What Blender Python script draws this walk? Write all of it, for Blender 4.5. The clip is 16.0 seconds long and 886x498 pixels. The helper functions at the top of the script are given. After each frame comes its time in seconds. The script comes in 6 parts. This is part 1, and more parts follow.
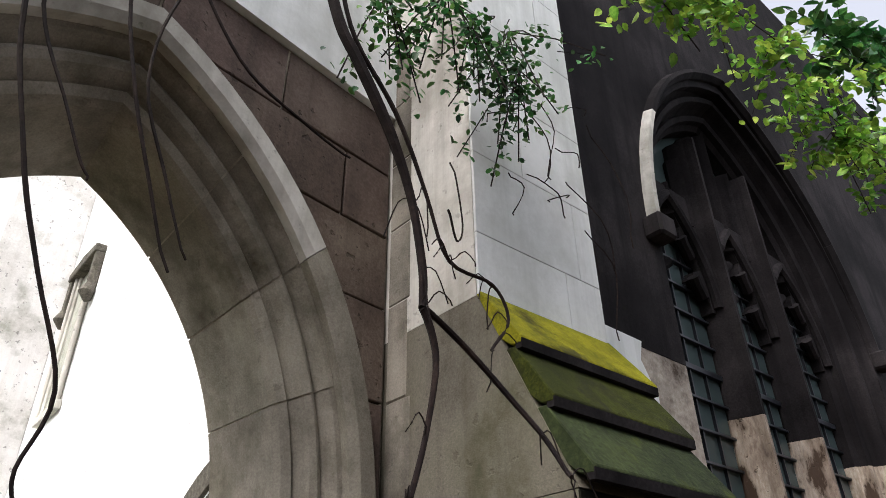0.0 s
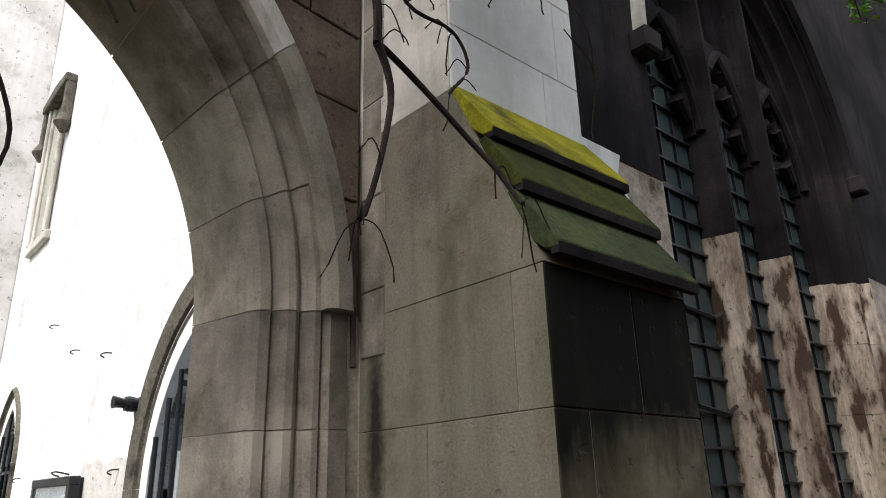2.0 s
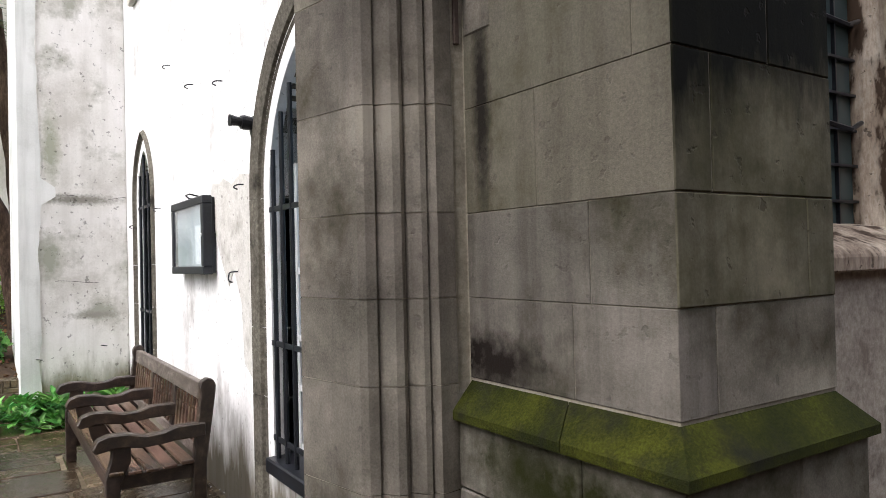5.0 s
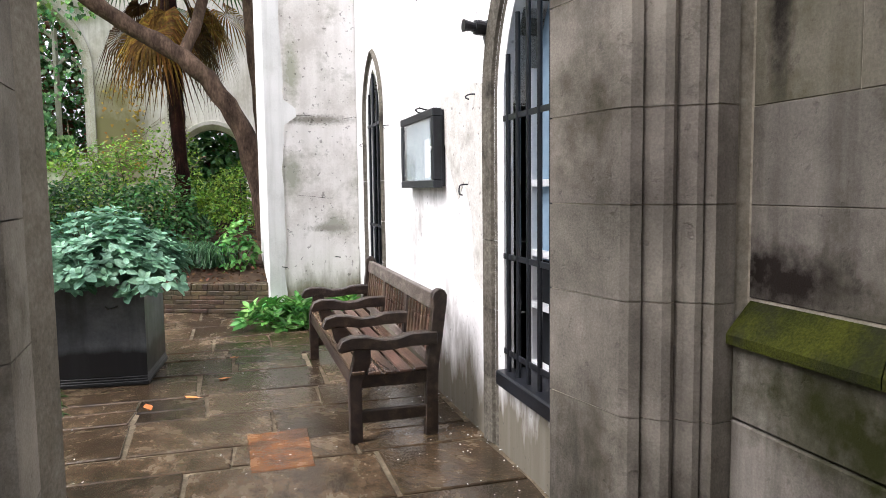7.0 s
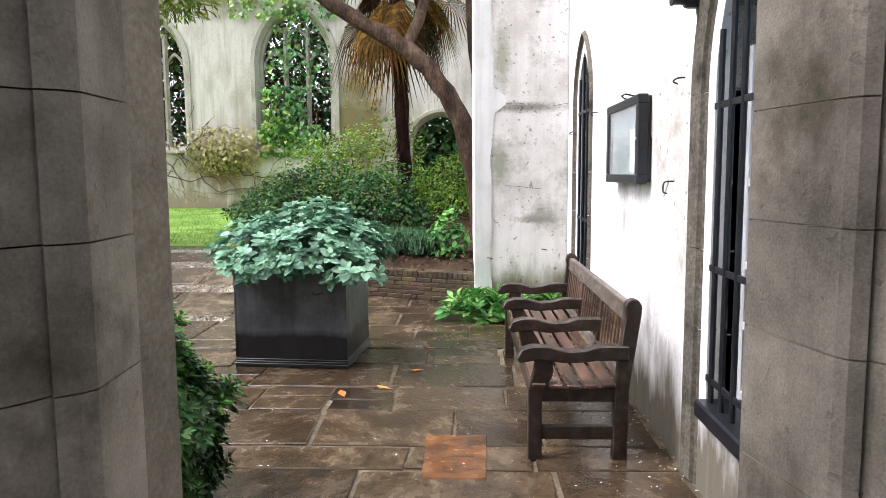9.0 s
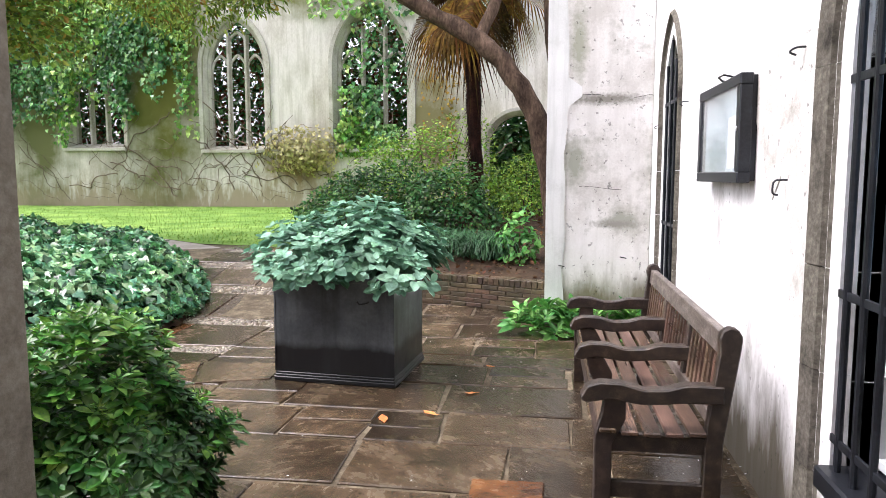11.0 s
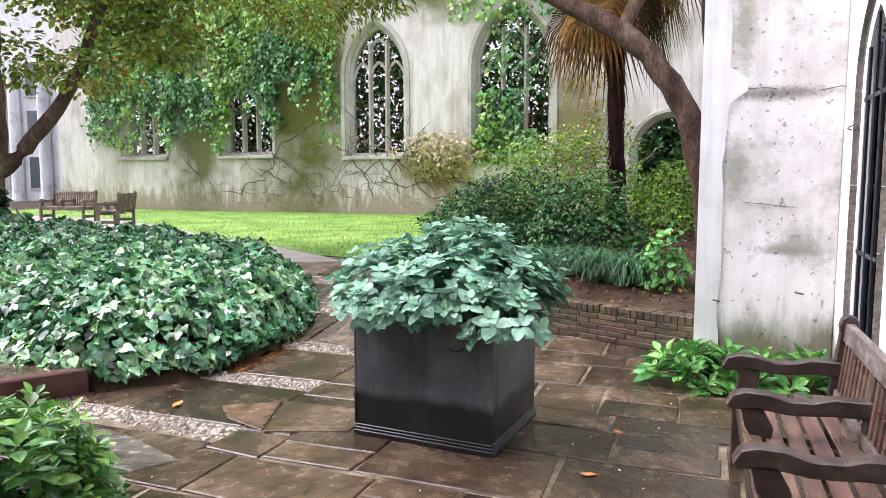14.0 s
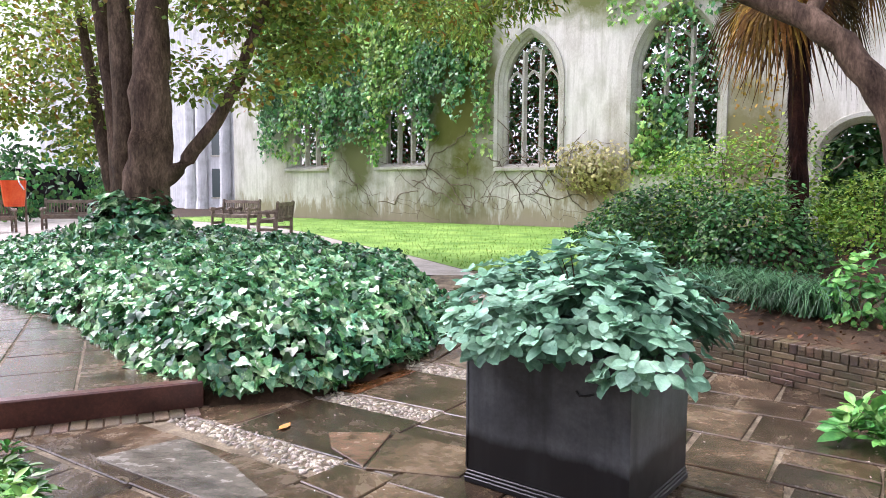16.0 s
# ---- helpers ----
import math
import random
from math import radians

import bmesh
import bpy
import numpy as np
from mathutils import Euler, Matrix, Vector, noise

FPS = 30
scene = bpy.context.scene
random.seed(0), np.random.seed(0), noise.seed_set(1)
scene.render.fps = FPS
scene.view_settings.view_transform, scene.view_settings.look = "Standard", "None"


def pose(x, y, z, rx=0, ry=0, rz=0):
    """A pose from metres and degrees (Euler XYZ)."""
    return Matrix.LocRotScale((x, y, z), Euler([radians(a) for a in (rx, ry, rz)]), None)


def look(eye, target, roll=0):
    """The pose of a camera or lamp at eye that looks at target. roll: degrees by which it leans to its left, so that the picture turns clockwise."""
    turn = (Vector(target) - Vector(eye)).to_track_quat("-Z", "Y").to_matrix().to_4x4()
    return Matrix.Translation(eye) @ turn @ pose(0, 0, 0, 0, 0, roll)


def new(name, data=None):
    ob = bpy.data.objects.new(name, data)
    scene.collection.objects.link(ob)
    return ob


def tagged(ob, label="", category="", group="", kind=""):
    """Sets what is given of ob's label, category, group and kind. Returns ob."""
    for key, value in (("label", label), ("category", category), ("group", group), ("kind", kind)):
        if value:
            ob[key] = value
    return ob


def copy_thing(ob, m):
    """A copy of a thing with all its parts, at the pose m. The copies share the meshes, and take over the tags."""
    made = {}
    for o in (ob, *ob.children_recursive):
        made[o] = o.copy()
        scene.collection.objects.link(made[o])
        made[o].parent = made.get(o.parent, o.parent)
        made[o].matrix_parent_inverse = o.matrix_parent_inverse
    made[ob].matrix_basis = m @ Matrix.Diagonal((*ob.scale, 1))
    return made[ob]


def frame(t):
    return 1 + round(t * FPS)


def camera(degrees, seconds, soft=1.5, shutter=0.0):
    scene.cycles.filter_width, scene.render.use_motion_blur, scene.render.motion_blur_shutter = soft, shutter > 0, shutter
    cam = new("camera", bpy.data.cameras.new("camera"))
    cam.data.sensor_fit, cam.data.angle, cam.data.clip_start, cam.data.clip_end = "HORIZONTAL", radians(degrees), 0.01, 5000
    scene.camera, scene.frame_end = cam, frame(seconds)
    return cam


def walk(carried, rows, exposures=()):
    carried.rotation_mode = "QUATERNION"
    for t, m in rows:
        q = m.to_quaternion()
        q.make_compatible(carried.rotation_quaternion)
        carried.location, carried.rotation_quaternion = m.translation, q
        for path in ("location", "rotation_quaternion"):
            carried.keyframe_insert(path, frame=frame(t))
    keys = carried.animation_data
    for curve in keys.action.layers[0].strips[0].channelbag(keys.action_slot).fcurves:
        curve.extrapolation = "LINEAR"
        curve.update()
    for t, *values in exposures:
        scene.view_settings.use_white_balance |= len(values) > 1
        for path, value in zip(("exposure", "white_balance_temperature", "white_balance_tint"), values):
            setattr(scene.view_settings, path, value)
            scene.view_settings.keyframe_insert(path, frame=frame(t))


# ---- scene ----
cam = camera(64.6, 16.0, soft=0.5)
PATH = [
    (0, (-1.555, -4.579, 2.153), (-0.434, -3.299, 3.204), -1.0),
    (0.5, (-1.535, -4.563, 2.112), (-0.349, -3.288, 3.094), -1.9),
    (1, (-1.529, -4.565, 2.065), (-0.313, -3.257, 2.965), -1.7),
    (1.5, (-1.496, -4.571, 2.022), (-0.257, -3.214, 2.812), -1.8),
    (2, (-1.466, -4.556, 1.981), (-0.204, -3.15, 2.639), -1.7),
    (2.5, (-1.465, -4.546, 1.926), (-0.201, -3.098, 2.479), -1.5),
    (3, (-1.45, -4.525, 1.87), (-0.205, -3.02, 2.298), -1.6),
    (3.5, (-1.435, -4.522, 1.83), (-0.216, -2.968, 2.143), -1.6),
    (3.7, (-1.426, -4.519, 1.81), (-0.218, -2.948, 2.08), -1.7),
    (5.8, (-1.468, -4.41, 1.603), (-0.503, -2.662, 1.481), -1.0),
    (6, (-1.474, -4.385, 1.599), (-0.558, -2.613, 1.445), -1.0),
    (6.5, (-1.491, -4.302, 1.589), (-0.714, -2.465, 1.434), -0.7),
    (7, (-1.513, -4.217, 1.58), (-0.94, -2.309, 1.406), -0.7),
    (7.5, (-1.482, -4.19, 1.603), (-1.161, -2.225, 1.419), -0.9),
    (8, (-1.393, -4.126, 1.638), (-1.295, -2.138, 1.441), -1.2),
    (8.5, (-1.274, -4.053, 1.65), (-1.305, -2.064, 1.445), -1.0),
    (8.7, (-1.249, -4.004, 1.655), (-1.293, -2.016, 1.441), -0.7),
    (10.8, (-1.109, -3.296, 1.625), (-1.369, -1.324, 1.417), -0.1),
    (11, (-1.101, -3.219, 1.621), (-1.389, -1.251, 1.412), 0.0),
    (11.5, (-1.086, -2.998, 1.653), (-1.439, -1.041, 1.441), -0.1),
    (11.6, (-1.082, -2.969, 1.663), (-1.445, -1.014, 1.454), -0.1),
    (12, (-1.079, -2.821, 1.672), (-1.479, -0.873, 1.461), -0.2),
    (12.5, (-1.056, -2.64, 1.685), (-1.506, -0.702, 1.482), -0.2),
    (13, (-1.034, -2.466, 1.695), (-1.57, -0.549, 1.504), -0.2),
    (13.5, (-1.046, -2.297, 1.692), (-1.665, -0.405, 1.501), 0.0),
    (14, (-1.073, -2.109, 1.698), (-1.761, -0.241, 1.502), -0.0),
    (14.5, (-1.105, -1.927, 1.716), (-1.856, -0.083, 1.527), 0.0),
    (15, (-1.141, -1.752, 1.668), (-1.969, 0.06, 1.49), 0.1),
    (15.5, (-1.149, -1.575, 1.675), (-2.118, 0.167, 1.507), 0.2),
    (16, (-1.183, -1.41, 1.673), (-2.266, 0.263, 1.51), 0.4),
]
walk(cam, [(t, look(eye, target, roll)) for t, eye, target, roll in PATH], exposures=[(0, 1.36, 6400, 14), (3, 1.02, 6400, 13), (6, 1.24, 6300, 16), (9, 1.42, 6250, 18), (12, 1.58, 6200, 22), (16, 1.62, 5980, 27)])

# ---- light ----
SUN_AZ, SUN_EL = 264.0, 55.0
world = bpy.data.worlds.new("world")
scene.world = world
world.use_nodes = True
wn, wl = world.node_tree.nodes, world.node_tree.links
bg = wn["Background"]
sky = wn.new("ShaderNodeTexSky")
sky.sky_type, sky.sun_disc = "NISHITA", False
sky.sun_elevation, sky.sun_rotation = radians(SUN_EL), radians(SUN_AZ)
sky.air_density, sky.dust_density, sky.ozone_density = 1.0, 4.0, 1.0
pale = wn.new("ShaderNodeHueSaturation")
pale.inputs["Saturation"].default_value = 0.28
wl.new(sky.outputs[0], pale.inputs["Color"])
wl.new(pale.outputs[0], bg.inputs[0])
bg.inputs[1].default_value = 0.15
sun = new("sun", bpy.data.lights.new("sun", "SUN"))
sun.data.energy, sun.data.angle, sun.data.color = 1.2, radians(40), (1.0, 0.96, 0.9)
_a, _e = radians(SUN_AZ), radians(SUN_EL)
sun.matrix_world = look((0, 0, 30), (-math.sin(_a) * math.cos(_e) * 10, -math.cos(_a) * math.cos(_e) * 10, 30 - math.sin(_e) * 10))
tagged(sun, kind="structure")


# ---- helpers of this scene ----
def part(name, bm, material, parent=None, label="", smooth=False):
    me = bm if isinstance(bm, bpy.types.Mesh) else bpy.data.meshes.new(name)
    if me is not bm:
        bm.normal_update()
        bm.to_mesh(me)
        bm.free()
    if material and not me.materials:
        me.materials.append(material)
    if smooth:
        me.polygons.foreach_set("use_smooth", [True] * len(me.polygons))
    ob = new(name, me)
    if parent:
        ob.parent = parent
    if label:
        ob["label"] = label
    return ob


def thing(name, label, category, m=None, group="", kind=""):
    ob = new(name)
    ob.empty_display_size = 0.1
    if m is not None:
        ob.matrix_world = m
    return tagged(ob, label, category, group, kind)


def bm_join(*bms):
    out = bmesh.new()
    for b in bms:
        me = bpy.data.meshes.new("tmp")
        b.to_mesh(me)
        b.free()
        out.from_mesh(me)
        bpy.data.meshes.remove(me)
    return out


def box(x0, x1, y0, y1, z0, z1, bevel=0.0, seg=1):
    bm = bmesh.new()
    bmesh.ops.create_cube(bm, size=1)
    for v in bm.verts:
        v.co = ((x0 + x1) / 2 + v.co.x * (x1 - x0), (y0 + y1) / 2 + v.co.y * (y1 - y0), (z0 + z1) / 2 + v.co.z * (z1 - z0))
    if bevel:
        bmesh.ops.bevel(bm, geom=bm.edges[:], offset=bevel, segments=seg, affect="EDGES")
    return bm


def prism(outline, a, b, axis="y", bevel=0.0):
    """An outline in two coordinates, extruded from a to b along the axis."""
    put = {"y": lambda p, d: (p[0], d, p[1]), "x": lambda p, d: (d, p[0], p[1]), "z": lambda p, d: (p[0], p[1], d)}[axis]
    bm = bmesh.new()
    lo, hi = [bm.verts.new(put(p, a)) for p in outline], [bm.verts.new(put(p, b)) for p in outline]
    n = len(outline)
    bm.faces.new(lo), bm.faces.new(hi[::-1])
    for i in range(n):
        bm.faces.new((lo[i], hi[i], hi[(i + 1) % n], lo[(i + 1) % n]))
    bmesh.ops.recalc_face_normals(bm, faces=bm.faces[:])
    if bevel:
        bmesh.ops.bevel(bm, geom=bm.edges[:], offset=bevel, segments=1, affect="EDGES")
    bmesh.ops.triangulate(bm, faces=[f for f in bm.faces if len(f.verts) > 4])
    return bm


def tube(points, radii, sides=8, rough=0.0, caps=True):
    """A tapered tube along points."""
    bm = bmesh.new()
    pts = [Vector(p) for p in points]
    if not hasattr(radii, "__len__"):
        radii = [radii] * len(pts)
    rings, ref = [], Vector((0.31, 0.17, 0.93))
    for i, p in enumerate(pts):
        d = (pts[min(i + 1, len(pts) - 1)] - pts[max(i - 1, 0)]).normalized()
        u = d.cross(ref if abs(d.dot(ref)) < 0.95 else Vector((1, 0, 0))).normalized()
        w = d.cross(u)
        ring = []
        for k in range(sides):
            a = 2 * math.pi * k / sides
            q = p + (u * math.cos(a) + w * math.sin(a)) * radii[i]
            if rough:
                q += (q - p) * rough * noise.noise(q * 4.0)
            ring.append(bm.verts.new(q))
        rings.append(ring)
    for r0, r1 in zip(rings, rings[1:]):
        for k in range(sides):
            bm.faces.new((r0[k], r0[(k + 1) % sides], r1[(k + 1) % sides], r1[k]))
    if caps:
        bm.faces.new(rings[0][::-1]), bm.faces.new(rings[-1])
    bmesh.ops.recalc_face_normals(bm, faces=bm.faces[:])
    return bm


def wobble(points, amount, steps=4, seed=0.0):
    """Points of a bent line, with more between them."""
    out = []
    pts = [Vector(p) for p in points]
    for i in range(len(pts) - 1):
        p0, p1, p2, p3 = pts[max(i - 1, 0)], pts[i], pts[i + 1], pts[min(i + 2, len(pts) - 1)]
        for k in range(steps):
            t = k / steps
            q = 0.5 * (2 * p1 + (p2 - p0) * t + (2 * p0 - 5 * p1 + 4 * p2 - p3) * t * t + (3 * p1 - p0 - 3 * p2 + p3) * t**3)
            if i or k:
                q = q + noise.noise_vector(q * 3.1 + Vector((seed, 0, 0))) * amount
            out.append(q)
    return out + [pts[-1]]


LEAVES = {
    "oval": [(0, 0, 0), (0.2, 0.12, 0.05), (0.31, 0.38, 0.06), (0.24, 0.7, 0.03), (0, 1, -0.1), (-0.24, 0.7, 0.03), (-0.31, 0.38, 0.06), (-0.2, 0.12, 0.05)],
    "ivy": [(0, 0.0, 0), (0.33, -0.1, 0.02), (0.47, 0.14, 0.04), (0.37, 0.4, 0.05), (0.22, 0.62, 0.03), (0, 1, -0.08), (-0.22, 0.62, 0.03), (-0.37, 0.4, 0.05), (-0.47, 0.14, 0.04), (-0.33, -0.1, 0.02)],
    "long": [(0, 0, 0), (0.12, 0.3, 0.03), (0.13, 0.65, 0.0), (0, 1, -0.12), (-0.13, 0.65, 0.0), (-0.12, 0.3, 0.03)],
}


def leaves(name, centres, normals, sizes, material, parent=None, shape="oval", tips=None, spread=0.6, rng=None, label=""):
    """Many single leaves, each a bent blade of four triangles, in one mesh."""
    rng = rng or np.random.default_rng(1)
    c, n, s = np.asarray(centres, float), np.asarray(normals, float), np.asarray(sizes, float)
    k = len(c)
    n = n + rng.normal(0, spread, (k, 3))
    n /= np.linalg.norm(n, axis=1, keepdims=True) + 1e-9
    t = rng.normal(0, 1, (k, 3)) if tips is None else np.asarray(tips, float) + rng.normal(0, 0.35, (k, 3))
    t -= n * (t * n).sum(1, keepdims=True)
    t /= np.linalg.norm(t, axis=1, keepdims=True) + 1e-9
    b = np.cross(t, n)
    sh = np.array(LEAVES[shape])
    v = c[:, None] + s[:, None, None] * (sh[None, :, 0:1] * b[:, None] + (sh[None, :, 1:2] - 0.35) * t[:, None] + sh[None, :, 2:3] * n[:, None])
    q = len(sh)
    base = (np.arange(k) * q)[:, None, None]
    f = (np.array([[0, i, i + 1] for i in range(1, q - 1)])[None] + base).reshape(-1, 3)
    me = bpy.data.meshes.new(name)
    me.from_pydata(v.reshape(-1, 3).tolist(), [], f.tolist())
    me.polygons.foreach_set("use_smooth", [True] * len(me.polygons))
    return part(name, me, material, parent, label)


def arch_curve(half, rise, n=14):
    """A pointed arch's right half, from the springing to the apex: offsets from the middle, and heights."""
    r = (half * half + rise * rise) / (2 * half)
    top = math.atan2(rise, r - half) if r > half else math.atan2(rise, r - half)
    return [(half - r + r * math.cos(top * i / n), r * math.sin(top * i / n)) for i in range(n + 1)]


def arched(xl, xr, z0, spring, rise, n=14):
    """The outline of a pointed opening, from its lower left corner up, over and down."""
    mid, half = (xl + xr) / 2, (xr - xl) / 2
    right = [(mid + dx, spring + dz) for dx, dz in arch_curve(half, rise, n)]
    left = [(2 * mid - x, z) for x, z in right]
    return [(xl, z0)] + left + right[-2::-1] + [(xr, z0)]


def wall_holes(x0, x1, z0, z1, holes, a, b, axis="y"):
    """A wall with pointed openings that go through it: holes of (left, right, sill, springing, rise)."""
    bms, at = [], x0
    for xl, xr, sill, spring, rise in sorted(holes):
        if xl > at:
            bms.append(prism([(at, z0), (xl, z0), (xl, z1), (at, z1)], a, b, axis))
        if sill > z0:
            bms.append(prism([(xl, z0), (xr, z0), (xr, sill), (xl, sill)], a, b, axis))
        o = arched(xl, xr, sill, spring, rise)[1:-1]
        bms.append(prism(o + [(xr, z1), (xl, z1)], a, b, axis))
        at = xr
    if at < x1:
        bms.append(prism([(at, z0), (x1, z0), (x1, z1), (at, z1)], a, b, axis))
    return bm_join(*bms)


def sweep(path, profile, closed=True):
    """A profile of (outward, depth) carried along a path of (point, outward direction, depth direction)."""
    bm = bmesh.new()
    rings = [[bm.verts.new(Vector(p) + Vector(u) * o + Vector(w) * d) for o, d in profile] for p, u, w in path]
    n = len(profile)
    for r0, r1 in zip(rings, rings[1:]):
        for k in range(n if closed else n - 1):
            bm.faces.new((r0[k], r0[(k + 1) % n], r1[(k + 1) % n], r1[k]))
    if closed:
        bm.faces.new(rings[0][::-1]), bm.faces.new(rings[-1])
    bmesh.ops.recalc_face_normals(bm, faces=bm.faces[:])
    bmesh.ops.triangulate(bm, faces=[f for f in bm.faces if len(f.verts) > 4])
    return bm


# ---- materials ----
def srgb(h):
    v = [int(h[i:i + 2], 16) / 255 for i in (0, 2, 4)]
    return tuple(c / 12.92 if c <= 0.04045 else ((c + 0.055) / 1.055) ** 2.4 for c in v) + (1,)


def material(name, tones, rough=0.8, grain=30.0, blotch=1.6, bump=0.3, metal=0.0, vary=0.15, stain=None, stain_at=(0.5, 0.62),
             stain_scale=0.9, stretch=(1, 1, 1), rough_to=None, island=False, trans=0.0, spec=None, wash=None, fine_share=0.42,
             pits=0.0, streak=None, spots=()):
    """Colour from two scales of noise over the tones, a stain of its own shape, fine relief; pieces differ by their random number."""
    m = bpy.data.materials.new(name)
    m.use_nodes = True
    nt = m.node_tree
    N, L = nt.nodes, nt.links
    bs = N["Principled BSDF"]
    geo = N.new("ShaderNodeNewGeometry")
    mp = N.new("ShaderNodeMapping")
    mp.inputs["Scale"].default_value = stretch
    L.new(geo.outputs["Position"], mp.inputs[0])

    def noise_of(scale, detail, rough_=0.6, src=None):
        n = N.new("ShaderNodeTexNoise")
        n.inputs["Scale"].default_value, n.inputs["Detail"].default_value, n.inputs["Roughness"].default_value = scale, detail, rough_
        L.new(src or mp.outputs[0], n.inputs["Vector"])
        return n

    big, fine = noise_of(blotch, 6), noise_of(grain, 4, 0.7)
    mix = N.new("ShaderNodeMix")
    mix.inputs[0].default_value = fine_share
    L.new(big.outputs["Fac"], mix.inputs[2]), L.new(fine.outputs["Fac"], mix.inputs[3])
    ramp = N.new("ShaderNodeValToRGB")
    els = ramp.color_ramp.elements
    while len(els) < len(tones):
        els.new(0.5)
    for i, (e, c) in enumerate(zip(els, tones)):
        e.position, e.color = 0.36 + 0.28 * i / max(1, len(tones) - 1), c
    L.new(mix.outputs[0], ramp.inputs[0])
    colour = ramp.outputs[0]
    if vary:
        rnd = geo.outputs["Random Per Island"] if island else N.new("ShaderNodeObjectInfo").outputs["Random"]
        hsv = N.new("ShaderNodeHueSaturation")
        mr = N.new("ShaderNodeMapRange")
        mr.inputs[3].default_value, mr.inputs[4].default_value = 1 - vary, 1 + vary
        L.new(rnd, mr.inputs[0]), L.new(mr.outputs[0], hsv.inputs["Value"])
        wn2 = N.new("ShaderNodeTexWhiteNoise")
        wn2.noise_dimensions = "1D"
        L.new(rnd, wn2.inputs["W"])
        mh = N.new("ShaderNodeMapRange")
        mh.inputs[3].default_value, mh.inputs[4].default_value = 0.5 - 0.06 * vary, 0.5 + 0.06 * vary
        L.new(wn2.outputs["Value"], mh.inputs[0]), L.new(mh.outputs[0], hsv.inputs["Hue"])
        L.new(colour, hsv.inputs["Color"])
        colour = hsv.outputs[0]
    if stain:
        sn = noise_of(stain_scale, 8, 0.65)
        sr = N.new("ShaderNodeMapRange")
        sr.inputs[1].default_value, sr.inputs[2].default_value = stain_at
        L.new(sn.outputs["Fac"], sr.inputs[0])
        sm = N.new("ShaderNodeMix")
        sm.data_type = "RGBA"
        L.new(sr.outputs[0], sm.inputs[0]), L.new(colour, sm.inputs[6])
        sm.inputs[7].default_value = stain
        colour = sm.outputs[2]
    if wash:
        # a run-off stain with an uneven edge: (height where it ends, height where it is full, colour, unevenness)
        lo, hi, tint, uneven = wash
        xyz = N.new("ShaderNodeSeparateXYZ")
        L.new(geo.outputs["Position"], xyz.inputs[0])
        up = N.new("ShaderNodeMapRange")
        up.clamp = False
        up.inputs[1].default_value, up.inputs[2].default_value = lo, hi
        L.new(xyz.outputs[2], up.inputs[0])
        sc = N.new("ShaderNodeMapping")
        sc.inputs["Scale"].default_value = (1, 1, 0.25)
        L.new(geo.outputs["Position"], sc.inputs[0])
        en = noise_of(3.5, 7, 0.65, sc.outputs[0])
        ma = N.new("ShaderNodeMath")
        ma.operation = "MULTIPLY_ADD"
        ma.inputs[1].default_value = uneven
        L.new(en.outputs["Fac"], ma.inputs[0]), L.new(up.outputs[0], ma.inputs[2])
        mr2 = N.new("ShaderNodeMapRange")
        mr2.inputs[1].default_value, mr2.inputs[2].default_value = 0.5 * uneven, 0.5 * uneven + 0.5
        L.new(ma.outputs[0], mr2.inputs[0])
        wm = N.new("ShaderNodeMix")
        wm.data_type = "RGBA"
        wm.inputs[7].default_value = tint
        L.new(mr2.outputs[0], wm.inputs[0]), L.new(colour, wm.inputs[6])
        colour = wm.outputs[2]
    def tinted(fac, tint, src):
        tm = N.new("ShaderNodeMix")
        tm.data_type = "RGBA"
        tm.inputs[7].default_value = tint
        L.new(fac, tm.inputs[0]), L.new(src, tm.inputs[6])
        return tm.outputs[2]

    def ranged(src, a, b, top=1.0):
        rg_ = N.new("ShaderNodeMapRange")
        rg_.inputs[1].default_value, rg_.inputs[2].default_value, rg_.inputs[4].default_value = a, b, top
        L.new(src, rg_.inputs[0])
        return rg_.outputs[0]

    if streak:
        # run-down marks: (colour, strength)
        sk = N.new("ShaderNodeMapping")
        sk.inputs["Scale"].default_value = (7, 7, 0.45)
        L.new(geo.outputs["Position"], sk.inputs[0])
        colour = tinted(ranged(noise_of(1.0, 6, 0.62, sk.outputs[0]).outputs["Fac"], 0.47, 0.68, streak[1]), streak[0], colour)
    for middle, radii, tint, uneven in spots:
        # one stain or shadow patch with a ragged outline: (middle, radii, colour, raggedness)
        sub, mul, ln_ = N.new("ShaderNodeVectorMath"), N.new("ShaderNodeVectorMath"), N.new("ShaderNodeVectorMath")
        sub.operation, mul.operation, ln_.operation = "SUBTRACT", "MULTIPLY", "LENGTH"
        sub.inputs[1].default_value, mul.inputs[1].default_value = middle, [1 / q for q in radii]
        L.new(geo.outputs["Position"], sub.inputs[0]), L.new(sub.outputs[0], mul.inputs[0]), L.new(mul.outputs[0], ln_.inputs[0])
        far_ = N.new("ShaderNodeMath")
        far_.operation = "MULTIPLY_ADD"
        far_.inputs[1].default_value = uneven
        L.new(noise_of(2.2 / min(radii), 7, 0.62, geo.outputs["Position"]).outputs["Fac"], far_.inputs[0]), L.new(ln_.outputs["Value"], far_.inputs[2])
        colour = tinted(ranged(far_.outputs[0], 1.1 + 0.5 * uneven, 0.3 + 0.5 * uneven), tint, colour)
    pit = None
    if pits:
        pit = ranged(noise_of(19.0, 3, 0.55, geo.outputs["Position"]).outputs["Fac"], 0.64, 0.7, pits)
        colour = tinted(pit, srgb("2a2620"), colour)
    L.new(colour, bs.inputs["Base Color"])
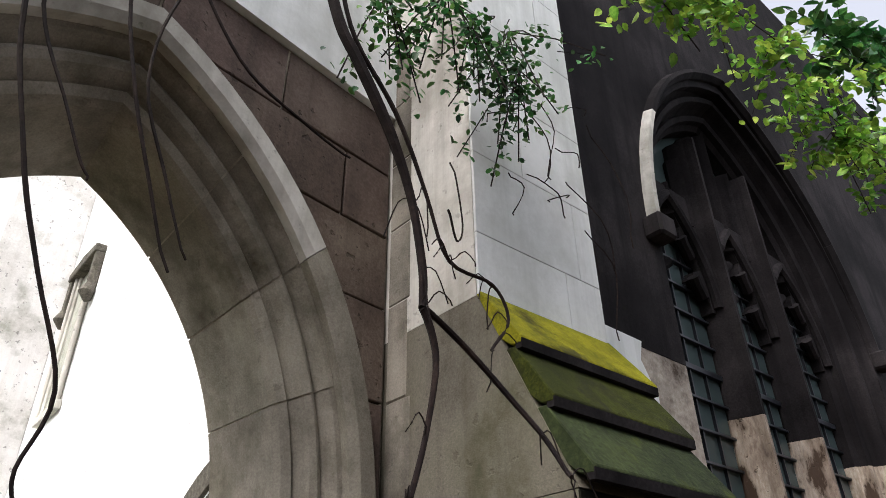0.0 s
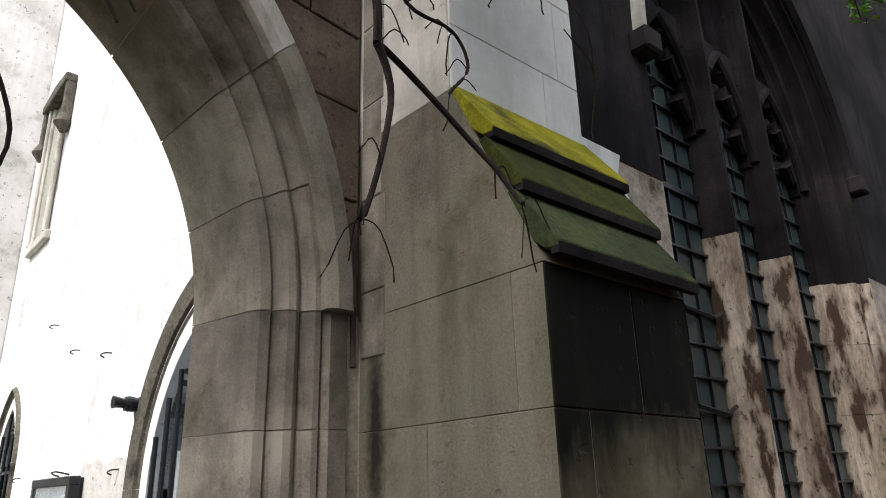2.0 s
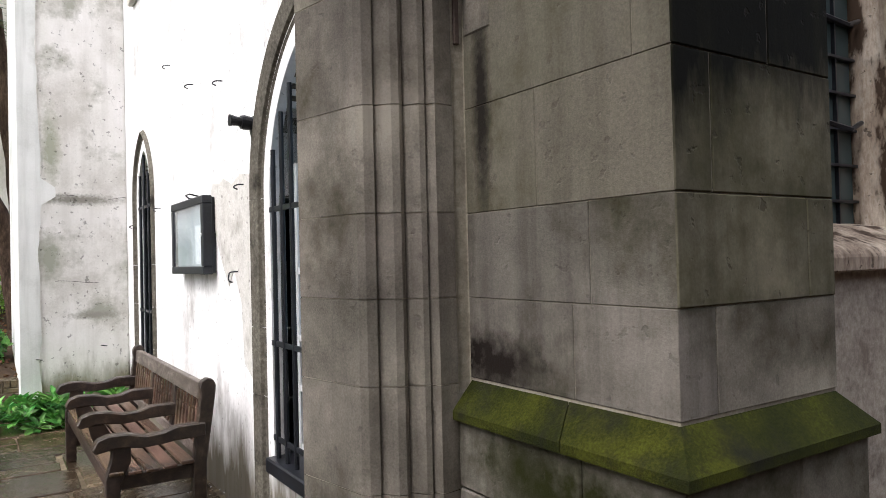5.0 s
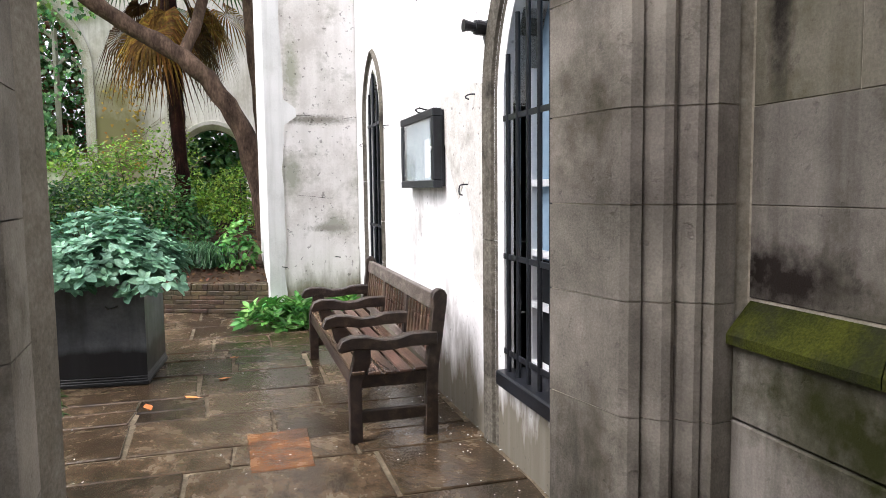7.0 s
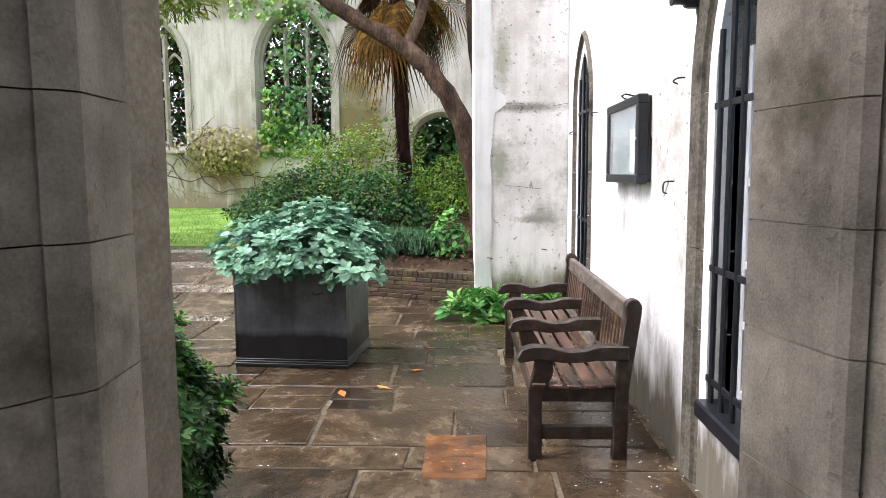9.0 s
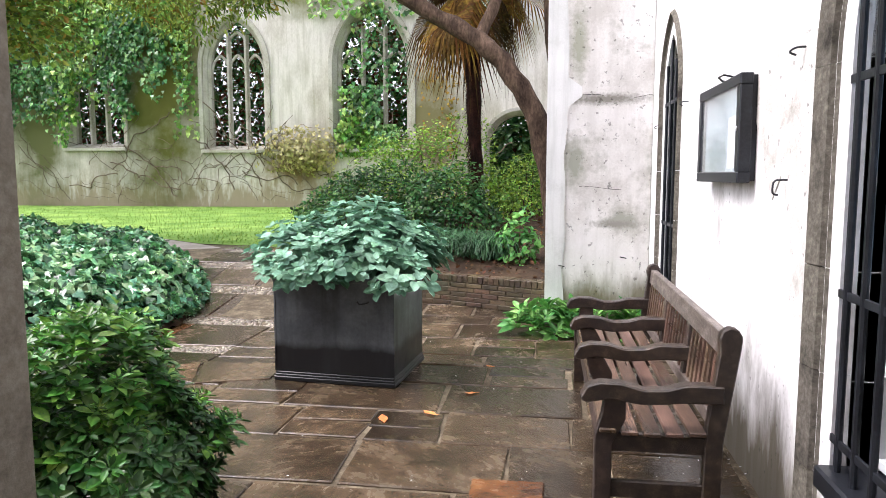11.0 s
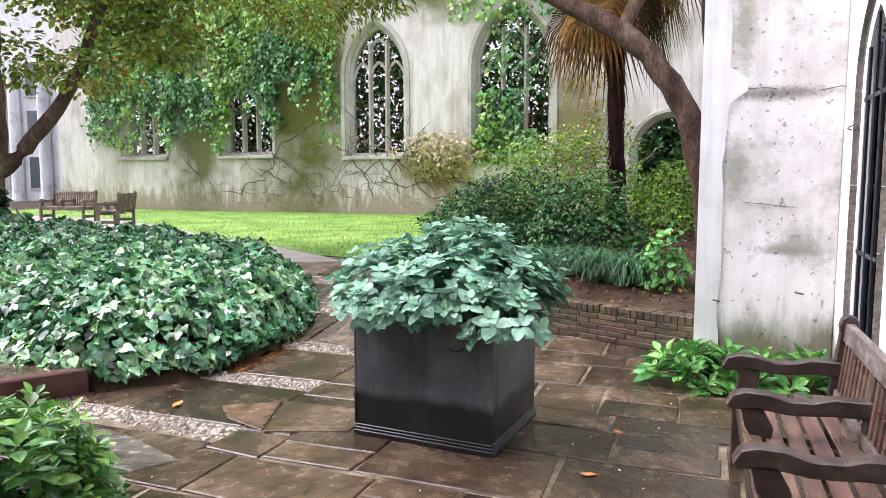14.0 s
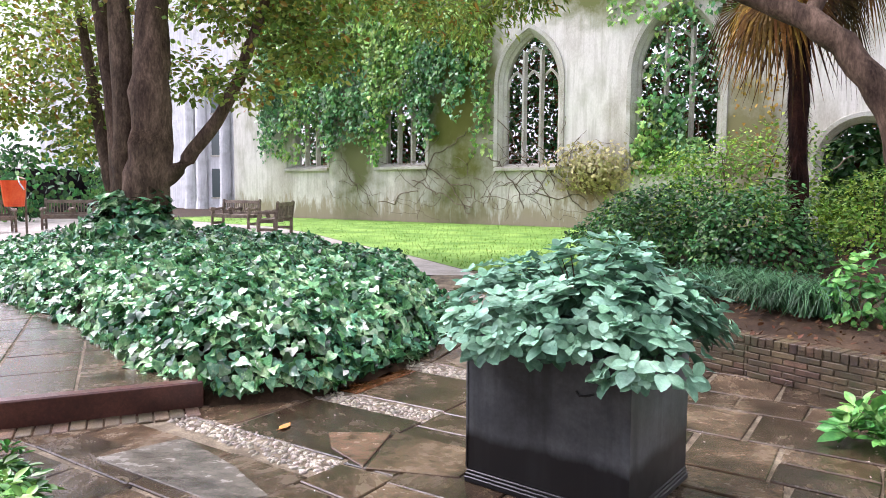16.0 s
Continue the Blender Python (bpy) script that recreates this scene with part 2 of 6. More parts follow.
    bs.inputs["Roughness"].default_value, bs.inputs["Metallic"].default_value = rough, metal
    bs.inputs["Specular IOR Level"].default_value = spec if spec is not None else (0.5 if rough < 0.6 else 0.16)
    if rough_to is not None:
        rr = N.new("ShaderNodeMapRange")
        rr.inputs[1].default_value, rr.inputs[2].default_value, rr.inputs[3].default_value, rr.inputs[4].default_value = 0.4, 0.62, rough, rough_to
        L.new(noise_of(1.1, 5, 0.6).outputs["Fac"], rr.inputs[0]), L.new(rr.outputs[0], bs.inputs["Roughness"])
    if bump:
        bp = N.new("ShaderNodeBump")
        bp.inputs["Strength"].default_value, bp.inputs["Distance"].default_value = bump, 0.012
        relief = mix.outputs[0]
        if pit:
            dent = N.new("ShaderNodeMath")
            dent.operation = "SUBTRACT"
            L.new(relief, dent.inputs[0]), L.new(pit, dent.inputs[1])
            relief = dent.outputs[0]
        L.new(relief, bp.inputs["Height"]), L.new(bp.outputs[0], bs.inputs["Normal"])
    if trans:
        tr, ad = N.new("ShaderNodeBsdfTranslucent"), N.new("ShaderNodeMixShader")
        L.new(colour, tr.inputs[0])
        ad.inputs[0].default_value = trans
        L.new(bs.outputs[0], ad.inputs[1]), L.new(tr.outputs[0], ad.inputs[2])
        L.new(ad.outputs[0], N["Material Output"].inputs[0])
    return m


M_STONE = material("grey_limestone", [srgb("56524a"), srgb("7e786e"), srgb("a19a8d")], 0.85, 120, 1.7, 0.55, vary=0.13, stain=srgb("3f3b2c"), stain_at=(0.48, 0.7), stain_scale=2.0, fine_share=0.24, wash=(0.75, 0.0, srgb("26231d"), 2.2), pits=0.22, streak=(srgb("3a362e"), 0.35))
M_GREENSTONE = material("algae_tinted_limestone", [srgb("524e45"), srgb("777266"), srgb("989284")], 0.85, 120, 1.3, 0.55, vary=0.08, stain=srgb("45442e"), stain_at=(0.48, 0.68), stain_scale=1.3, fine_share=0.24, pits=0.2, streak=(srgb("3c3b28"), 0.4),
                        spots=(((0.02, -2.52, 2.2), (0.1, 0.06, 0.5), srgb("27231e"), 0.9),))
M_DAMP = material("damp_buttress_stone", [srgb("59554f"), srgb("7d786f"), srgb("99938a")], 0.85, 120, 1.5, 0.5, vary=0.1, stain=srgb("35331f"), stain_at=(0.47, 0.68), stain_scale=1.7, fine_share=0.24, pits=0.22, streak=(srgb("312f27"), 0.45),
                  spots=(((0.02, -2.55, 1.3), (0.3, 0.3, 0.12), srgb("221c18"), 1.5), ((0.02, -3.0, 0.95), (0.3, 0.7, 0.2), srgb("2a2c12"), 1.4)))
M_ARCHSTONE = material("pale_arch_limestone", [srgb("625d53"), srgb("8e887c"), srgb("b3ac9e")], 0.85, 120, 1.5, 0.5, vary=0.13, stain=srgb("4e4a38"), stain_at=(0.5, 0.7), stain_scale=1.8, fine_share=0.24, pits=0.2, streak=(srgb("4a463a"), 0.35))
M_YMOSS = material("yellow_moss", [srgb("4a480f"), srgb("7c7818"), srgb("a8a020")], 0.95, 110, 3.5, 1.0, vary=0.1, stain=srgb("46441c"), stain_at=(0.55, 0.68), stain_scale=5.0, fine_share=0.35)
M_MORTAR = material("old_lime_mortar", [srgb("7b7567"), srgb("989182"), srgb("b2ab9b")], 0.9, 60, 4.0, 0.5, vary=0.0)
M_BROWN = material("brown_weathered_stone", [srgb("3f3631"), srgb("5a4d46"), srgb("73665c")], 0.9, 70, 2.2, 0.9, vary=0.16, fine_share=0.3, pits=0.5, streak=(srgb("35302b"), 0.4))
M_RENDER = material("pale_render", [srgb("cfd1ce"), srgb("e2e4e2"), srgb("ecedec")], 0.85, 60, 1.2, 0.2, vary=0.04, stain=srgb("b0b2ab"), stain_at=(0.54, 0.75), stain_scale=0.9, fine_share=0.2, streak=(srgb("a9aca6"), 0.4))
M_PALE = material("grey_beige_plaster", [srgb("b4b1a8"), srgb("cdcac1"), srgb("dcdad2")], 0.9, 60, 1.4, 0.3, vary=0.06, stain=srgb("787368"), stain_at=(0.5, 0.72), fine_share=0.2, streak=(srgb("7b776c"), 0.5), pits=0.3)
M_FRAME = material("weathered_window_stone", [srgb("3b3832"), srgb("625e55"), srgb("868175")], 0.9, 40, 3.0, 0.6, vary=0.12, stain=srgb("322f2a"), stain_at=(0.5, 0.66), stain_scale=3.0)
M_PATCH = material("grey_cement_patch", [srgb("8b8c80"), srgb("a3a498"), srgb("b5b6ac")], 0.9, 24, 2.5, 0.4, vary=0.05, stain=srgb("737468"), stain_at=(0.52, 0.68), stain_scale=2.5)
M_PALEPATCH = material("pale_cement", [srgb("b4b2aa"), srgb("cdcbc5"), srgb("dcdbd7")], 0.88, 60, 3.0, 0.5, vary=0.0, stain=srgb("9b988e"), stain_at=(0.5, 0.68), stain_scale=3.0, pits=0.5)
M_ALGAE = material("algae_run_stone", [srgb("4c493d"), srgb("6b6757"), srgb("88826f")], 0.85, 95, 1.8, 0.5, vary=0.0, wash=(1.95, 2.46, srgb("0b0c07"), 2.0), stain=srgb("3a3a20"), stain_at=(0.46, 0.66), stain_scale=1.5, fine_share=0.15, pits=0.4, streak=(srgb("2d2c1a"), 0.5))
M_WHITE = material("stained_white_render", [srgb("cfcecb"), srgb("e8e8e7"), srgb("f2f2f1")], 0.85, 40, 1.6, 0.35, vary=0.0, stain=srgb("a4a29d"), stain_at=(0.55, 0.72), stain_scale=2.2, stretch=(1, 1, 0.5), wash=(0.55, -0.1, srgb("6f6a5d"), 1.8), pits=0.35, streak=(srgb("a6a5a2"), 0.16))
# grey spot at 2.42 m paints the broken plaster's shadow; other spots are patches
M_PIER = material("blotched_pier_render", [srgb("cbc8c2"), srgb("e4e2de"), srgb("efedeb")], 0.85, 40, 1.9, 0.5, vary=0.0, stain=srgb("a5a59a"), stain_at=(0.53, 0.66), stain_scale=1.6, wash=(0.6, 0.0, srgb("7c7862"), 1.6), fine_share=0.25, pits=0.5, streak=(srgb("b0ada6"), 0.25),
                  spots=(((-0.8, 4.45, 1.75), (0.16, 0.3, 0.35), srgb("a2a497"), 1.3), ((-0.5, 4.45, 2.42), (0.5, 0.3, 0.07), srgb("8f8c84"), 1.3), ((-0.78, 4.45, 3.0), (0.12, 0.3, 0.5), srgb("a5a797"), 1.2), ((-0.35, 4.45, 1.1), (0.3, 0.3, 0.05), srgb("98958c"), 1.4)))
M_SOOTSHADE = material("soot_and_shadow_black_stone", [srgb("121011"), srgb("242122"), srgb("3b3738")], 0.92, 60, 0.9, 0.5, vary=0.12, fine_share=0.22, streak=(srgb("0a090a"), 0.6), spec=0.1)
M_FLAKE = material("flaking_pale_stone", [srgb("7f7064"), srgb("b0a190"), srgb("d6ccbd")], 0.9, 40, 3.0, 0.9, vary=0.12, stain=srgb("4a3c31"), stain_at=(0.5, 0.58), stain_scale=5.0, stretch=(1, 1, 0.35), pits=0.6, streak=(srgb("4c4038"), 0.6))
M_LOWER = material("patched_lower_stone", [srgb("897d74"), srgb("b3a89c"), srgb("d2c9be")], 0.9, 30, 2.2, 0.8, vary=0.1, stain=srgb("4f443b"), stain_at=(0.5, 0.66), stain_scale=2.2)
M_MOSS = material("mossy_stone", [srgb("1a1e0a"), srgb("2e320f"), srgb("4b4e17")], 0.95, 110, 3.0, 0.9, vary=0.12, stain=srgb("23231a"), stain_at=(0.5, 0.66), stain_scale=4.0, fine_share=0.35)
M_DARKMOSS = material("dark_green_stone", [srgb("1e2316"), srgb("323a22"), srgb("474f2e")], 0.9, 50, 2.5, 0.7, vary=0.1, stain=srgb("535a1c"), stain_at=(0.55, 0.7), stain_scale=3.0)
M_LEAD = material("grey_lead", [srgb("36393c"), srgb("51565a"), srgb("6e7478")], 0.36, 40, 1.6, 0.1, metal=0.3, vary=0.0, rough_to=0.55, fine_share=0.15, wash=(0.33, 0.2, srgb("1d1e20"), 1.0), streak=(srgb("2c2f31"), 0.55))
M_WOOD = material("wet_dark_teak", [srgb("17110f"), srgb("31261f"), srgb("5a4a3e")], 0.3, 90, 5.0, 0.6, vary=0.22, stretch=(3.0, 0.35, 3.0), rough_to=0.6, fine_share=0.5)
M_SLAT = material("wet_red_brown_teak", [srgb("2c2019"), srgb("544033"), srgb("866e5b")], 0.22, 90, 4.0, 0.5, vary=0.28, stretch=(3.0, 0.3, 3.0), rough_to=0.5, fine_share=0.5)
M_RAIL = material("silvered_bench_rail", [srgb("2b2421"), srgb("574d47"), srgb("8b827b")], 0.4, 70, 9.0, 0.8, vary=0.15, stretch=(1.5, 0.7, 1.5), rough_to=0.6, fine_share=0.45)
M_GREYWOOD = material("weathered_bench_wood", [srgb("4d453c"), srgb("71665a"), srgb("8d8274")], 0.7, 60, 5.0, 0.3, vary=0.15)
M_IRON = material("black_painted_iron", [srgb("131519"), srgb("1f2228"), srgb("2b2f36")], 0.4, 60, 5.0, 0.1, vary=0.05, metal=0.2)


def flag_material(name, tones, vary, stain):
    """Wet riven stone: layered ridges in a direction of its own for each slab, puddled gloss, pale grit and dark damp."""
    m = bpy.data.materials.new(name)
    m.use_nodes = True
    N, L = m.node_tree.nodes, m.node_tree.links
    bs = N["Principled BSDF"]
    geo, info = N.new("ShaderNodeNewGeometry"), N.new("ShaderNodeObjectInfo")
    turn = N.new("ShaderNodeVectorRotate")
    turn.rotation_type = "Z_AXIS"
    ang = N.new("ShaderNodeMath")
    ang.operation = "MULTIPLY"
    ang.inputs[1].default_value = 6.283
    L.new(info.outputs["Random"], ang.inputs[0]), L.new(ang.outputs[0], turn.inputs["Angle"]), L.new(geo.outputs["Position"], turn.inputs["Vector"])

    def cloud(scale, detail, src, stretch=(1, 1, 1)):
        mp, n = N.new("ShaderNodeMapping"), N.new("ShaderNodeTexNoise")
        mp.inputs["Scale"].default_value = stretch
        n.inputs["Scale"].default_value, n.inputs["Detail"].default_value, n.inputs["Roughness"].default_value = scale, detail, 0.62
        L.new(src, mp.inputs[0]), L.new(mp.outputs[0], n.inputs["Vector"])
        return n.outputs["Fac"]

    def ranged(src, a, b, lo=0.0, hi=1.0):
        r_ = N.new("ShaderNodeMapRange")
        for i, v in enumerate((a, b, lo, hi)):
            r_.inputs[1 + i].default_value = v
        L.new(src, r_.inputs[0])
        return r_.outputs[0]

    def blend(fac, a, tint):
        x = N.new("ShaderNodeMix")
        x.data_type = "RGBA"
        L.new(fac, x.inputs[0]), L.new(a, x.inputs[6])
        x.inputs[7].default_value = tint
        return x.outputs[2]

    ridges = cloud(6.0, 9, turn.outputs[0], (1.1, 2.2, 1))
    patches, grit = cloud(2.4, 7, geo.outputs["Position"]), cloud(70, 3, geo.outputs["Position"])
    ramp = N.new("ShaderNodeValToRGB")
    els = ramp.color_ramp.elements
    els.new(0.5)
    for e, c, p in zip(els, tones, (0.36, 0.5, 0.66)):
        e.position, e.color = p, c
    L.new(patches, ramp.inputs[0])
    hsv = N.new("ShaderNodeHueSaturation")
    L.new(ramp.outputs[0], hsv.inputs["Color"]), L.new(ranged(info.outputs["Random"], 0, 1, 1 - vary, 1 + vary), hsv.inputs["Value"])
    c = blend(ranged(ridges, 0.52, 0.66, 0, 0.35), hsv.outputs[0], stain)
    c = blend(ranged(ridges, 0.46, 0.38, 0, 0.35), c, srgb("19130f"))
    c = blend(ranged(grit, 0.62, 0.72, 0, 0.5), c, srgb("8c8068"))
    L.new(c, bs.inputs["Base Color"])
    gloss = N.new("ShaderNodeMath")
    gloss.operation = "MULTIPLY_ADD"
    gloss.inputs[1].default_value = 0.5
    L.new(ranged(ridges, 0.4, 0.62), gloss.inputs[0]), L.new(ranged(patches, 0.44, 0.58, -0.1, 0.26), gloss.inputs[2])
    L.new(ranged(gloss.outputs[0], 0.0, 1.0, 0.03, 0.5), bs.inputs["Roughness"])
    relief = N.new("ShaderNodeMath")
    relief.operation = "MULTIPLY_ADD"
    relief.inputs[1].default_value = 0.12
    L.new(grit, relief.inputs[0]), L.new(ridges, relief.inputs[2])
    bp = N.new("ShaderNodeBump")
    bp.inputs["Strength"].default_value, bp.inputs["Distance"].default_value = 0.55, 0.011
    L.new(relief.outputs[0], bp.inputs["Height"]), L.new(bp.outputs[0], bs.inputs["Normal"])
    bs.inputs["Specular IOR Level"].default_value = 0.45
    return m


M_FLAG = flag_material("wet_york_flagstone", [srgb("2b241b"), srgb("443729"), srgb("5e503e")], 0.5, srgb("5c5339"))
M_RUSTFLAG = flag_material("wet_rust_flagstone", [srgb("40291a"), srgb("6b4426"), srgb("8c6038")], 0.1, srgb("7a5a3a"))
M_TANFLAG = flag_material("wet_tan_flagstone", [srgb("453528"), srgb("66503e"), srgb("836c58")], 0.1, srgb("7a6850"))
M_GREYFLAG = flag_material("wet_grey_ribbed_flagstone", [srgb("3a3731"), srgb("555148"), srgb("716d63")], 0.1, srgb("8a867a"))
M_RISER = material("wet_red_riser", [srgb("33201c"), srgb("4a2e28"), srgb("623f35")], 0.3, 40, 3.0, 0.4, vary=0.1)
M_PEBBLE = material("wet_cobbles", [srgb("524b41"), srgb("877f70"), srgb("bdb4a2")], 0.35, 60, 5.0, 0.1, vary=0.55, island=True)
M_JOINT = material("pale_mortar", [srgb("3a3227"), srgb("5f5646"), srgb("8d826d")], 0.75, 70, 6.0, 0.6, vary=0.0)
M_BRICK = material("damp_old_brick", [srgb("2f261d"), srgb("54432f"), srgb("776247")], 0.5, 80, 5.0, 0.9, vary=0.38, stain=srgb("3a3a22"), stain_at=(0.48, 0.64), stain_scale=2.5, pits=0.5)
M_GRASS = material("lawn_grass", [srgb("56792e"), srgb("799c45"), srgb("a1be63")], 0.8, 60, 1.2, 0.6, vary=0.3, island=True, trans=0.2, spec=0.2)
M_SOIL = material("dark_soil", [srgb("221a14"), srgb("372b20"), srgb("4d3e2f")], 0.85, 40, 3.0, 1.0, vary=0.0)
M_GRAVEL = material("pale_gravel", [srgb("7d786f"), srgb("98938a"), srgb("aca79e")], 0.8, 90, 2.0, 0.8, vary=0.0)
M_BARK = material("tree_bark", [srgb("322720"), srgb("57483b"), srgb("806c5a")], 0.85, 30, 5.0, 1.6, vary=0.1, stretch=(1, 1, 0.35))
M_VINE = material("dry_vine", [srgb("4a4034"), srgb("6d6050"), srgb("8d7f6c")], 0.85, 40, 5.0, 0.4, vary=0.2)
M_TWIG = material("dark_twig", [srgb("120d0c"), srgb("211917"), srgb("352a24")], 0.8, 60, 8.0, 0.5, vary=0.1)
M_FIBRE = material("palm_fibre", [srgb("160d0a"), srgb("2a1a13"), srgb("41291e")], 0.9, 60, 6.0, 1.0, vary=0.25, island=True)
M_IVY = material("glossy_ivy_leaf", [srgb("1b4a2c"), srgb("508a58"), srgb("bde0ae")], 0.22, 11, 2.6, 0.0, vary=0.75, island=True, trans=0.12, spec=0.6)
M_SAGE = material("downy_grey_green_leaf", [srgb("44705a"), srgb("6f9d80"), srgb("a4ccb2")], 0.62, 14, 3.0, 0.1, vary=0.32, island=True, trans=0.15, spec=0.3)
M_SHRUB = material("bright_green_leaf", [srgb("446e22"), srgb("7ba53a"), srgb("c2dc68")], 0.4, 12, 3.0, 0.0, vary=0.5, island=True, trans=0.25, spec=0.35)
M_SHRUBTOP = material("bright_shrub_leaf", [srgb("2b5822"), srgb("4d8332"), srgb("88b84e")], 0.36, 12, 3.0, 0.0, vary=0.5, island=True, trans=0.2, spec=0.45)
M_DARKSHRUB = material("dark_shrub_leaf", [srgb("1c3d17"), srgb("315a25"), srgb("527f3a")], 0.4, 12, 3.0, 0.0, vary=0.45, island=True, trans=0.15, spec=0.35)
M_STRAP = material("strap_leaf", [srgb("1e4026"), srgb("355f3b"), srgb("5a845c")], 0.45, 12, 3.0, 0.0, vary=0.4, island=True, trans=0.15, spec=0.3)
M_HERB = material("fresh_green_leaf", [srgb("2f642a"), srgb("508c41"), srgb("80b65e")], 0.45, 12, 3.0, 0.0, vary=0.35, island=True, trans=0.25, spec=0.35)
M_DEEP = material("deep_green_leaf", [srgb("1f4420"), srgb("3b6a33"), srgb("6a9c50")], 0.42, 12, 1.5, 0.0, vary=0.65, island=True, trans=0.22, spec=0.4)
M_CREEPER = material("creeper_leaf", [srgb("47782f"), srgb("7fac4e"), srgb("c8e08c")], 0.35, 9, 0.8, 0.0, vary=0.6, island=True, trans=0.3)
M_DEEPCREEPER = material("dark_creeper_leaf", [srgb("2a5a2e"), srgb("558c4c"), srgb("98c580")], 0.35, 9, 0.8, 0.0, vary=0.6, island=True, trans=0.25)
M_AUTUMN = material("turning_leaf", [srgb("6f6c2a"), srgb("9d8232"), srgb("b87a38")], 0.5, 12, 0.9, 0.0, vary=0.4, island=True, trans=0.3)
M_BROWNLEAF = material("dry_brown_leaf", [srgb("3d2a1c"), srgb("5b3f28"), srgb("7a5a38")], 0.6, 12, 0.9, 0.0, vary=0.4, island=True, trans=0.2)
M_OLIVE = material("olive_tree_leaf", [srgb("56722c"), srgb("869c44"), srgb("bfc66e")], 0.45, 12, 0.9, 0.0, vary=0.55, island=True, trans=0.5, spec=0.35)
M_PALM = material("palm_frond", [srgb("2a4426"), srgb("466438"), srgb("6c8a4e")], 0.4, 12, 2.0, 0.0, vary=0.3, island=True, trans=0.2)
M_DEADPALM = material("dead_palm_frond", [srgb("4d371c"), srgb("7d5b28"), srgb("b98d38")], 0.7, 12, 2.0, 0.0, vary=0.45, island=True, trans=0.2)
M_BROWNPALM = material("withered_palm_frond", [srgb("2d2014"), srgb("4f381f"), srgb("7a5a2e")], 0.8, 12, 2.0, 0.0, vary=0.45, island=True, trans=0.15)
M_FALLEN = material("fallen_orange_leaf", [srgb("b0622a"), srgb("d98a45"), srgb("e8a869")], 0.5, 30, 8.0, 0.1, vary=0.2)
M_OLDWALL = material("algae_stained_render", [srgb("b4ae9f"), srgb("dcd8ce"), srgb("eeebe6")], 0.85, 20, 0.5, 0.3, vary=0.0, stain=srgb("8b8a66"), stain_at=(0.5, 0.72), stain_scale=0.5, stretch=(1, 1, 0.5), fine_share=0.2, wash=(1.5, 0.3, srgb("a2977f"), 3.0), streak=(srgb("8d8a6c"), 0.35),
                     spots=(((-15.6, 21.7, 4.6), (2.6, 3.0, 5.5), srgb("5a5e2c"), 1.3), ((-14.9, 21.7, 6.5), (1.6, 3.0, 3.6), srgb("6c6c36"), 1.3), ((-20.6, 21.7, 4.0), (2.0, 3.0, 4.5), srgb("666a44"), 1.4), ((-10.2, 21.7, 1.9), (1.6, 3.0, 0.9), srgb("8a7656"), 1.6), ((-5.2, 21.7, 3.4), (1.7, 3.0, 3.2), srgb("827c58"), 1.4), ((-10.0, 21.7, 8.4), (2.6, 3.0, 1.2), srgb("6f7446"), 1.5)))
M_TRACERY = material("pale_tracery_stone", [srgb("96927f"), srgb("b5b2a4"), srgb("cbc9bf")], 0.85, 20, 1.5, 0.3, vary=0.08)
M_ORANGE = material("orange_plastic", [srgb("d8451a"), srgb("e8561f"), srgb("f06a30")], 0.4, 20, 3.0, 0.05, vary=0.0)
M_WHITEPAINT = material("white_gloss_paint", [srgb("cfd3d6"), srgb("dde0e2"), srgb("e6e8ea")], 0.35, 30, 3.0, 0.05, vary=0.0)
M_PAPER = material("pale_paper", [srgb("cfd6da"), srgb("e0e5e8"), srgb("ebeff1")], 0.7, 10, 1.0, 0.0, vary=0.0)
# near-black for painted room shade behind windows, and for the dark lower pane
M_DARK = material("near_black_shade_and_pane", [srgb("0d0e10"), srgb("16181b"), srgb("202327")], 0.7, 10, 1.0, 0.0, vary=0.0)


def glass_material(name, tint, rough, see):
    m = bpy.data.materials.new(name)
    m.use_nodes = True
    b = m.node_tree.nodes["Principled BSDF"]
    b.inputs["Base Color"].default_value, b.inputs["Roughness"].default_value = tint, rough
    b.inputs["Transmission Weight"].default_value, b.inputs["IOR"].default_value = see, 1.45
    return m


M_GLASS = glass_material("clear_glass", (0.9, 0.95, 0.96, 1), 0.03, 0.95)
M_LEADED = glass_material("dark_leaded_glass", (0.06, 0.085, 0.085, 1), 0.12, 0.0)
M_BLIND = material("pale_blue_window_glass", [srgb("7590a6"), srgb("90abbf"), srgb("abc2d2")], 0.12, 3, 0.6, 0.0, vary=0.0)

# ---- ground ----
FACE = -2.42


def ground_height(x, y):
    """The garden rises by a gentle ramp towards the lawn."""
    west = min(1.0, max(0.0, (-3.3 - x) / 0.9))
    y0, span = 3.6 * west + 8.5 * (1 - west), 3.6
    t = min(1.0, max(0.0, (y - y0) / span))
    return 0.45 * t * t * (3 - 2 * t)


bm = bmesh.new()
xs = [-400, -60, -30, -20, -12, -8] + [-6.4 + 0.4 * i for i in range(17)] + [1, 10, 60, 400]
ys = [-400, -30, -6, 0, 3.2] + [3.6 + 0.3 * i for i in range(13)] + [9, 15, 30, 60, 400]
grid = [[bm.verts.new((x, y, ground_height(x, y) - 0.05)) for y in ys] for x in xs]
for i in range(len(xs) - 1):
    for j in range(len(ys) - 1):
        bm.faces.new((grid[i][j], grid[i + 1][j], grid[i + 1][j + 1], grid[i][j + 1]))
tagged(part("ground", bm, M_SOIL), "dark damp earth under the whole garden", "ground", kind="structure")

# ---- the arch wall, with the big traceried window ----
AX, HALF, SPRING, RING = -1.19, 0.845, 2.62, 0.31
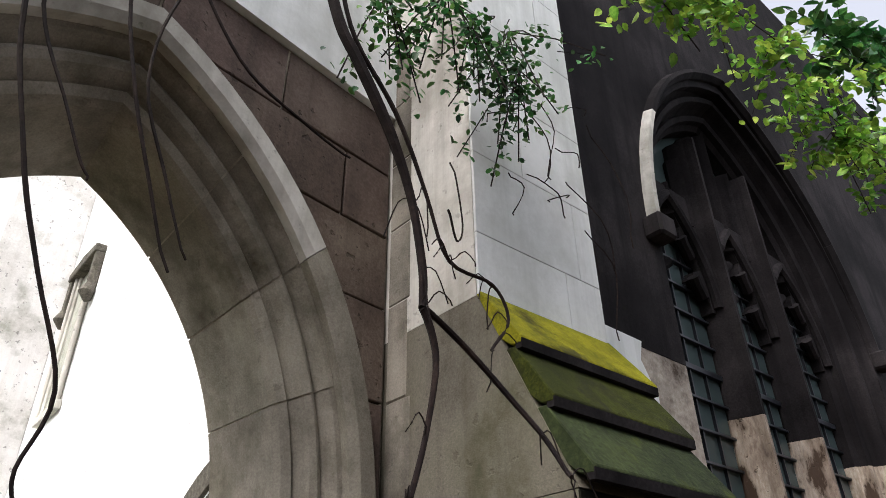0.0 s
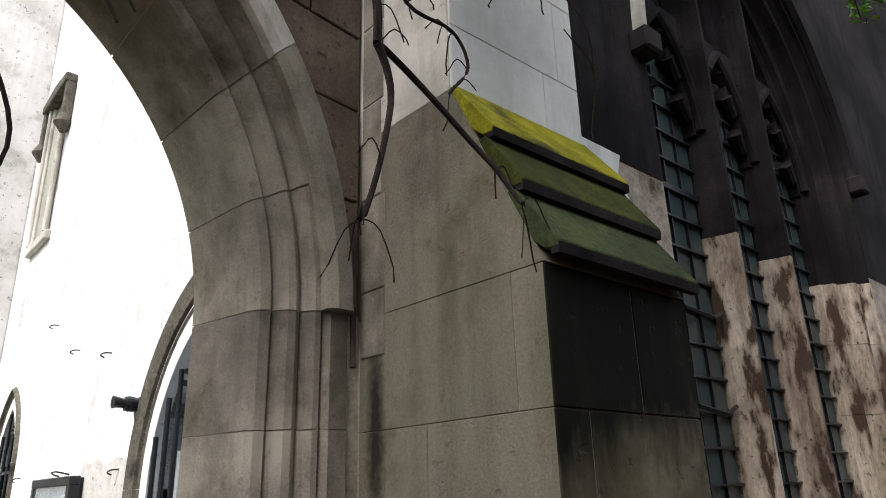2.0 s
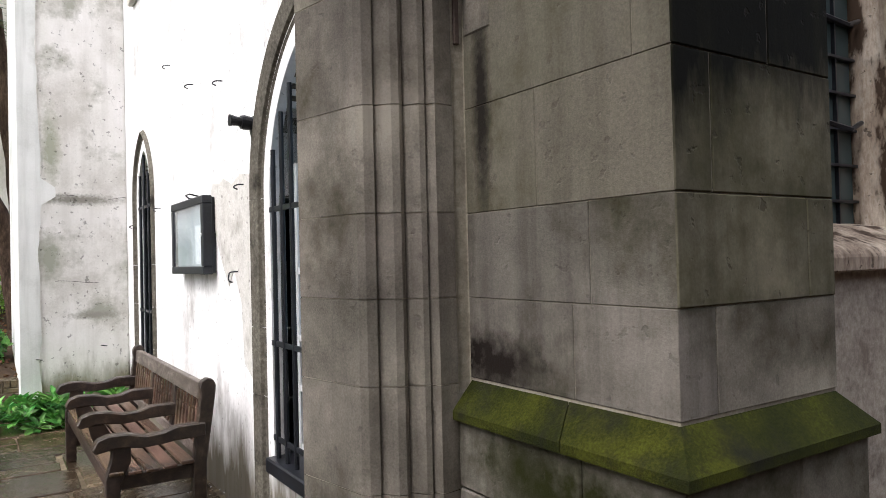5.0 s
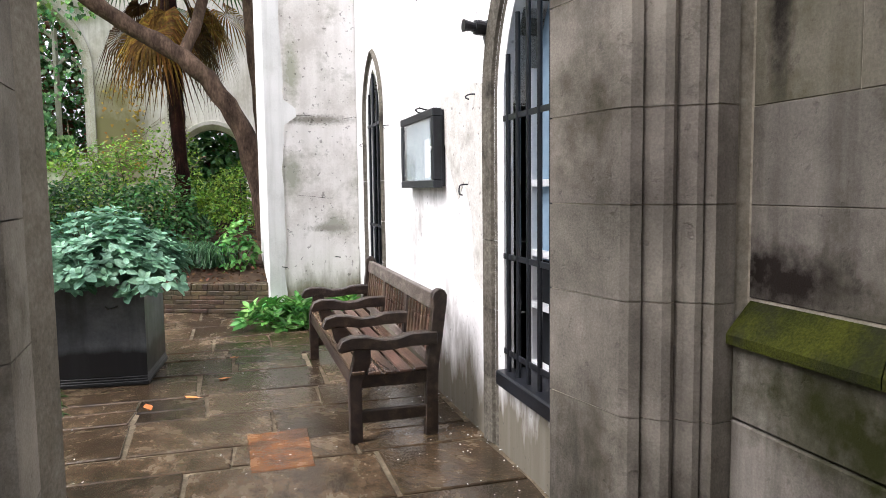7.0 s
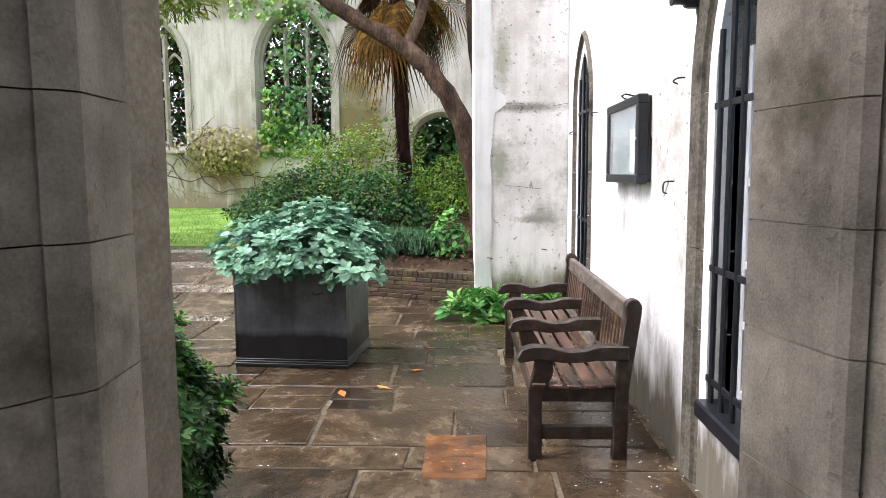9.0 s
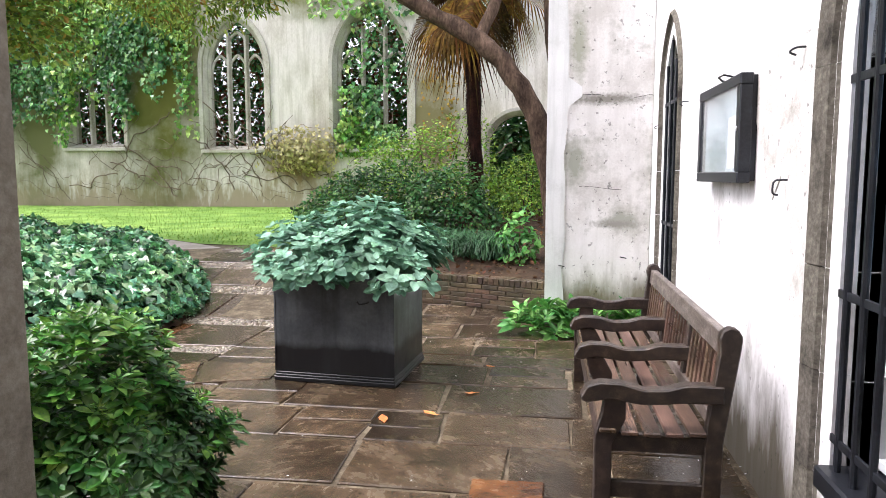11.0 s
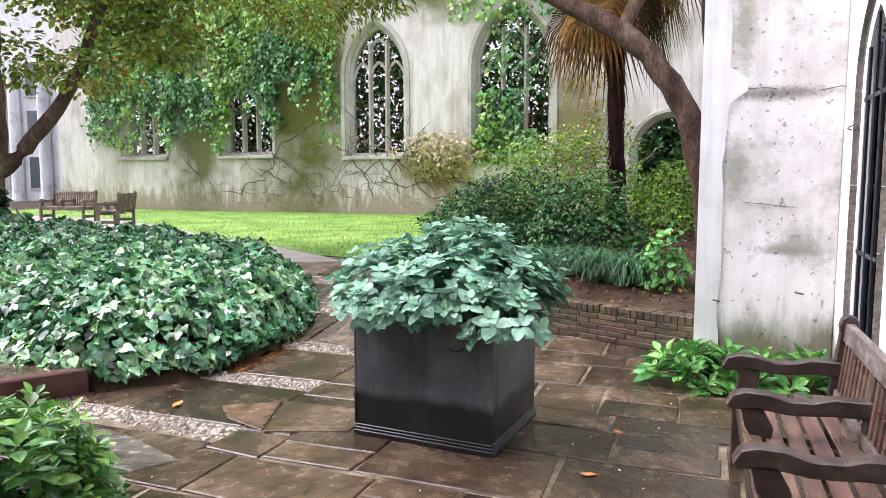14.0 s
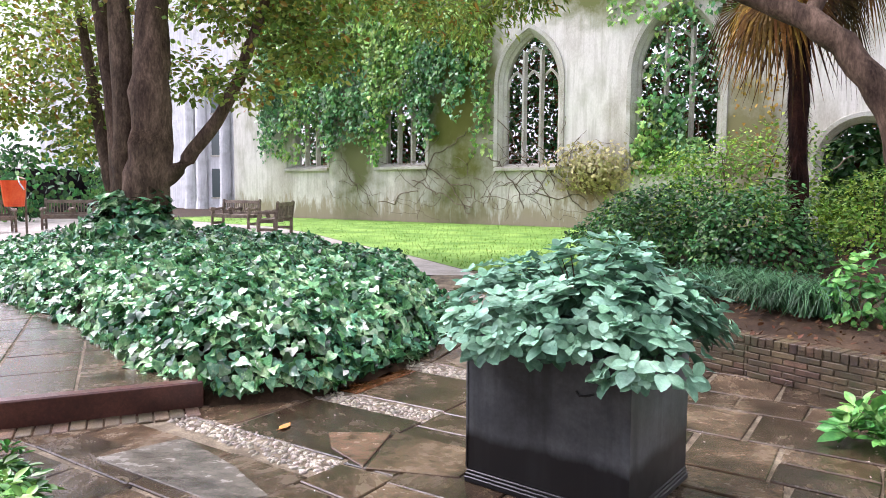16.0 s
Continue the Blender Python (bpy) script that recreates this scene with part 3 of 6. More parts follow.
R_IN = 1.4226
RISE_IN = math.sqrt(R_IN**2 - (R_IN - HALF) ** 2)


def skew(x):
    """The wall bends back slightly west of the arch's east jamb."""
    return 0.16 * min(0.0, x + 0.05)


def arch_sweep(mid, half, spring, rise, profile, side, f0, f1, n, put):
    """A moulding over one half of a pointed arch, from fraction f0 to f1 of its way, mitred at the apex."""
    r_ = (half * half + rise * rise) / (2 * half)
    bm_ = bmesh.new()
    rings = []
    for i in range(n + 1):
        f = f0 + (f1 - f0) * i / n
        ring = []
        for o, d in profile:
            a = f * math.acos(max(-1.0, min(1.0, (r_ - half) / (r_ + o))))
            ring.append(bm_.verts.new(put(mid + side * (half - r_ + (r_ + o) * math.cos(a)), d, spring + (r_ + o) * math.sin(a))))
        rings.append(ring)
    k = len(profile)
    for r0, r1 in zip(rings, rings[1:]):
        for q in range(k):
            bm_.faces.new((r0[q], r0[(q + 1) % k], r1[(q + 1) % k], r1[q]))
    bm_.faces.new(rings[0][::-1]), bm_.faces.new(rings[-1])
    bmesh.ops.recalc_face_normals(bm_, faces=bm_.faces[:])
    bmesh.ops.triangulate(bm_, faces=[f for f in bm_.faces if len(f.verts) > 4])
    return bm_


def on_y(x, d, z):
    return (x, d, z)


def skewed(bm):
    for v in bm.verts:
        v.co.y += FACE + skew(v.co.x)
    return bm


PROFILE = [(-0.07, 0.57), (0, 0.20), (0.018, 0.17), (0.05, 0.15), (0.06, 0.165), (0.075, 0.135), (0.1, 0.1), (0.125, 0.085), (0.14, 0.09),
           (0.15, 0.105), (0.165, 0.07), (0.185, 0.04), (0.205, 0.032), (0.215, 0.042), (0.23, 0.0), (RING, 0.0), (RING, 0.57)]
PROFILE_W = [(-0.03, 0.57)] + [(o - 0.055 * (1 - o / RING), d) for o, d in PROFILE[1:]]
CORE = [(o + (0.004 if o < RING else -0.007), min(0.56, d + 0.004)) for o, d in PROFILE]
HOOD = [(0.2, 0.0), (0.2, -0.02), (0.235, -0.045), (0.3, -0.05), (0.325, -0.02), (0.33, 0.01), (0.33, 0.1), (0.21, 0.1)]
arch = thing("arch_surround", "moulded grey stone arch around the passage, worn and jointed", "arch", kind="structure")
COURSES = [0.0, 0.42, 0.84, 1.215, 1.52, 1.82, 2.2, 2.62]
for side in (1, -1):
    x_in = AX + side * HALF
    for z0, z1 in zip(COURSES, COURSES[1:]):
        path = [(Vector((x_in, 0, z)), Vector((side, 0, 0)), Vector((0, 1, 0))) for z in (z0 + 0.002, z1 - 0.002)]
        # west jamb takes the paler stone, which paints in light bounced onto it
        part("stone", skewed(sweep(path, PROFILE if side > 0 else PROFILE_W)), M_STONE if side > 0 else M_ARCHSTONE, arch)
    core = [(Vector((x_in, 0, z)), Vector((side, 0, 0)), Vector((0, 1, 0))) for z in (0.0, SPRING)]
    part("core", skewed(sweep(core, CORE)), M_MORTAR, arch)
    part("core", skewed(arch_sweep(AX, HALF, SPRING, RISE_IN, CORE, side, 0, 1, 20, on_y)), M_MORTAR, arch)
    cuts = [0.0, 0.25, 0.5, 0.74, 1.0]
    for a0, a1 in zip(cuts, cuts[1:]):
        part("voussoir", skewed(arch_sweep(AX, HALF, SPRING, RISE_IN, PROFILE, side, a0 + 0.002, a1 - (0.002 if a1 < 1 else 0), 7, on_y)), M_ARCHSTONE, arch)
    for a0, a1 in ((0.0, 0.5), (0.5, 1.0)):
        part("hood_mould", skewed(arch_sweep(AX, HALF, SPRING, RISE_IN, HOOD, side, a0 + 0.001, a1 - (0.001 if a1 < 1 else 0), 9, on_y)), M_ARCHSTONE if a0 == 0 else M_PALE, arch, "projecting hood moulding over the arch")

# the wall round the arch: west part skewed, with the opening, and a dark stone face up to the plaster
outer_half = HALF + RING - 0.02
outer = [(AX + dx, SPRING + dz) for dx, dz in [((HALF - R_IN) + (R_IN + RING - 0.02) * math.cos(a), (R_IN + RING - 0.02) * math.sin(a))
         for a in [math.acos((R_IN - HALF) / (R_IN + RING - 0.02)) * i / 16 for i in range(17)]]]
left = [(2 * AX - x, z) for x, z in outer]
jl, jr = AX - outer_half, AX + outer_half


def ring_panel(z0, z1, y0, y1, x0, x1):
    """The wall's face between two heights, cut along the arch."""
    pts_r = [p for p in outer if z0 <= p[1] <= z1]
    bms = []
    if z1 >= outer[-1][1]:
        o = [(x0, z0), (left[0][0], z0)] + [p for p in left if p[1] > z0] + [p for p in outer[::-1][1:] if p[1] > z0] + [(jr, z0), (x1, z0), (x1, z1), (x0, z1)]
        bms.append(prism(o, y0, y1))
    return bm_join(*bms)


wall = skewed(ring_panel(SPRING, 4.55, 0.03, 0.5, -6.0, 0.1))
wall2 = skewed(bm_join(prism([(-6, 0), (jl, 0), (jl, SPRING), (-6, SPRING)], 0.012, 0.5), prism([(jr, 0), (0.1, 0), (0.1, SPRING), (jr, SPRING)], 0.012, 0.5)))
arch_wall = thing("wall_arch", "old stone wall pierced by the passage arch, plastered high up", "wall", kind="structure")
part("wall_core", bm_join(wall, wall2), M_MORTAR, arch_wall)
part("plaster", skewed(prism([(-6, 4.55), (0.1, 4.55), (0.1, 9.0), (-6, 9.0)], -0.012, 0.5)), M_RENDER, arch_wall, "pale plaster over the upper wall")
# brown blocks beside the arch, each its own stone, with raised pale joints
rng = random.Random(4)
R_OUT = R_IN + RING + 0.012


def arch_edge(zz):
    q = min(max(0.0, zz - SPRING), R_OUT * 0.999)
    return max(0.0, (HALF - R_IN) + math.sqrt(max(0.0, R_OUT**2 - q * q)))


COURSES_BROWN = [(2.42, 2.66, ()), (2.66, 3.08, ()), (3.08, 3.49, ()), (3.49, 3.85, ()), (3.85, 4.2, (-0.262,)), (4.2, 4.548, (-0.62,))]
for z, zt, joints in COURSES_BROWN:
    for side in (1, -1):
        cuts = [None] + [q for q in joints if side > 0] + [0.01]
        if side < 0:
            cuts = [None, AX + 1.05 + 0.12 * rng.random(), 0.01] if zt > 3.6 else [None, 0.01]
        for xa, xb in zip(cuts, cuts[1:]):
            if xa is None:
                lo = [(AX + arch_edge(z + (zt - z) * k / 5), z + (zt - z) * k / 5) for k in range(6)]
            else:
                lo = [(xa, z), (xa, zt)]
            o = [(xb - 0.005, z + 0.005), (xb - 0.005, zt - 0.005)] + [(p + 0.006, min(max(q, z + 0.005), zt - 0.005)) for p, q in lo[::-1]]
            if min(p for p, _ in o[:2]) - max(p for p, _ in o[2:]) < 0.015:
                continue
            o = [(AX + side * (p - AX), q) for p, q in o]
            part("stone", skewed(prism(o, -0.002 + 0.006 * rng.random(), 0.035, bevel=0.004)), M_BROWN, arch_wall)

# window wall to the east, same plane
WX0, WX1, WSILL, WSPR, WRISE = 2.39, 6.04, 1.72, 4.9, 2.45
wwall = thing("wall_window", "tall soot-blackened stone wall, pale where it has flaked below", "wall", kind="structure")
part("upper_wall", wall_holes(0.1, 16, 3.85, 11.0, [(WX0, WX1, 3.85, WSPR, WRISE)], FACE, FACE + 0.9), M_SOOTSHADE, wwall, "soot-blackened upper stonework")
part("lower_wall", bm_join(prism([(0.1, 0), (WX0, 0), (WX0, 3.85), (0.1, 3.85)], FACE + 0.003, FACE + 0.9), prism([(WX1, 0), (16, 0), (16, 3.85), (WX1, 3.85)], FACE + 0.003, FACE + 0.9),
                           prism([(WX0, 0), (WX1, 0), (WX1, WSILL - 0.1), (WX0, WSILL - 0.1)], FACE + 0.003, FACE + 0.9)), M_LOWER, wwall, "grey lower stonework")
part("plaster_patch", prism([(0.78, 3.0), (1.95, 3.0), (1.98, 3.55), (1.86, 3.75), (1.9, 3.88), (0.78, 3.9)], FACE - 0.012, FACE + 0.02), M_RENDER, wwall, "remnant of pale plaster")

# ---- the traceried window ----
window = thing("window_1", "tall three-light gothic window, blackened tracery and dark leaded glass", "window", kind="structure")
MULL = [(3.635, 3.785), (4.6, 4.75)]
GY = FACE + 0.42
part("sill", prism([(FACE - 0.09, 1.53), (FACE + 0.5, 1.53), (FACE + 0.5, 1.84), (FACE + 0.25, 1.8), (FACE - 0.06, 1.66), (FACE - 0.09, 1.62)], WX0 - 0.25, WX1 + 0.25, "x", 0.01), M_FLAKE, window, "weathered sloping stone sill")


def mullion_outline(x0, x1):
    m = (x0 + x1) / 2
    return [(x0 + 0.03, FACE + 0.55), (x0, FACE + 0.42), (x0 + 0.02, FACE + 0.34), (x0 + 0.045, FACE + 0.26), (m - 0.02, FACE + 0.17), (m + 0.02, FACE + 0.17),
            (x1 - 0.045, FACE + 0.26), (x1 - 0.02, FACE + 0.34), (x1, FACE + 0.42), (x1 - 0.03, FACE + 0.55)]


for x0, x1 in MULL:
    part("mullion", prism(mullion_outline(x0, x1), 1.74, 3.85, "z"), M_FLAKE, window, "flaking pale mullion")
    part("mullion", prism(mullion_outline(x0, x1), 3.852, 6.6, "z"), M_SOOTSHADE, window, "soot-black mullion")
JAMBS = [(0, 0.9), (0, 0.34), (0.05, 0.3), (0.06, 0.24), (0.11, 0.22), (0.13, 0.27), (0.17, 0.2), (0.2, 0.1), (0.25, 0.09), (0.27, 0.14), (0.31, 0.08), (0.36, 0.01), (0.42, 0.008), (0.42, 0.9)]
WM, WH = (WX0 + WX1) / 2, (WX1 - WX0) / 2 - 0.36


def on_face(x, d, z):
    return (x, FACE + d, z)


for side in (1, -1):
    for z0, z1, mt in ((1.78, 2.55, M_FLAKE), (2.555, 3.2, M_FLAKE), (3.205, 3.8, M_FLAKE), (3.805, WSPR, M_SOOTSHADE)):
        path = [(Vector((WM + side * WH, FACE, z)), Vector((side, 0, 0)), Vector((0, 1, 0))) for z in (z0, z1)]
        part("jamb", sweep(path, JAMBS), mt, window)
    part("arch_moulding", arch_sweep(WM, WH, WSPR, WRISE - 0.3, JAMBS, side, 0, 1, 18, on_face), M_SOOTSHADE, window)
    hood = [(0.38, 0.02), (0.38, -0.03), (0.42, -0.08), (0.46, -0.075), (0.485, 0.02)]
    part("hood_mould", arch_sweep(WM, WH, WSPR, WRISE - 0.3, hood, side, 0, 0.36, 9, on_face), M_PALE if side < 0 else M_SOOTSHADE, window, "worn hood moulding")
    part("hood_mould", arch_sweep(WM, WH, WSPR, WRISE - 0.3, hood, side, 0.361, 1, 9, on_face), M_SOOTSHADE, window)
    xh = WM + side * (WH + 0.45)
    part("hood_stop", box(xh - 0.1, xh + 0.1, FACE - 0.14, FACE + 0.01, WSPR - 0.16, WSPR + 0.02, 0.02), M_SOOTSHADE, window, "carved hood stop")
lights = [(WM - WH, 3.64), (3.78, 4.605), (4.745, WM + WH)]
for xl, xr in lights:
    # cusped light head: a thick plate with a trefoil opening
    m, a_ = (xl + xr) / 2, (xr - xl) / 2 - 0.03
    half_o = [(-1, 0), (-0.98, 0.14), (-0.5, 0.27), (-0.55, 0.34), (-0.86, 0.4), (-0.84, 0.52), (-0.7, 0.62), (-0.3, 0.66), (-0.33, 0.72), (-0.42, 0.8), (-0.25, 0.93), (0, 1.02)]
    head = [(m + p * a_, 4.74 + q * 0.95) for p, q in half_o] + [(m - p * a_, 4.74 + q * 0.95) for p, q in half_o[-2::-1]]
    part("light_head", prism(head + [(xr + 0.02, 4.74), (xr + 0.02, 5.9), (xl - 0.02, 5.9), (xl - 0.02, 4.74)], FACE + 0.33, FACE + 0.47), M_SOOTSHADE, window)
    for s_, sc_ in ((1, 1.0), (-1, 1.0)):
        rib = [(m + s_ * dx, FACE + 0.3, 4.78 + dz) for dx, dz in arch_curve((xr - xl) / 2 + 0.02, 0.98, 10)]
        part("light_rib", tube(rib, 0.045, 8), M_SOOTSHADE, window)
        for zc, xo in ((4.98, 0.46), (5.34, 0.3)):
            part("cusp", tube([(m + s_ * a_ * (xo + 0.4), FACE + 0.36, zc - 0.1), (m + s_ * a_ * (xo + 0.12), FACE + 0.33, zc - 0.03), (m + s_ * a_ * xo, FACE + 0.32, zc + 0.02)], [0.05, 0.045, 0.055], 8), M_SOOTSHADE, window)
    for z0, z1 in ((1.8, 3.3), (3.3, 5.5)):
        part("pane", box(xl, xr, GY + 0.02, GY + 0.035, z0, z1), M_LEADED, window, "dark leaded glass")
    for k in range(1, 4):
        x = xl + (xr - xl) * k / 4
        part("lead_bar", box(x - 0.008, x + 0.008, GY - 0.005, GY + 0.02, 1.8, 5.3), M_IRON, window)
    for k in range(14):
        z = 1.98 + 0.245 * k
        w = 0.022 if k == 9 else 0.009
        part("glazing_bar", box(xl, xr, GY - 0.02, GY + 0.02, z - w, z + w), M_IRON, window)
for k, x in enumerate([2.95 + 0.33 * i for i in range(9)]):
    top = 7.2 - abs(x - WM) * 1.35
    part("tracery_bar", prism([(x - 0.05, FACE + 0.42), (x, FACE + 0.3), (x + 0.05, FACE + 0.42), (x, FACE + 0.5)], 5.6, top, "z"), M_SOOTSHADE, window)
part("upper_glass", box(WX0, WX1, GY + 0.05, GY + 0.06, 5.0, 7.3), M_LEADED, window)
# near-black sheet behind the glass paints in the unlit room's shade
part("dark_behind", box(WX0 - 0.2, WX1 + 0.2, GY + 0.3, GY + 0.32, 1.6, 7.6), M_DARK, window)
for z in (2.5, 3.2):
    part("glazing_clip", tube([(3.1, GY - 0.05, z), (3.4, GY - 0.1, z - 0.05), (3.62, GY - 0.06, z + 0.02)], 0.018, 6), M_IRON, window)

# ---- buttress ----
butt = thing("buttress", "stone buttress with mossy sloped offsets and damp dark stains", "buttress", kind="structure")
BX0, BX1, BY = 0.02, 0.77, -3.325
part("buttress_core", box(BX0 + 0.004, BX1 - 0.004, BY + 0.004, FACE + 0.02, 0, 2.598), M_MORTAR, butt)
prof = [(FACE + 0.02, 2.602), (-3.33, 2.602), (-2.962, 3.345), (FACE + 0.02, 3.345)]
part("slope_core", prism(prof, BX0, BX1, "x"), M_GREENSTONE, butt)
# body toned darker than the front facing, painting in its shaded side
part("upper_stage", box(BX0, BX1 - 0.003, -2.96, FACE + 0.02, 3.347, 9.0), M_PALE, butt, "plastered side of the upper stage, its shading put into a grey-beige tone")
zc = [3.35, 3.62, 4.02, 4.45, 4.9, 5.4, 5.9, 6.5, 7.1, 7.8, 9.0]
for i, (z0, z1) in enumerate(zip(zc, zc[1:])):
    cut = [BX0, BX0 + (0.52, 0.62, 0.3, 0.12)[i % 4], BX1]
    for a, b in zip(cut, cut[1:]):
        part("facing_stone", box(a + 0.0015, b - 0.0015, -2.974, -2.961, z0 + 0.0015, z1 - 0.0015, 0.002), M_RENDER, butt, "smooth pale facing stone")
cz = [0.0, 0.46, 0.85, 1.09]
for z0, z1 in zip(cz, cz[1:]):
    cut = [BX0 - 0.06, BX0 + rng.uniform(0.25, 0.5), BX1 + 0.06]
    for a, b in zip(cut, cut[1:]):
        part("stone", box(a + 0.002, b - 0.002, BY - 0.06, BY + 0.3, z0 + 0.003, z1 - 0.003, 0.006), M_DAMP, butt)
    part("stone", box(BX0 - 0.06, BX0 + 0.2, BY + 0.303, FACE - 0.002, z0 + 0.003, z1 - 0.003, 0.006), M_DAMP, butt)
    part("stone", box(BX1 - 0.2, BX1 + 0.06, BY + 0.303, FACE - 0.002, z0 + 0.003, z1 - 0.003, 0.006), M_STONE, butt)
# mossy plinth weathering round the buttress
pl = [(0.0, 1.09), (-0.085, 1.09), (-0.085, 1.12), (0.01, 1.225)]
stations = [(BX0, -1, FACE - 0.002, 0), (BX0, -1, BY, -1), (BX1, 1, BY, -1), (BX1, 1, FACE - 0.002, 0)]
for s0, s1 in zip(stations, stations[1:]):
    cuts = (0.0, 0.55, 1.0) if s0[3] != s1[3] else (0.0, 1.0)
    for f0, f1 in zip(cuts, cuts[1:]):
        bm = bmesh.new()
        ends = []
        for f in (f0 + (0.004 if f0 else 0.0), f1):
            ring = []
            for d, zz in pl:
                p0, p1 = [Vector((x_ - sx_ * d, y_ - sy_ * d, zz)) for x_, sx_, y_, sy_ in (s0, s1)]
                ring.append(bm.verts.new(p0.lerp(p1, f)))
            ends.append(ring)
        for q in range(4):
            bm.faces.new((ends[0][q], ends[0][(q + 1) % 4], ends[1][(q + 1) % 4], ends[1][q]))
        bm.faces.new(ends[0][::-1]), bm.faces.new(ends[1])
        bmesh.ops.recalc_face_normals(bm, faces=bm.faces[:])
        part("plinth_weathering", bm, M_MOSS, butt, "moss-covered sloping plinth course")
cz = [1.228, 1.515, 1.815, 2.19, 2.6]
for i, (z0, z1) in enumerate(zip(cz, cz[1:])):
    sp = BX0 + (0.155, 0.6, 0.15, 0.42)[i]
    ys = (BY, (-2.95, -3.1, -2.8, -3.2)[i], FACE - 0.001)
    part("stone", box(BX0, sp - 0.002, BY, ys[1] if i != 1 else BY + 0.3, z0 + 0.001, z1 - 0.001, 0.002), M_DAMP if i < 2 else M_GREENSTONE, butt)
    part("stone", box(sp + 0.002, BX1, BY, BY + 0.3, z0 + 0.001, z1 - 0.001, 0.002), M_STONE, butt)
    part("stone", box(BX0, BX0 + 0.15, (ys[1] if i != 1 else BY + 0.3) + 0.003, ys[2], z0 + 0.001, z1 - 0.001, 0.002), M_DAMP if i < 2 else M_GREENSTONE, butt)
    part("stone", box(BX1 - 0.15, BX1, BY + 0.303, ys[2], z0 + 0.001, z1 - 0.001, 0.002), M_STONE, butt)
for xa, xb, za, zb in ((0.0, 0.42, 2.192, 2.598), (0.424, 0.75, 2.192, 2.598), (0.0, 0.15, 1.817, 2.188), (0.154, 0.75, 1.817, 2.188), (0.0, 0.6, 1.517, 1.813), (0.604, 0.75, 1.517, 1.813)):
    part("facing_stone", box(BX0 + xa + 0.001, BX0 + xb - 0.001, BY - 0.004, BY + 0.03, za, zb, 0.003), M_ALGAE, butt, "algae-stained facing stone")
slabs = [(-3.385, 2.655, -3.235, 2.862, M_DARKMOSS), (-3.268, 2.89, -3.125, 3.092, M_MOSS), (-3.158, 3.12, -2.965, 3.372, M_YMOSS)]
for y0, z0, y1, z1, mt in slabs:
    o = [(y0, z0), (y0 + 0.003, z0 - 0.024), (y0 + 0.05, z0 - 0.02), (y1 + 0.1, z1 - 0.06), (y1 + 0.05, z1), (y1, z1)]
    part("offset_slab", prism(o, BX0 + 0.004, BX1 + 0.02, "x", 0.004), mt, butt, "sloping slab covered with moss")
    # black strip: wet lip plus the undercut's shadow line, painted in
    part("drip_edge", prism([(y0 - 0.001, z0 - 0.008), (y0 + 0.002, z0 - 0.04), (y0 + 0.03, z0 - 0.04), (y0 + 0.03, z0 - 0.008)], BX0 + 0.006, BX1 + 0.018, "x"), M_SOOTSHADE, butt, "black strip for the wet lip and its painted shadow line")
# narrow quoins where the buttress meets the wall
for z0, z1 in zip((2.45, 2.7, 3.08, 3.5, 3.88, 4.25, 4.62), (2.7, 3.08, 3.5, 3.88, 4.25, 4.62, 5.0)):
    part("quoin", box(BX0 - 0.005, BX0 + 0.05, FACE - 0.13 - 0.03 * rng.random(), FACE - 0.008, z0 + 0.003, z1 - 0.003, 0.004), M_STONE, butt)

# ---- bench wall, facing the passage ----
bw = thing("wall_bench", "tall white rendered wall with grey stains and two pointed windows", "wall", kind="structure")
WA, WB = (-1.55, -0.42, 0.5, 2.05, 0.85), (3.08, 3.72, 0.5, 2.35, 0.52)
part("wall_face", wall_holes(-1.86, 7.0, -0.05, 10.0, [WA, WB], 0.0, 0.6, "x"), M_WHITE, bw)
part("return_wall", box(0.004, 0.12, -1.95, -1.85, 0, 9), M_WHITE, bw)


def on_wall(y, d, z):
    return (d, y, z)


def stone_frame(win, width, proud, owner, foot):
    """Moulded stone surround of a pointed window in the bench wall."""
    y0, y1, sill, spring, rise = win
    m, h = (y0 + y1) / 2, (y1 - y0) / 2
    r = (h * h + rise * rise) / (2 * h)
    prof_ = [(0.0, 0.25), (0.0, 0.06), (0.03, 0.03), (0.05, 0.05), (0.075, 0.015), (0.12, -0.01), (0.14, 0.015), (0.16, -proud), (width - 0.03, -proud - 0.015), (width, 0.0), (width, 0.25)]
    for s in (1, -1):
        zz = [foot] + [foot + 0.42 * k for k in range(1, int((spring - foot) / 0.42))] + [spring]
        for za, zb in zip(zz, zz[1:]):
            path = [(Vector((0, m + s * h, z_)), Vector((0, s, 0)), Vector((1, 0, 0))) for z_ in (za + 0.002, zb - 0.002)]
            part("jamb_stone", sweep(path, prof_), M_FRAME, owner)
        for f0, f1 in ((0, 0.5), (0.502, 1)):
            part("arch_stone", arch_sweep(m, h, spring, rise, prof_, s, f0, f1, 7, on_wall), M_FRAME, owner)


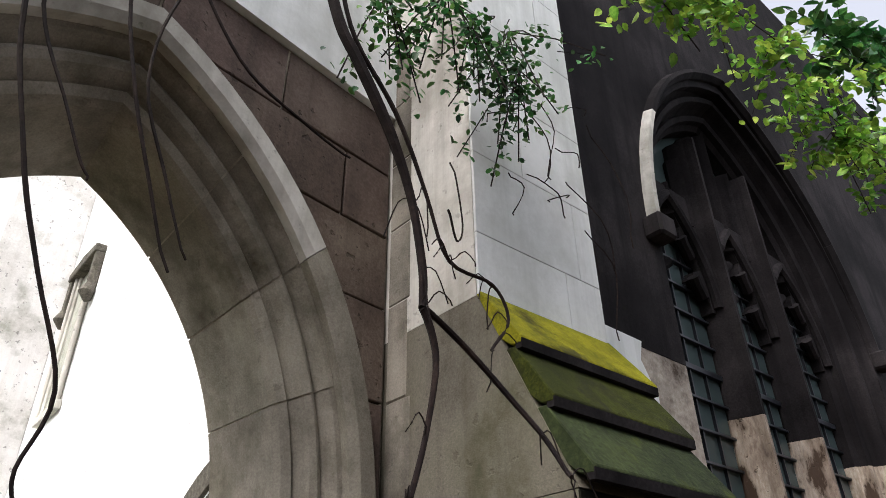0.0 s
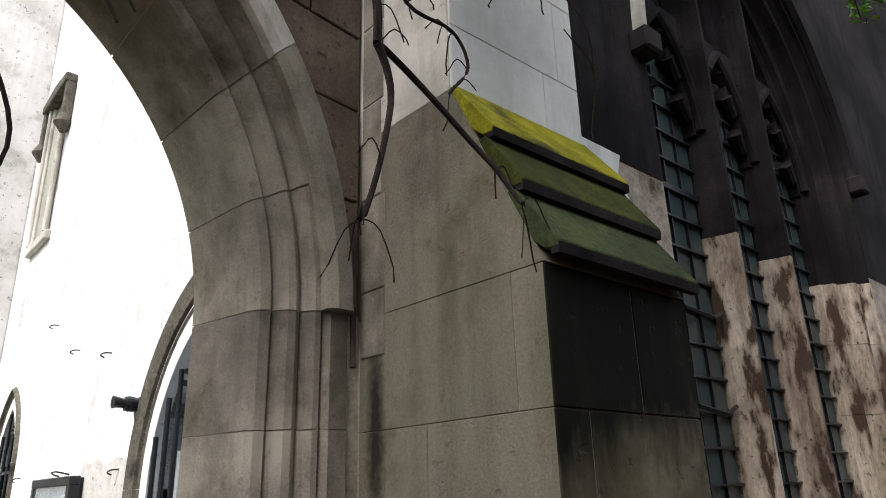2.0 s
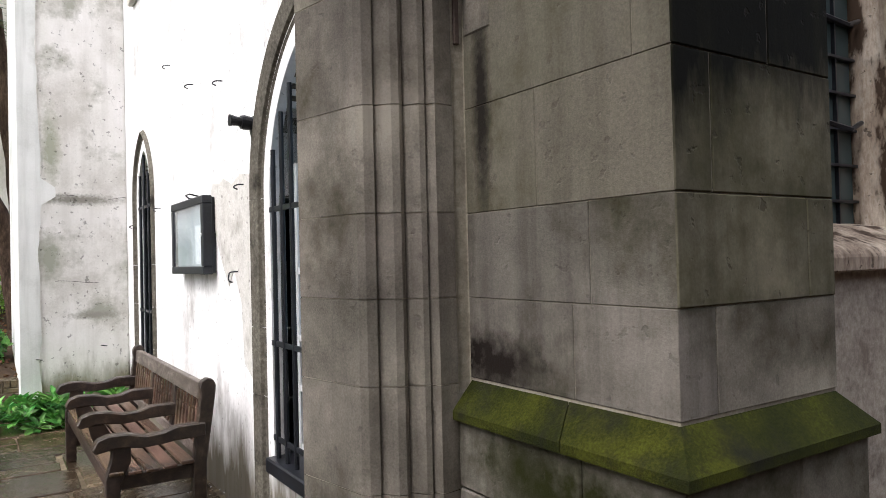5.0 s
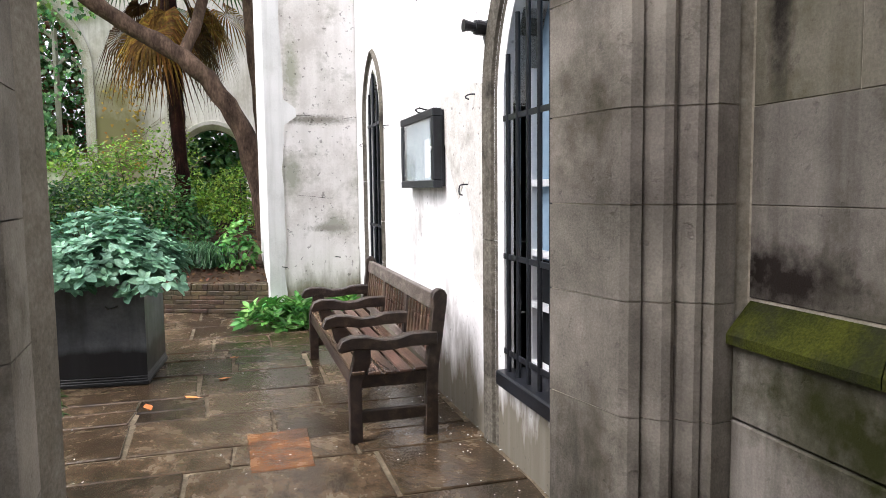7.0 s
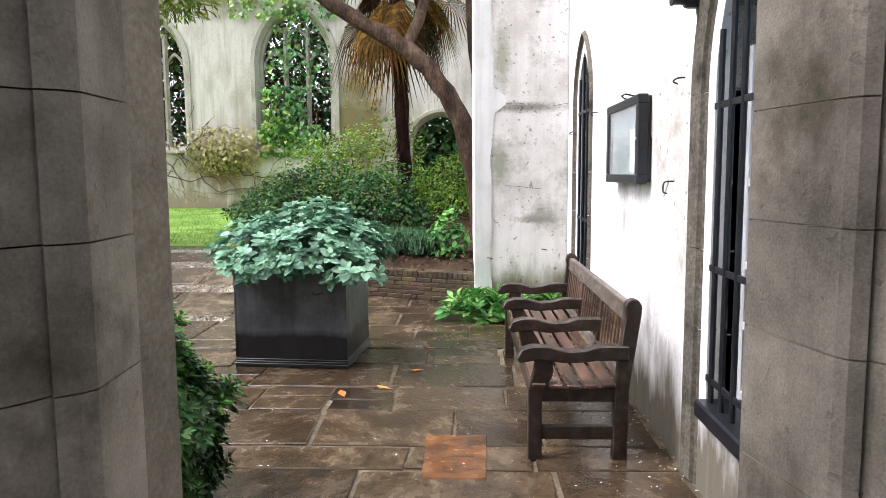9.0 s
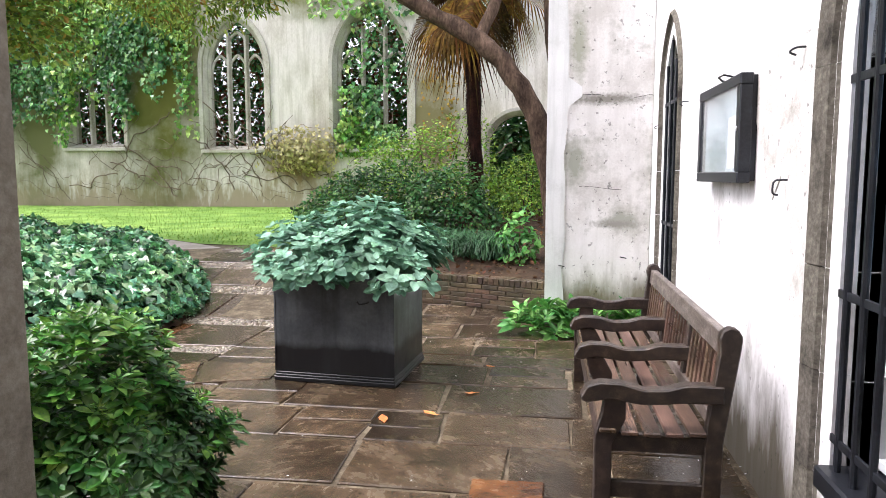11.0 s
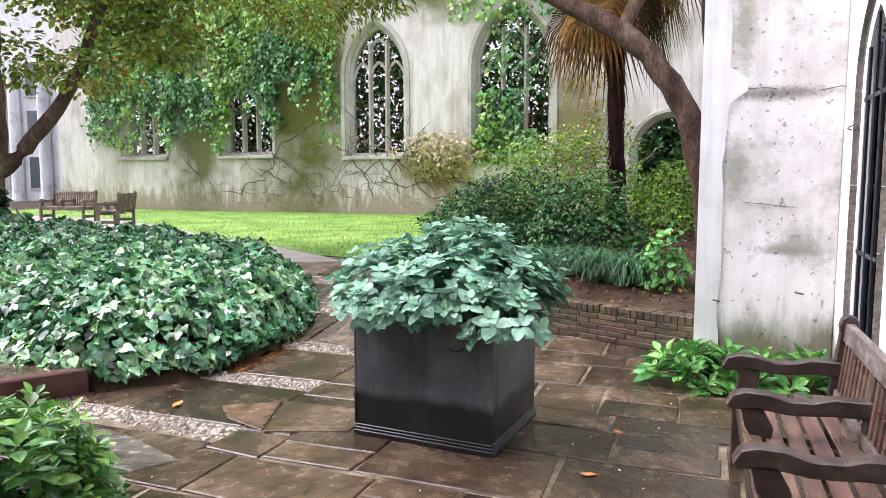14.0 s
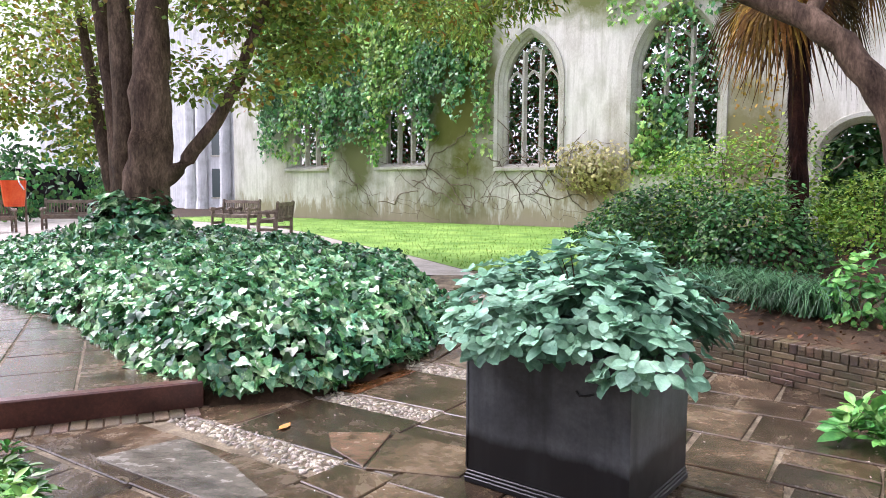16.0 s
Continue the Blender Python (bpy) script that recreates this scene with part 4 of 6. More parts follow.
def barred_window(name, win, width, foot, bars, label, glassy):
    w = thing(name, label, "window", kind="structure")
    stone_frame(win, width, 0.02, w, foot)
    y0, y1, sill, spring, rise = win
    part("pane", prism(arched(y0, y1, sill, spring, rise), 0.2, 0.21, "x"), M_BLIND if glassy else M_LEADED, w)
    part("sill", box(-0.06, 0.2, y0 + 0.002, y1 - 0.002, sill - 0.08, sill + 0.01, 0.01), M_IRON if glassy else M_STONE, w, "dark painted sill")
    m, h = (y0 + y1) / 2, (y1 - y0) / 2
    for k in range(bars):
        y = y0 + (y1 - y0) * (k + 0.5) / bars
        q = min(0.97, abs(y - m) / h)
        zt = spring + rise * math.sqrt(1 - q) * 0.9
        part("bar", tube([(0.0, y, sill), (0.0, y, zt)], 0.014, 8), M_IRON, w)
    for z_ in (sill + 0.12, sill + 0.68, spring - 0.08):
        part("cross_bar", box(-0.006, 0.006, y0, y1, z_ - 0.016, z_ + 0.016, 0.002), M_IRON, w)
    if glassy:
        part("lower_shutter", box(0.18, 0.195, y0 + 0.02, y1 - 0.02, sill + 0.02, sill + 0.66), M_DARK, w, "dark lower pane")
        for y in (y0 + 0.04, m, y1 - 0.04):
            part("stile", box(0.14, 0.18, y - 0.03, y + 0.03, sill + 0.02, spring + 0.2, 0.004), M_WHITEPAINT, w, "white painted stile")
        for z_ in (sill + 0.05, sill + 0.4, sill + 0.7, sill + 1.1):
            part("rail", box(0.14, 0.179, y0 + 0.07, y1 - 0.07, z_ - 0.02, z_ + 0.02, 0.004), M_WHITEPAINT, w, "white painted rail")
    else:
        # black backing that paints the shade of the room inside
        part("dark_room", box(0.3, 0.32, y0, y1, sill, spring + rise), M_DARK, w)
    return w


barred_window("window_2", WA, 0.3, 0.0, 8, "barred pointed window with pale blue glass in a moulded stone frame", True)
barred_window("window_3", WB, 0.2, 0.4, 3, "narrow dark pointed window with iron bars", False)

board = thing("notice_board", "black-framed glazed notice case with a paper notice, on the white wall", "notice board")
NY0, NY1, NZ0, NZ1 = 0.735, 1.7, 1.59, 2.15
part("back", box(-0.05, 0.0, NY0, NY1, NZ0, NZ1, 0.004), M_IRON, board)
for a in ((NY0 - 0.02, NY1 + 0.02, NZ1 - 0.05, NZ1 + 0.01), (NY0 - 0.02, NY1 + 0.02, NZ0 - 0.01, NZ0 + 0.05)):
    part("frame", box(-0.1, -0.03, *a, 0.006), M_IRON, board)
for a in ((NY0 - 0.02, NY0 + 0.05), (NY1 - 0.05, NY1 + 0.02)):
    part("frame", box(-0.098, -0.03, *a, NZ0 + 0.05, NZ1 - 0.05, 0.006), M_IRON, board)
part("backing", box(-0.058, -0.052, NY0 + 0.05, NY1 - 0.05, NZ0 + 0.05, NZ1 - 0.05), material("grey_green_felt", [srgb("75858a"), srgb("8c9a9e"), srgb("a5b1b4")], 0.8, 20, 2, 0.0), board, "pale grey backing")
part("paper", box(-0.062, -0.059, NY0 + 0.12, NY0 + 0.33, NZ0 + 0.07, NZ0 + 0.36), M_PAPER, board, "white paper notice")
pane = part("glass", box(-0.088, -0.083, NY0 + 0.05, NY1 - 0.05, NZ0 + 0.05, NZ1 - 0.05), M_GLASS, board)
pane.visible_shadow = False
part("lock", tube([(-0.1, NY0 + 0.015, 1.87), (-0.108, NY0 + 0.015, 1.87)], 0.012, 10), M_WHITEPAINT, board, "small round lock")
part("hanger", tube([(0, 1.12, NZ1 + 0.03), (-0.09, 1.12, NZ1 + 0.05), (-0.1, 1.2, NZ1 + 0.045), (-0.07, 1.24, NZ1 + 0.03), (-0.05, 1.2, NZ1 + 0.02)], 0.006, 6), M_IRON, board)

lamp = thing("wall_lamp", "black iron bulkhead lamp on the white wall", "lamp")
part("wall_plate", prism([(-0.185, 2.41), (-0.14, 2.48), (-0.14, 2.57), (-0.22, 2.57), (-0.22, 2.44)], -0.022, 0.0, "x", 0.003), M_IRON, lamp)
part("housing", tube([(-0.022, -0.185, 2.525), (-0.07, -0.185, 2.53), (-0.09, -0.185, 2.53)], [0.042, 0.046, 0.042], 14), M_IRON, lamp)
part("rim", tube([(-0.09, -0.185, 2.53), (-0.11, -0.185, 2.533), (-0.14, -0.185, 2.536), (-0.16, -0.185, 2.536)], [0.03, 0.028, 0.032, 0.038], 14), M_IRON, lamp)


def hook(y, z_, drop, out):
    h = thing("wall_hook", "small rusty iron hook fixed in the white wall", "hook", pose(0, y, z_), group="wall hooks")
    part("hook_wire", tube(wobble([(0.01, 0, 0), (-out * 0.6, 0.01, 0), (-out, 0.02, -0.01), (-out, 0.03, -drop), (-out * 0.6, 0.03, -drop - 0.01)], 0.0, 3), 0.005, 6), M_IRON, h)


hook(0.2, 1.6, 0.06, 0.06)
for y, z_ in ((0.05, 2.17), (1.3, 3.1), (2.1, 3.45), (0.5, 2.95), (2.6, 2.2), (3.9, 2.1)):
    hook(y, z_, 0.02, 0.06)

patch = prism([(-0.1, 0.9), (0.1, 1.0), (0.14, 1.4), (0.3, 1.62), (0.42, 1.5), (0.62, 1.72), (0.8, 2.0), (0.84, 2.16), (0.79, 2.25), (0.62, 2.23), (0.5, 2.26), (0.3, 2.2), (0.12, 2.25), (-0.1, 2.22)], -0.006, 0.01, "x")
part("cement_patch", patch, M_PALEPATCH, bw, "grey-white cement patch beside the window")
niche = thing("square_label_mould", "worn square-headed stone label over a narrow blocked opening", "carving", kind="structure")
part("label_head", prism([(2.93, 6.3), (2.93, 6.4), (3.42, 6.45), (3.92, 6.4), (3.92, 6.3)], -0.12, 0.0, "x", 0.012), M_FRAME, niche)
for y in (2.97, 3.88):
    part("label_drop", box(-0.1, 0.0, y - 0.04, y + 0.04, 5.86, 6.3, 0.012), M_FRAME, niche)
    part("label_stop", tube([(-0.06, y, 5.9), (-0.08, y, 5.8), (-0.05, y, 5.7)], [0.05, 0.085, 0.04], 10), M_FRAME, niche, "worn carved stop")
    yj = y + (0.12 if y < 3.4 else -0.12)
    for dy, dp in ((0.0, 0.05), (0.055 if y < 3.4 else -0.055, 0.02)):
        part("shaft", tube([(-dp, yj + dy, 4.62), (-dp, yj + dy, 6.3)], 0.025, 8), M_PALE, niche)
part("blocking", box(-0.008, 0.0, 3.16, 3.7, 4.62, 6.3), M_PATCH, niche)
part("sill", box(-0.06, 0.0, 3.02, 3.84, 4.52, 4.62, 0.01), M_PALE, niche)

# ---- pier at the wall's end ----
pier = thing("pier", "white rendered pier with cracks and grey patched corner", "pier", kind="structure")
PY = 4.45
part("pier_body", box(-1.02, 0.0, PY, 7.0, -0.05, 10.0, 0.01), M_PIER, pier)
ragged = [(-0.9 + 0.035 * noise.noise(Vector((z_ * 2.3, 0.4, 0))) + 0.02 * noise.noise(Vector((z_ * 9, 2.0, 0))) + (0.14 if 2.43 < z_ < 2.6 else 0.0), z_) for z_ in [-0.05 + 0.1 * k for k in range(61)]]
part("corner_strip", prism([(-1.1, -0.05)] + ragged + [(-0.88, 10.0), (-1.1, 10.0)], PY - 0.014, 6.9, "y"), M_RENDER, pier, "pale cement strip up the corner")
for pts in ([(-0.92, 2.44), (-0.6, 2.47), (-0.3, 2.42), (0.0, 2.45)], [(-0.75, 1.5), (-0.4, 1.48), (-0.1, 1.5)]):
    part("crack", tube(wobble([(x, PY - 0.001, z_) for x, z_ in pts], 0.02, 6), 0.0022, 5), M_SOOTSHADE, pier)
for x, z_ in ((-0.3, 0.75), (-0.95, 0.65)):
    part("iron_tie", tube([(x, PY + 0.01, z_), (x, PY - 0.03, z_), (x + 0.06, PY - 0.035, z_ - 0.01)], 0.006, 6), M_IRON, pier)

# ---- paving ----
paving = thing("floor", "wet brown stone paving with pale uneven joints", "paving", kind="structure")
bm = bmesh.new()
nx, ny = 30, 60
gv = [[bm.verts.new((-6.9 + 6.9 * i / nx, -7 + 15 * j / ny, ground_height(-6.9 + 6.9 * i / nx, -7 + 15 * j / ny) - 0.012)) for j in range(ny + 1)] for i in range(nx + 1)]
for i in range(nx):
    for j in range(ny):
        bm.faces.new((gv[i][j], gv[i + 1][j], gv[i + 1][j + 1], gv[i][j + 1]))
part("bedding", bm, M_JOINT, paving, "pale mortar bedding between the flags")


def flag(x0, x1, y0, y1, r, mt, owner, name="flagstone"):
    """One riven slab with uneven corners."""
    j = lambda: r.uniform(-0.02, 0.02)
    o = [(x0 + j(), y0 + j()), (x1 + j(), y0 + j()), (x1 + j(), y1 + j()), (x0 + j(), y1 + j())]
    bm_ = bmesh.new()
    hi, lo = [], []
    for x, y in o:
        t = ground_height(x, y) + r.uniform(-0.003, 0.004)
        hi.append(bm_.verts.new((x, y, t))), lo.append(bm_.verts.new((x, y, t - 0.05)))
    bm_.faces.new(hi)
    for k in range(4):
        bm_.faces.new((hi[k], lo[k], lo[(k + 1) % 4], hi[(k + 1) % 4]))
    bmesh.ops.recalc_face_normals(bm_, faces=bm_.faces[:])
    bmesh.ops.bevel(bm_, geom=[e for e in bm_.edges if all(v in hi for v in e.verts)], offset=0.007, segments=1, affect="EDGES")
    return part(name, bm_, mt, owner)


def pebble_strip(x0, x1, ya, yb, width, rr):
    """A strip of small cobbles set on edge between the flags."""
    n = int((x1 - x0) * width * 900)
    bm_ = bmesh.new()
    for _ in range(n):
        x = rr.uniform(x0, x1)
        yc = ya + (yb - ya) * (x - x0) / (x1 - x0) + rr.uniform(0, width)
        a, l, w_, top_ = rr.uniform(0, 3.14), rr.uniform(0.014, 0.034), rr.uniform(0.01, 0.019), rr.uniform(-0.004, 0.004)
        rings = []
        for q, dz in ((1.0, -0.016), (0.82, 0.6 * (top_ + 0.012) - 0.012)):
            rings.append([bm_.verts.new((x + q * (l * math.cos(t) * math.cos(a) - w_ * math.sin(t) * math.sin(a)), yc + q * (l * math.cos(t) * math.sin(a) + w_ * math.sin(t) * math.cos(a)), ground_height(x, yc) + dz)) for t in [k * math.pi / 3 for k in range(6)]])
        top = bm_.verts.new((x, yc, ground_height(x, yc) + top_))
        for k in range(6):
            bm_.faces.new((rings[0][k], rings[0][(k + 1) % 6], rings[1][(k + 1) % 6], rings[1][k]))
            bm_.faces.new((rings[1][k], rings[1][(k + 1) % 6], top))
    tagged(part("cobbles", bm_, M_PEBBLE, paving, "wet cobbles set in strips between the flags", smooth=True), kind="stuff")


r = random.Random(11)
y = -6.6
while y < 7.2:
    h = r.choice((0.34, 0.45, 0.55, 0.66))
    x = -0.02
    end = -4.0 if y > 0.9 else -6.6
    while x > end + 0.05:
        x2 = x - r.uniform(0.45, 1.15)
        if x2 < end + 0.25:
            x2 = end
        if x2 > -1.0 and y > 4.5:
            pass
        split = x - x2 < 0.7 and h > 0.5 and r.random() < 0.4
        ym = y + h * r.uniform(0.4, 0.6)
        for ya, yb in (((y, ym), (ym, y + h)) if split else ((y, y + h),)):
            flag(x2 + 0.012, x - 0.012, ya + 0.012, yb - 0.012, r, M_FLAG, paving)
        x = x2
    y += h
rust = flag(-1.47, -1.09, -0.27, 0.37, r, M_RUSTFLAG, paving)
rust.location.z += 0.006
# west of the planter: rows of large flags between strips of cobbles
row = 1.0
for k in range(7):
    d = 0.86 if k < 4 else 0.7
    yf = row
    x = -4.0
    while x > -5.9:
        x2 = x - r.uniform(0.6, 1.1)
        flag(x2 + 0.012, x - 0.012, yf + 0.01, yf + d - 0.34, r, M_FLAG, paving) if k == 0 else flag(x2 + 0.012, x - 0.012, yf + 0.01, yf + d - 0.01, r, M_FLAG if r.random() > 0.06 else M_RUSTFLAG, paving)
        x = x2
    row = yf + (d - 0.32 if k == 0 else d)
    pebble_strip(-6.0 if k else -5.6, -3.98, row + (0.16 if k == 0 else 0.0), row, 0.27, r)
    row += 0.29
def odd_flag(corners, mt, lift):
    """A slab of an odd outline laid a little proud."""
    f_ = part("flagstone", prism(corners, -0.04, 0.0, "z", 0.004), mt, paving)
    f_.location.z = lift
    return f_


odd_flag([(-3.83, 1.8), (-4.05, 2.38), (-4.42, 2.14), (-4.2, 1.93)], M_TANFLAG, 0.008)
odd_flag([(-3.8, 1.79), (-3.26, 1.99), (-3.3, 2.42), (-4.03, 2.4)], M_FLAG, 0.009)
odd_flag([(-5.3, 0.98), (-4.15, 0.98), (-4.0, 1.2), (-4.5, 1.38), (-5.15, 1.52)], M_GREYFLAG, 0.007)
# raised paving with its step, west
step = thing("step", "low stone step with a dark red brick riser and wet paving above", "step", kind="structure")
SA, SB = Vector((-6.75, 0.25, 0)), Vector((-5.62, 2.05, 0))
dv = (SB - SA).normalized()
nv = Vector((-dv.y, dv.x, 0))
ln = (SB - SA).length
ang = math.degrees(math.atan2(dv.y, dv.x))
sm = pose(SA.x, SA.y, 0, 0, 0, ang)
st = part("riser", box(-2.0, ln, 0.0, 0.12, -0.05, 0.2, 0.012), M_RISER, step, "dark red wet riser")
st.matrix_local = sm
for i in range(-2, 5):
    for j in range(9):
        fl = part("flagstone", box(i * 0.62 + 0.01, i * 0.62 + 0.61, 0.13 + j * 0.7, 0.82 + j * 0.7, 0.1, 0.19 + r.uniform(-0.003, 0.003), 0.008), M_FLAG, step)
        fl.matrix_local = sm
bd = part("bedding", box(-2, ln - 0.01, 0.06, 6.4, -0.05, 0.18), M_JOINT, step)
bd.matrix_local = sm
for k in range(int(ln / 0.11)):
    br = part("edging_brick", box(k * 0.11 + 0.004, k * 0.11 + 0.102, -0.22, -0.006, -0.04, 0.006 + r.uniform(-0.002, 0.003), 0.005), M_BRICK, step)
    br.matrix_local = sm

# ---- planter ----
PLX, PLY, PLA = -2.68, 2.36, -5.0
planter = thing("planter", "square lead-grey metal planter, wet and streaked", "planter", pose(PLX, PLY, 0, 0, 0, PLA))
w, hgt = 0.49, 0.83
part("body", prism([(-w, -w * .86), (w, -w * .86), (w, w * .86), (-w, w * .86)], 0.075, hgt, "z", 0.006), M_LEAD, planter)
for k, (e, z0, z1) in enumerate(((0.012, 0.0, 0.035), (0.008, 0.036, 0.055), (0.004, 0.056, 0.075))):
    part("base_moulding", box(-w - e, w + e, -w * .86 - e, w * .86 + e, z0, z1, 0.005), M_LEAD, planter)
for k in (1, -1):
    part("corner_seam", box(k * w - 0.006, k * w + 0.006, -w * .86 - 0.004, -w * .86 + 0.004, 0.08, hgt), M_LEAD, planter)
for s in (1, -1):
    part("rim", box(-w - 0.012, w + 0.012, s * w * .86 - 0.02, s * w * .86 + 0.02, hgt - 0.03, hgt + 0.01, 0.006), M_LEAD, planter)
    part("rim", box(s * w - 0.02, s * w + 0.02, -w * .86 + 0.02, w * .86 - 0.02, hgt - 0.03, hgt + 0.01, 0.006), M_LEAD, planter)
part("soil", box(-w + 0.02, w - 0.02, -w * .86 + 0.02, w * .86 - 0.02, hgt - 0.1, hgt - 0.02), M_SOIL, planter)
part("emblem", tube([(0.2, -w * .86 - 0.004, 0.66), (0.22, -w * .86 - 0.008, 0.64), (0.26, -w * .86 - 0.008, 0.645), (0.3, -w * .86 - 0.004, 0.66)], 0.007, 6), M_IRON, planter, "small cast mark")


# ---- bench ----
def garden_bench(length, seats, wood, slat_wood, rail_wood, m, label, group):
    """A teak bench along y; its back towards +x, near end at y 0."""
    b = thing("garden_bench", label, "bench", m, group)
    X = -0.22

    def post_back(y):
        o = [(-0.375 - X, 0), (-0.29 - X, 0), (-0.285 - X, 0.42), (-0.225 - X, 0.84), (-0.22 - X, 0.9), (-0.24 - X, 0.935), (-0.275 - X, 0.945), (-0.31 - X, 0.925), (-0.322 - X, 0.885), (-0.315 - X, 0.84), (-0.365 - X, 0.45)]
        return prism(o, y, y + 0.06, "y", 0.006)

    def post_front(y):
        o = [(-0.86 - X, 0), (-0.78 - X, 0), (-0.78 - X, 0.38), (-0.72 - X, 0.5), (-0.72 - X, 0.6), (-0.82 - X, 0.6), (-0.83 - X, 0.52), (-0.86 - X, 0.42)]
        return prism(o, y, y + 0.06, "y", 0.005)

    def arm(y):
        up = [(-0.93, 0.6), (-0.9, 0.655), (-0.84, 0.675), (-0.74, 0.672), (-0.64, 0.645), (-0.54, 0.65), (-0.46, 0.675), (-0.29, 0.675)]
        lo = [(-0.29, 0.59), (-0.46, 0.59), (-0.55, 0.58), (-0.65, 0.575), (-0.8, 0.595), (-0.91, 0.575)]
        return prism([(x - X, z_) for x, z_ in up + lo], y - 0.01, y + 0.07, "y", 0.008)
    ends = [0.0, length - 0.06]
    for y_ in ends:
        part("back_post", post_back(y_), wood, b)
        part("front_leg", post_front(y_), wood, b)
        part("foot_rail", box(-0.79 - X, -0.36 - X, y_ + 0.012, y_ + 0.048, 0.12, 0.2, 0.004), wood, b)
        part("seat_rail", box(-0.8 - X, -0.34 - X, y_ + 0.01, y_ + 0.05, 0.345, 0.43, 0.004), wood, b)
    for k in range(seats + 1):
        y_ = (length - 0.06) * k / seats
        part("armrest", arm(y_), wood, b)
        if 0 < k < seats:
            o = [(-0.8 - X, 0.43), (-0.72 - X, 0.43), (-0.71 - X, 0.5), (-0.76 - X, 0.59), (-0.86 - X, 0.59), (-0.84 - X, 0.5)]
            part("arm_support", prism(o, y_, y_ + 0.05, "y", 0.005), wood, b)
            part("seat_rail", box(-0.8 - X, -0.34 - X, y_ + 0.01, y_ + 0.05, 0.345, 0.42, 0.004), wood, b)
    for k in range(5):
        x = -0.84 + 0.1 * k
        zs = 0.436 - 0.012 * math.sin(k / 4 * math.pi)
        part("seat_slat", box(x - X, x + 0.078 - X, -0.012, length + 0.012, zs, zs + 0.022, 0.005), slat_wood, b)
    part("front_rail", box(-0.845 - X, -0.81 - X, 0.06, length - 0.06, 0.34, 0.43, 0.004), wood, b)
    lean = lambda z_: -0.325 + (z_ - 0.42) * 0.11 - X
    for z0, z1 in ((0.8, 0.9), (0.46, 0.52)):
        part("back_rail", prism([(lean(z0) - 0.02, z0), (lean(z0) + 0.025, z0), (lean(z1) + 0.025, z1), (lean(z1) - 0.02, z1)], 0.06, length - 0.06, "y", 0.004), rail_wood, b)
    n = int(length / 0.088)
    for k in range(n):
        y_ = 0.08 + (length - 0.2) * k / (n - 1)
        part("back_slat", prism([(lean(0.52) - 0.008, 0.515), (lean(0.52) + 0.01, 0.515), (lean(0.8) + 0.01, 0.805), (lean(0.8) - 0.008, 0.805)], y_, y_ + 0.042, "y"), slat_wood, b)
    for k in range(1, seats):
        y_ = (length - 0.06) * k / seats
        part("back_upright", prism([(lean(0.44) - 0.016, 0.44), (lean(0.44) + 0.02, 0.44), (lean(0.81) + 0.02, 0.81), (lean(0.81) - 0.016, 0.81)], y_, y_ + 0.07, "y", 0.004), wood, b)
    return b


bench = garden_bench(2.35, 3, M_WOOD, M_SLAT, M_RAIL, pose(-0.22, 0.0, 0), "wet dark wooden garden bench with curved armrests", "")

# ---- brick retaining wall of the raised bed ----
bwall = thing("brick_wall", "low damp brick retaining wall with a soldier course on top", "wall", kind="structure")
P0, P1, P2 = Vector((-1.05, 4.9, 0)), Vector((-2.3, 5.42, 0)), Vector((-3.7, 5.95, 0))
for pa, pb in ((P0, P1), (P1, P2)):
    d = (pb - pa)
    ln = d.length
    ang = math.degrees(math.atan2(d.y, d.x))
    mtx = pose(pa.x, pa.y, 0, 0, 0, ang)
    co = part("wall_core", box(0, ln, -0.2, -0.012, -0.05, 0.37), M_JOINT, bwall)
    co.matrix_local = mtx
    brick_me = None
    for row in range(5):
        x = -0.11 * (row % 2)
        while x < ln - 0.02:
            a, b_ = max(0, x), min(ln, x + 0.215)
            if b_ - a > 0.03:
                br = part("brick", box(a + 0.004, b_ - 0.004, -0.1, r.uniform(-0.006, 0.004), row * 0.058 + 0.006, row * 0.058 + 0.054, 0.004), M_BRICK, bwall)
                br.matrix_local = mtx
            x += 0.22
    x = 0.0
    while x < ln - 0.03:
        br = part("brick", box(x + 0.004, min(ln, x + 0.068), -0.21, r.uniform(-0.004, 0.006), 0.296, 0.38 + r.uniform(-0.003, 0.003), 0.005), M_BRICK, bwall)
        br.matrix_local = mtx
        x += 0.072

# ---- far church wall with its windows ----
FY = 21.7
fw = thing("wall_far", "ruined church wall, pale render streaked with green algae", "wall", kind="structure")
FAR = [(-24.6, -22.2, 2.7, 5.3, 1.9), (-19.4, -17.0, 2.72, 5.3, 1.9), (-13.75, -11.3, 2.62, 5.6, 1.9), (-8.75, -5.9, 2.62, 5.6, 2.2), (-3.25, -0.85, 0.4, 2.6, 1.25)]
part("wall_face", wall_holes(-28.2, 8, 0.0, 13.0, FAR, FY, FY + 0.9), M_OLDWALL, fw)


def on_far(x, d, z):
    return (x, FY + d, z)


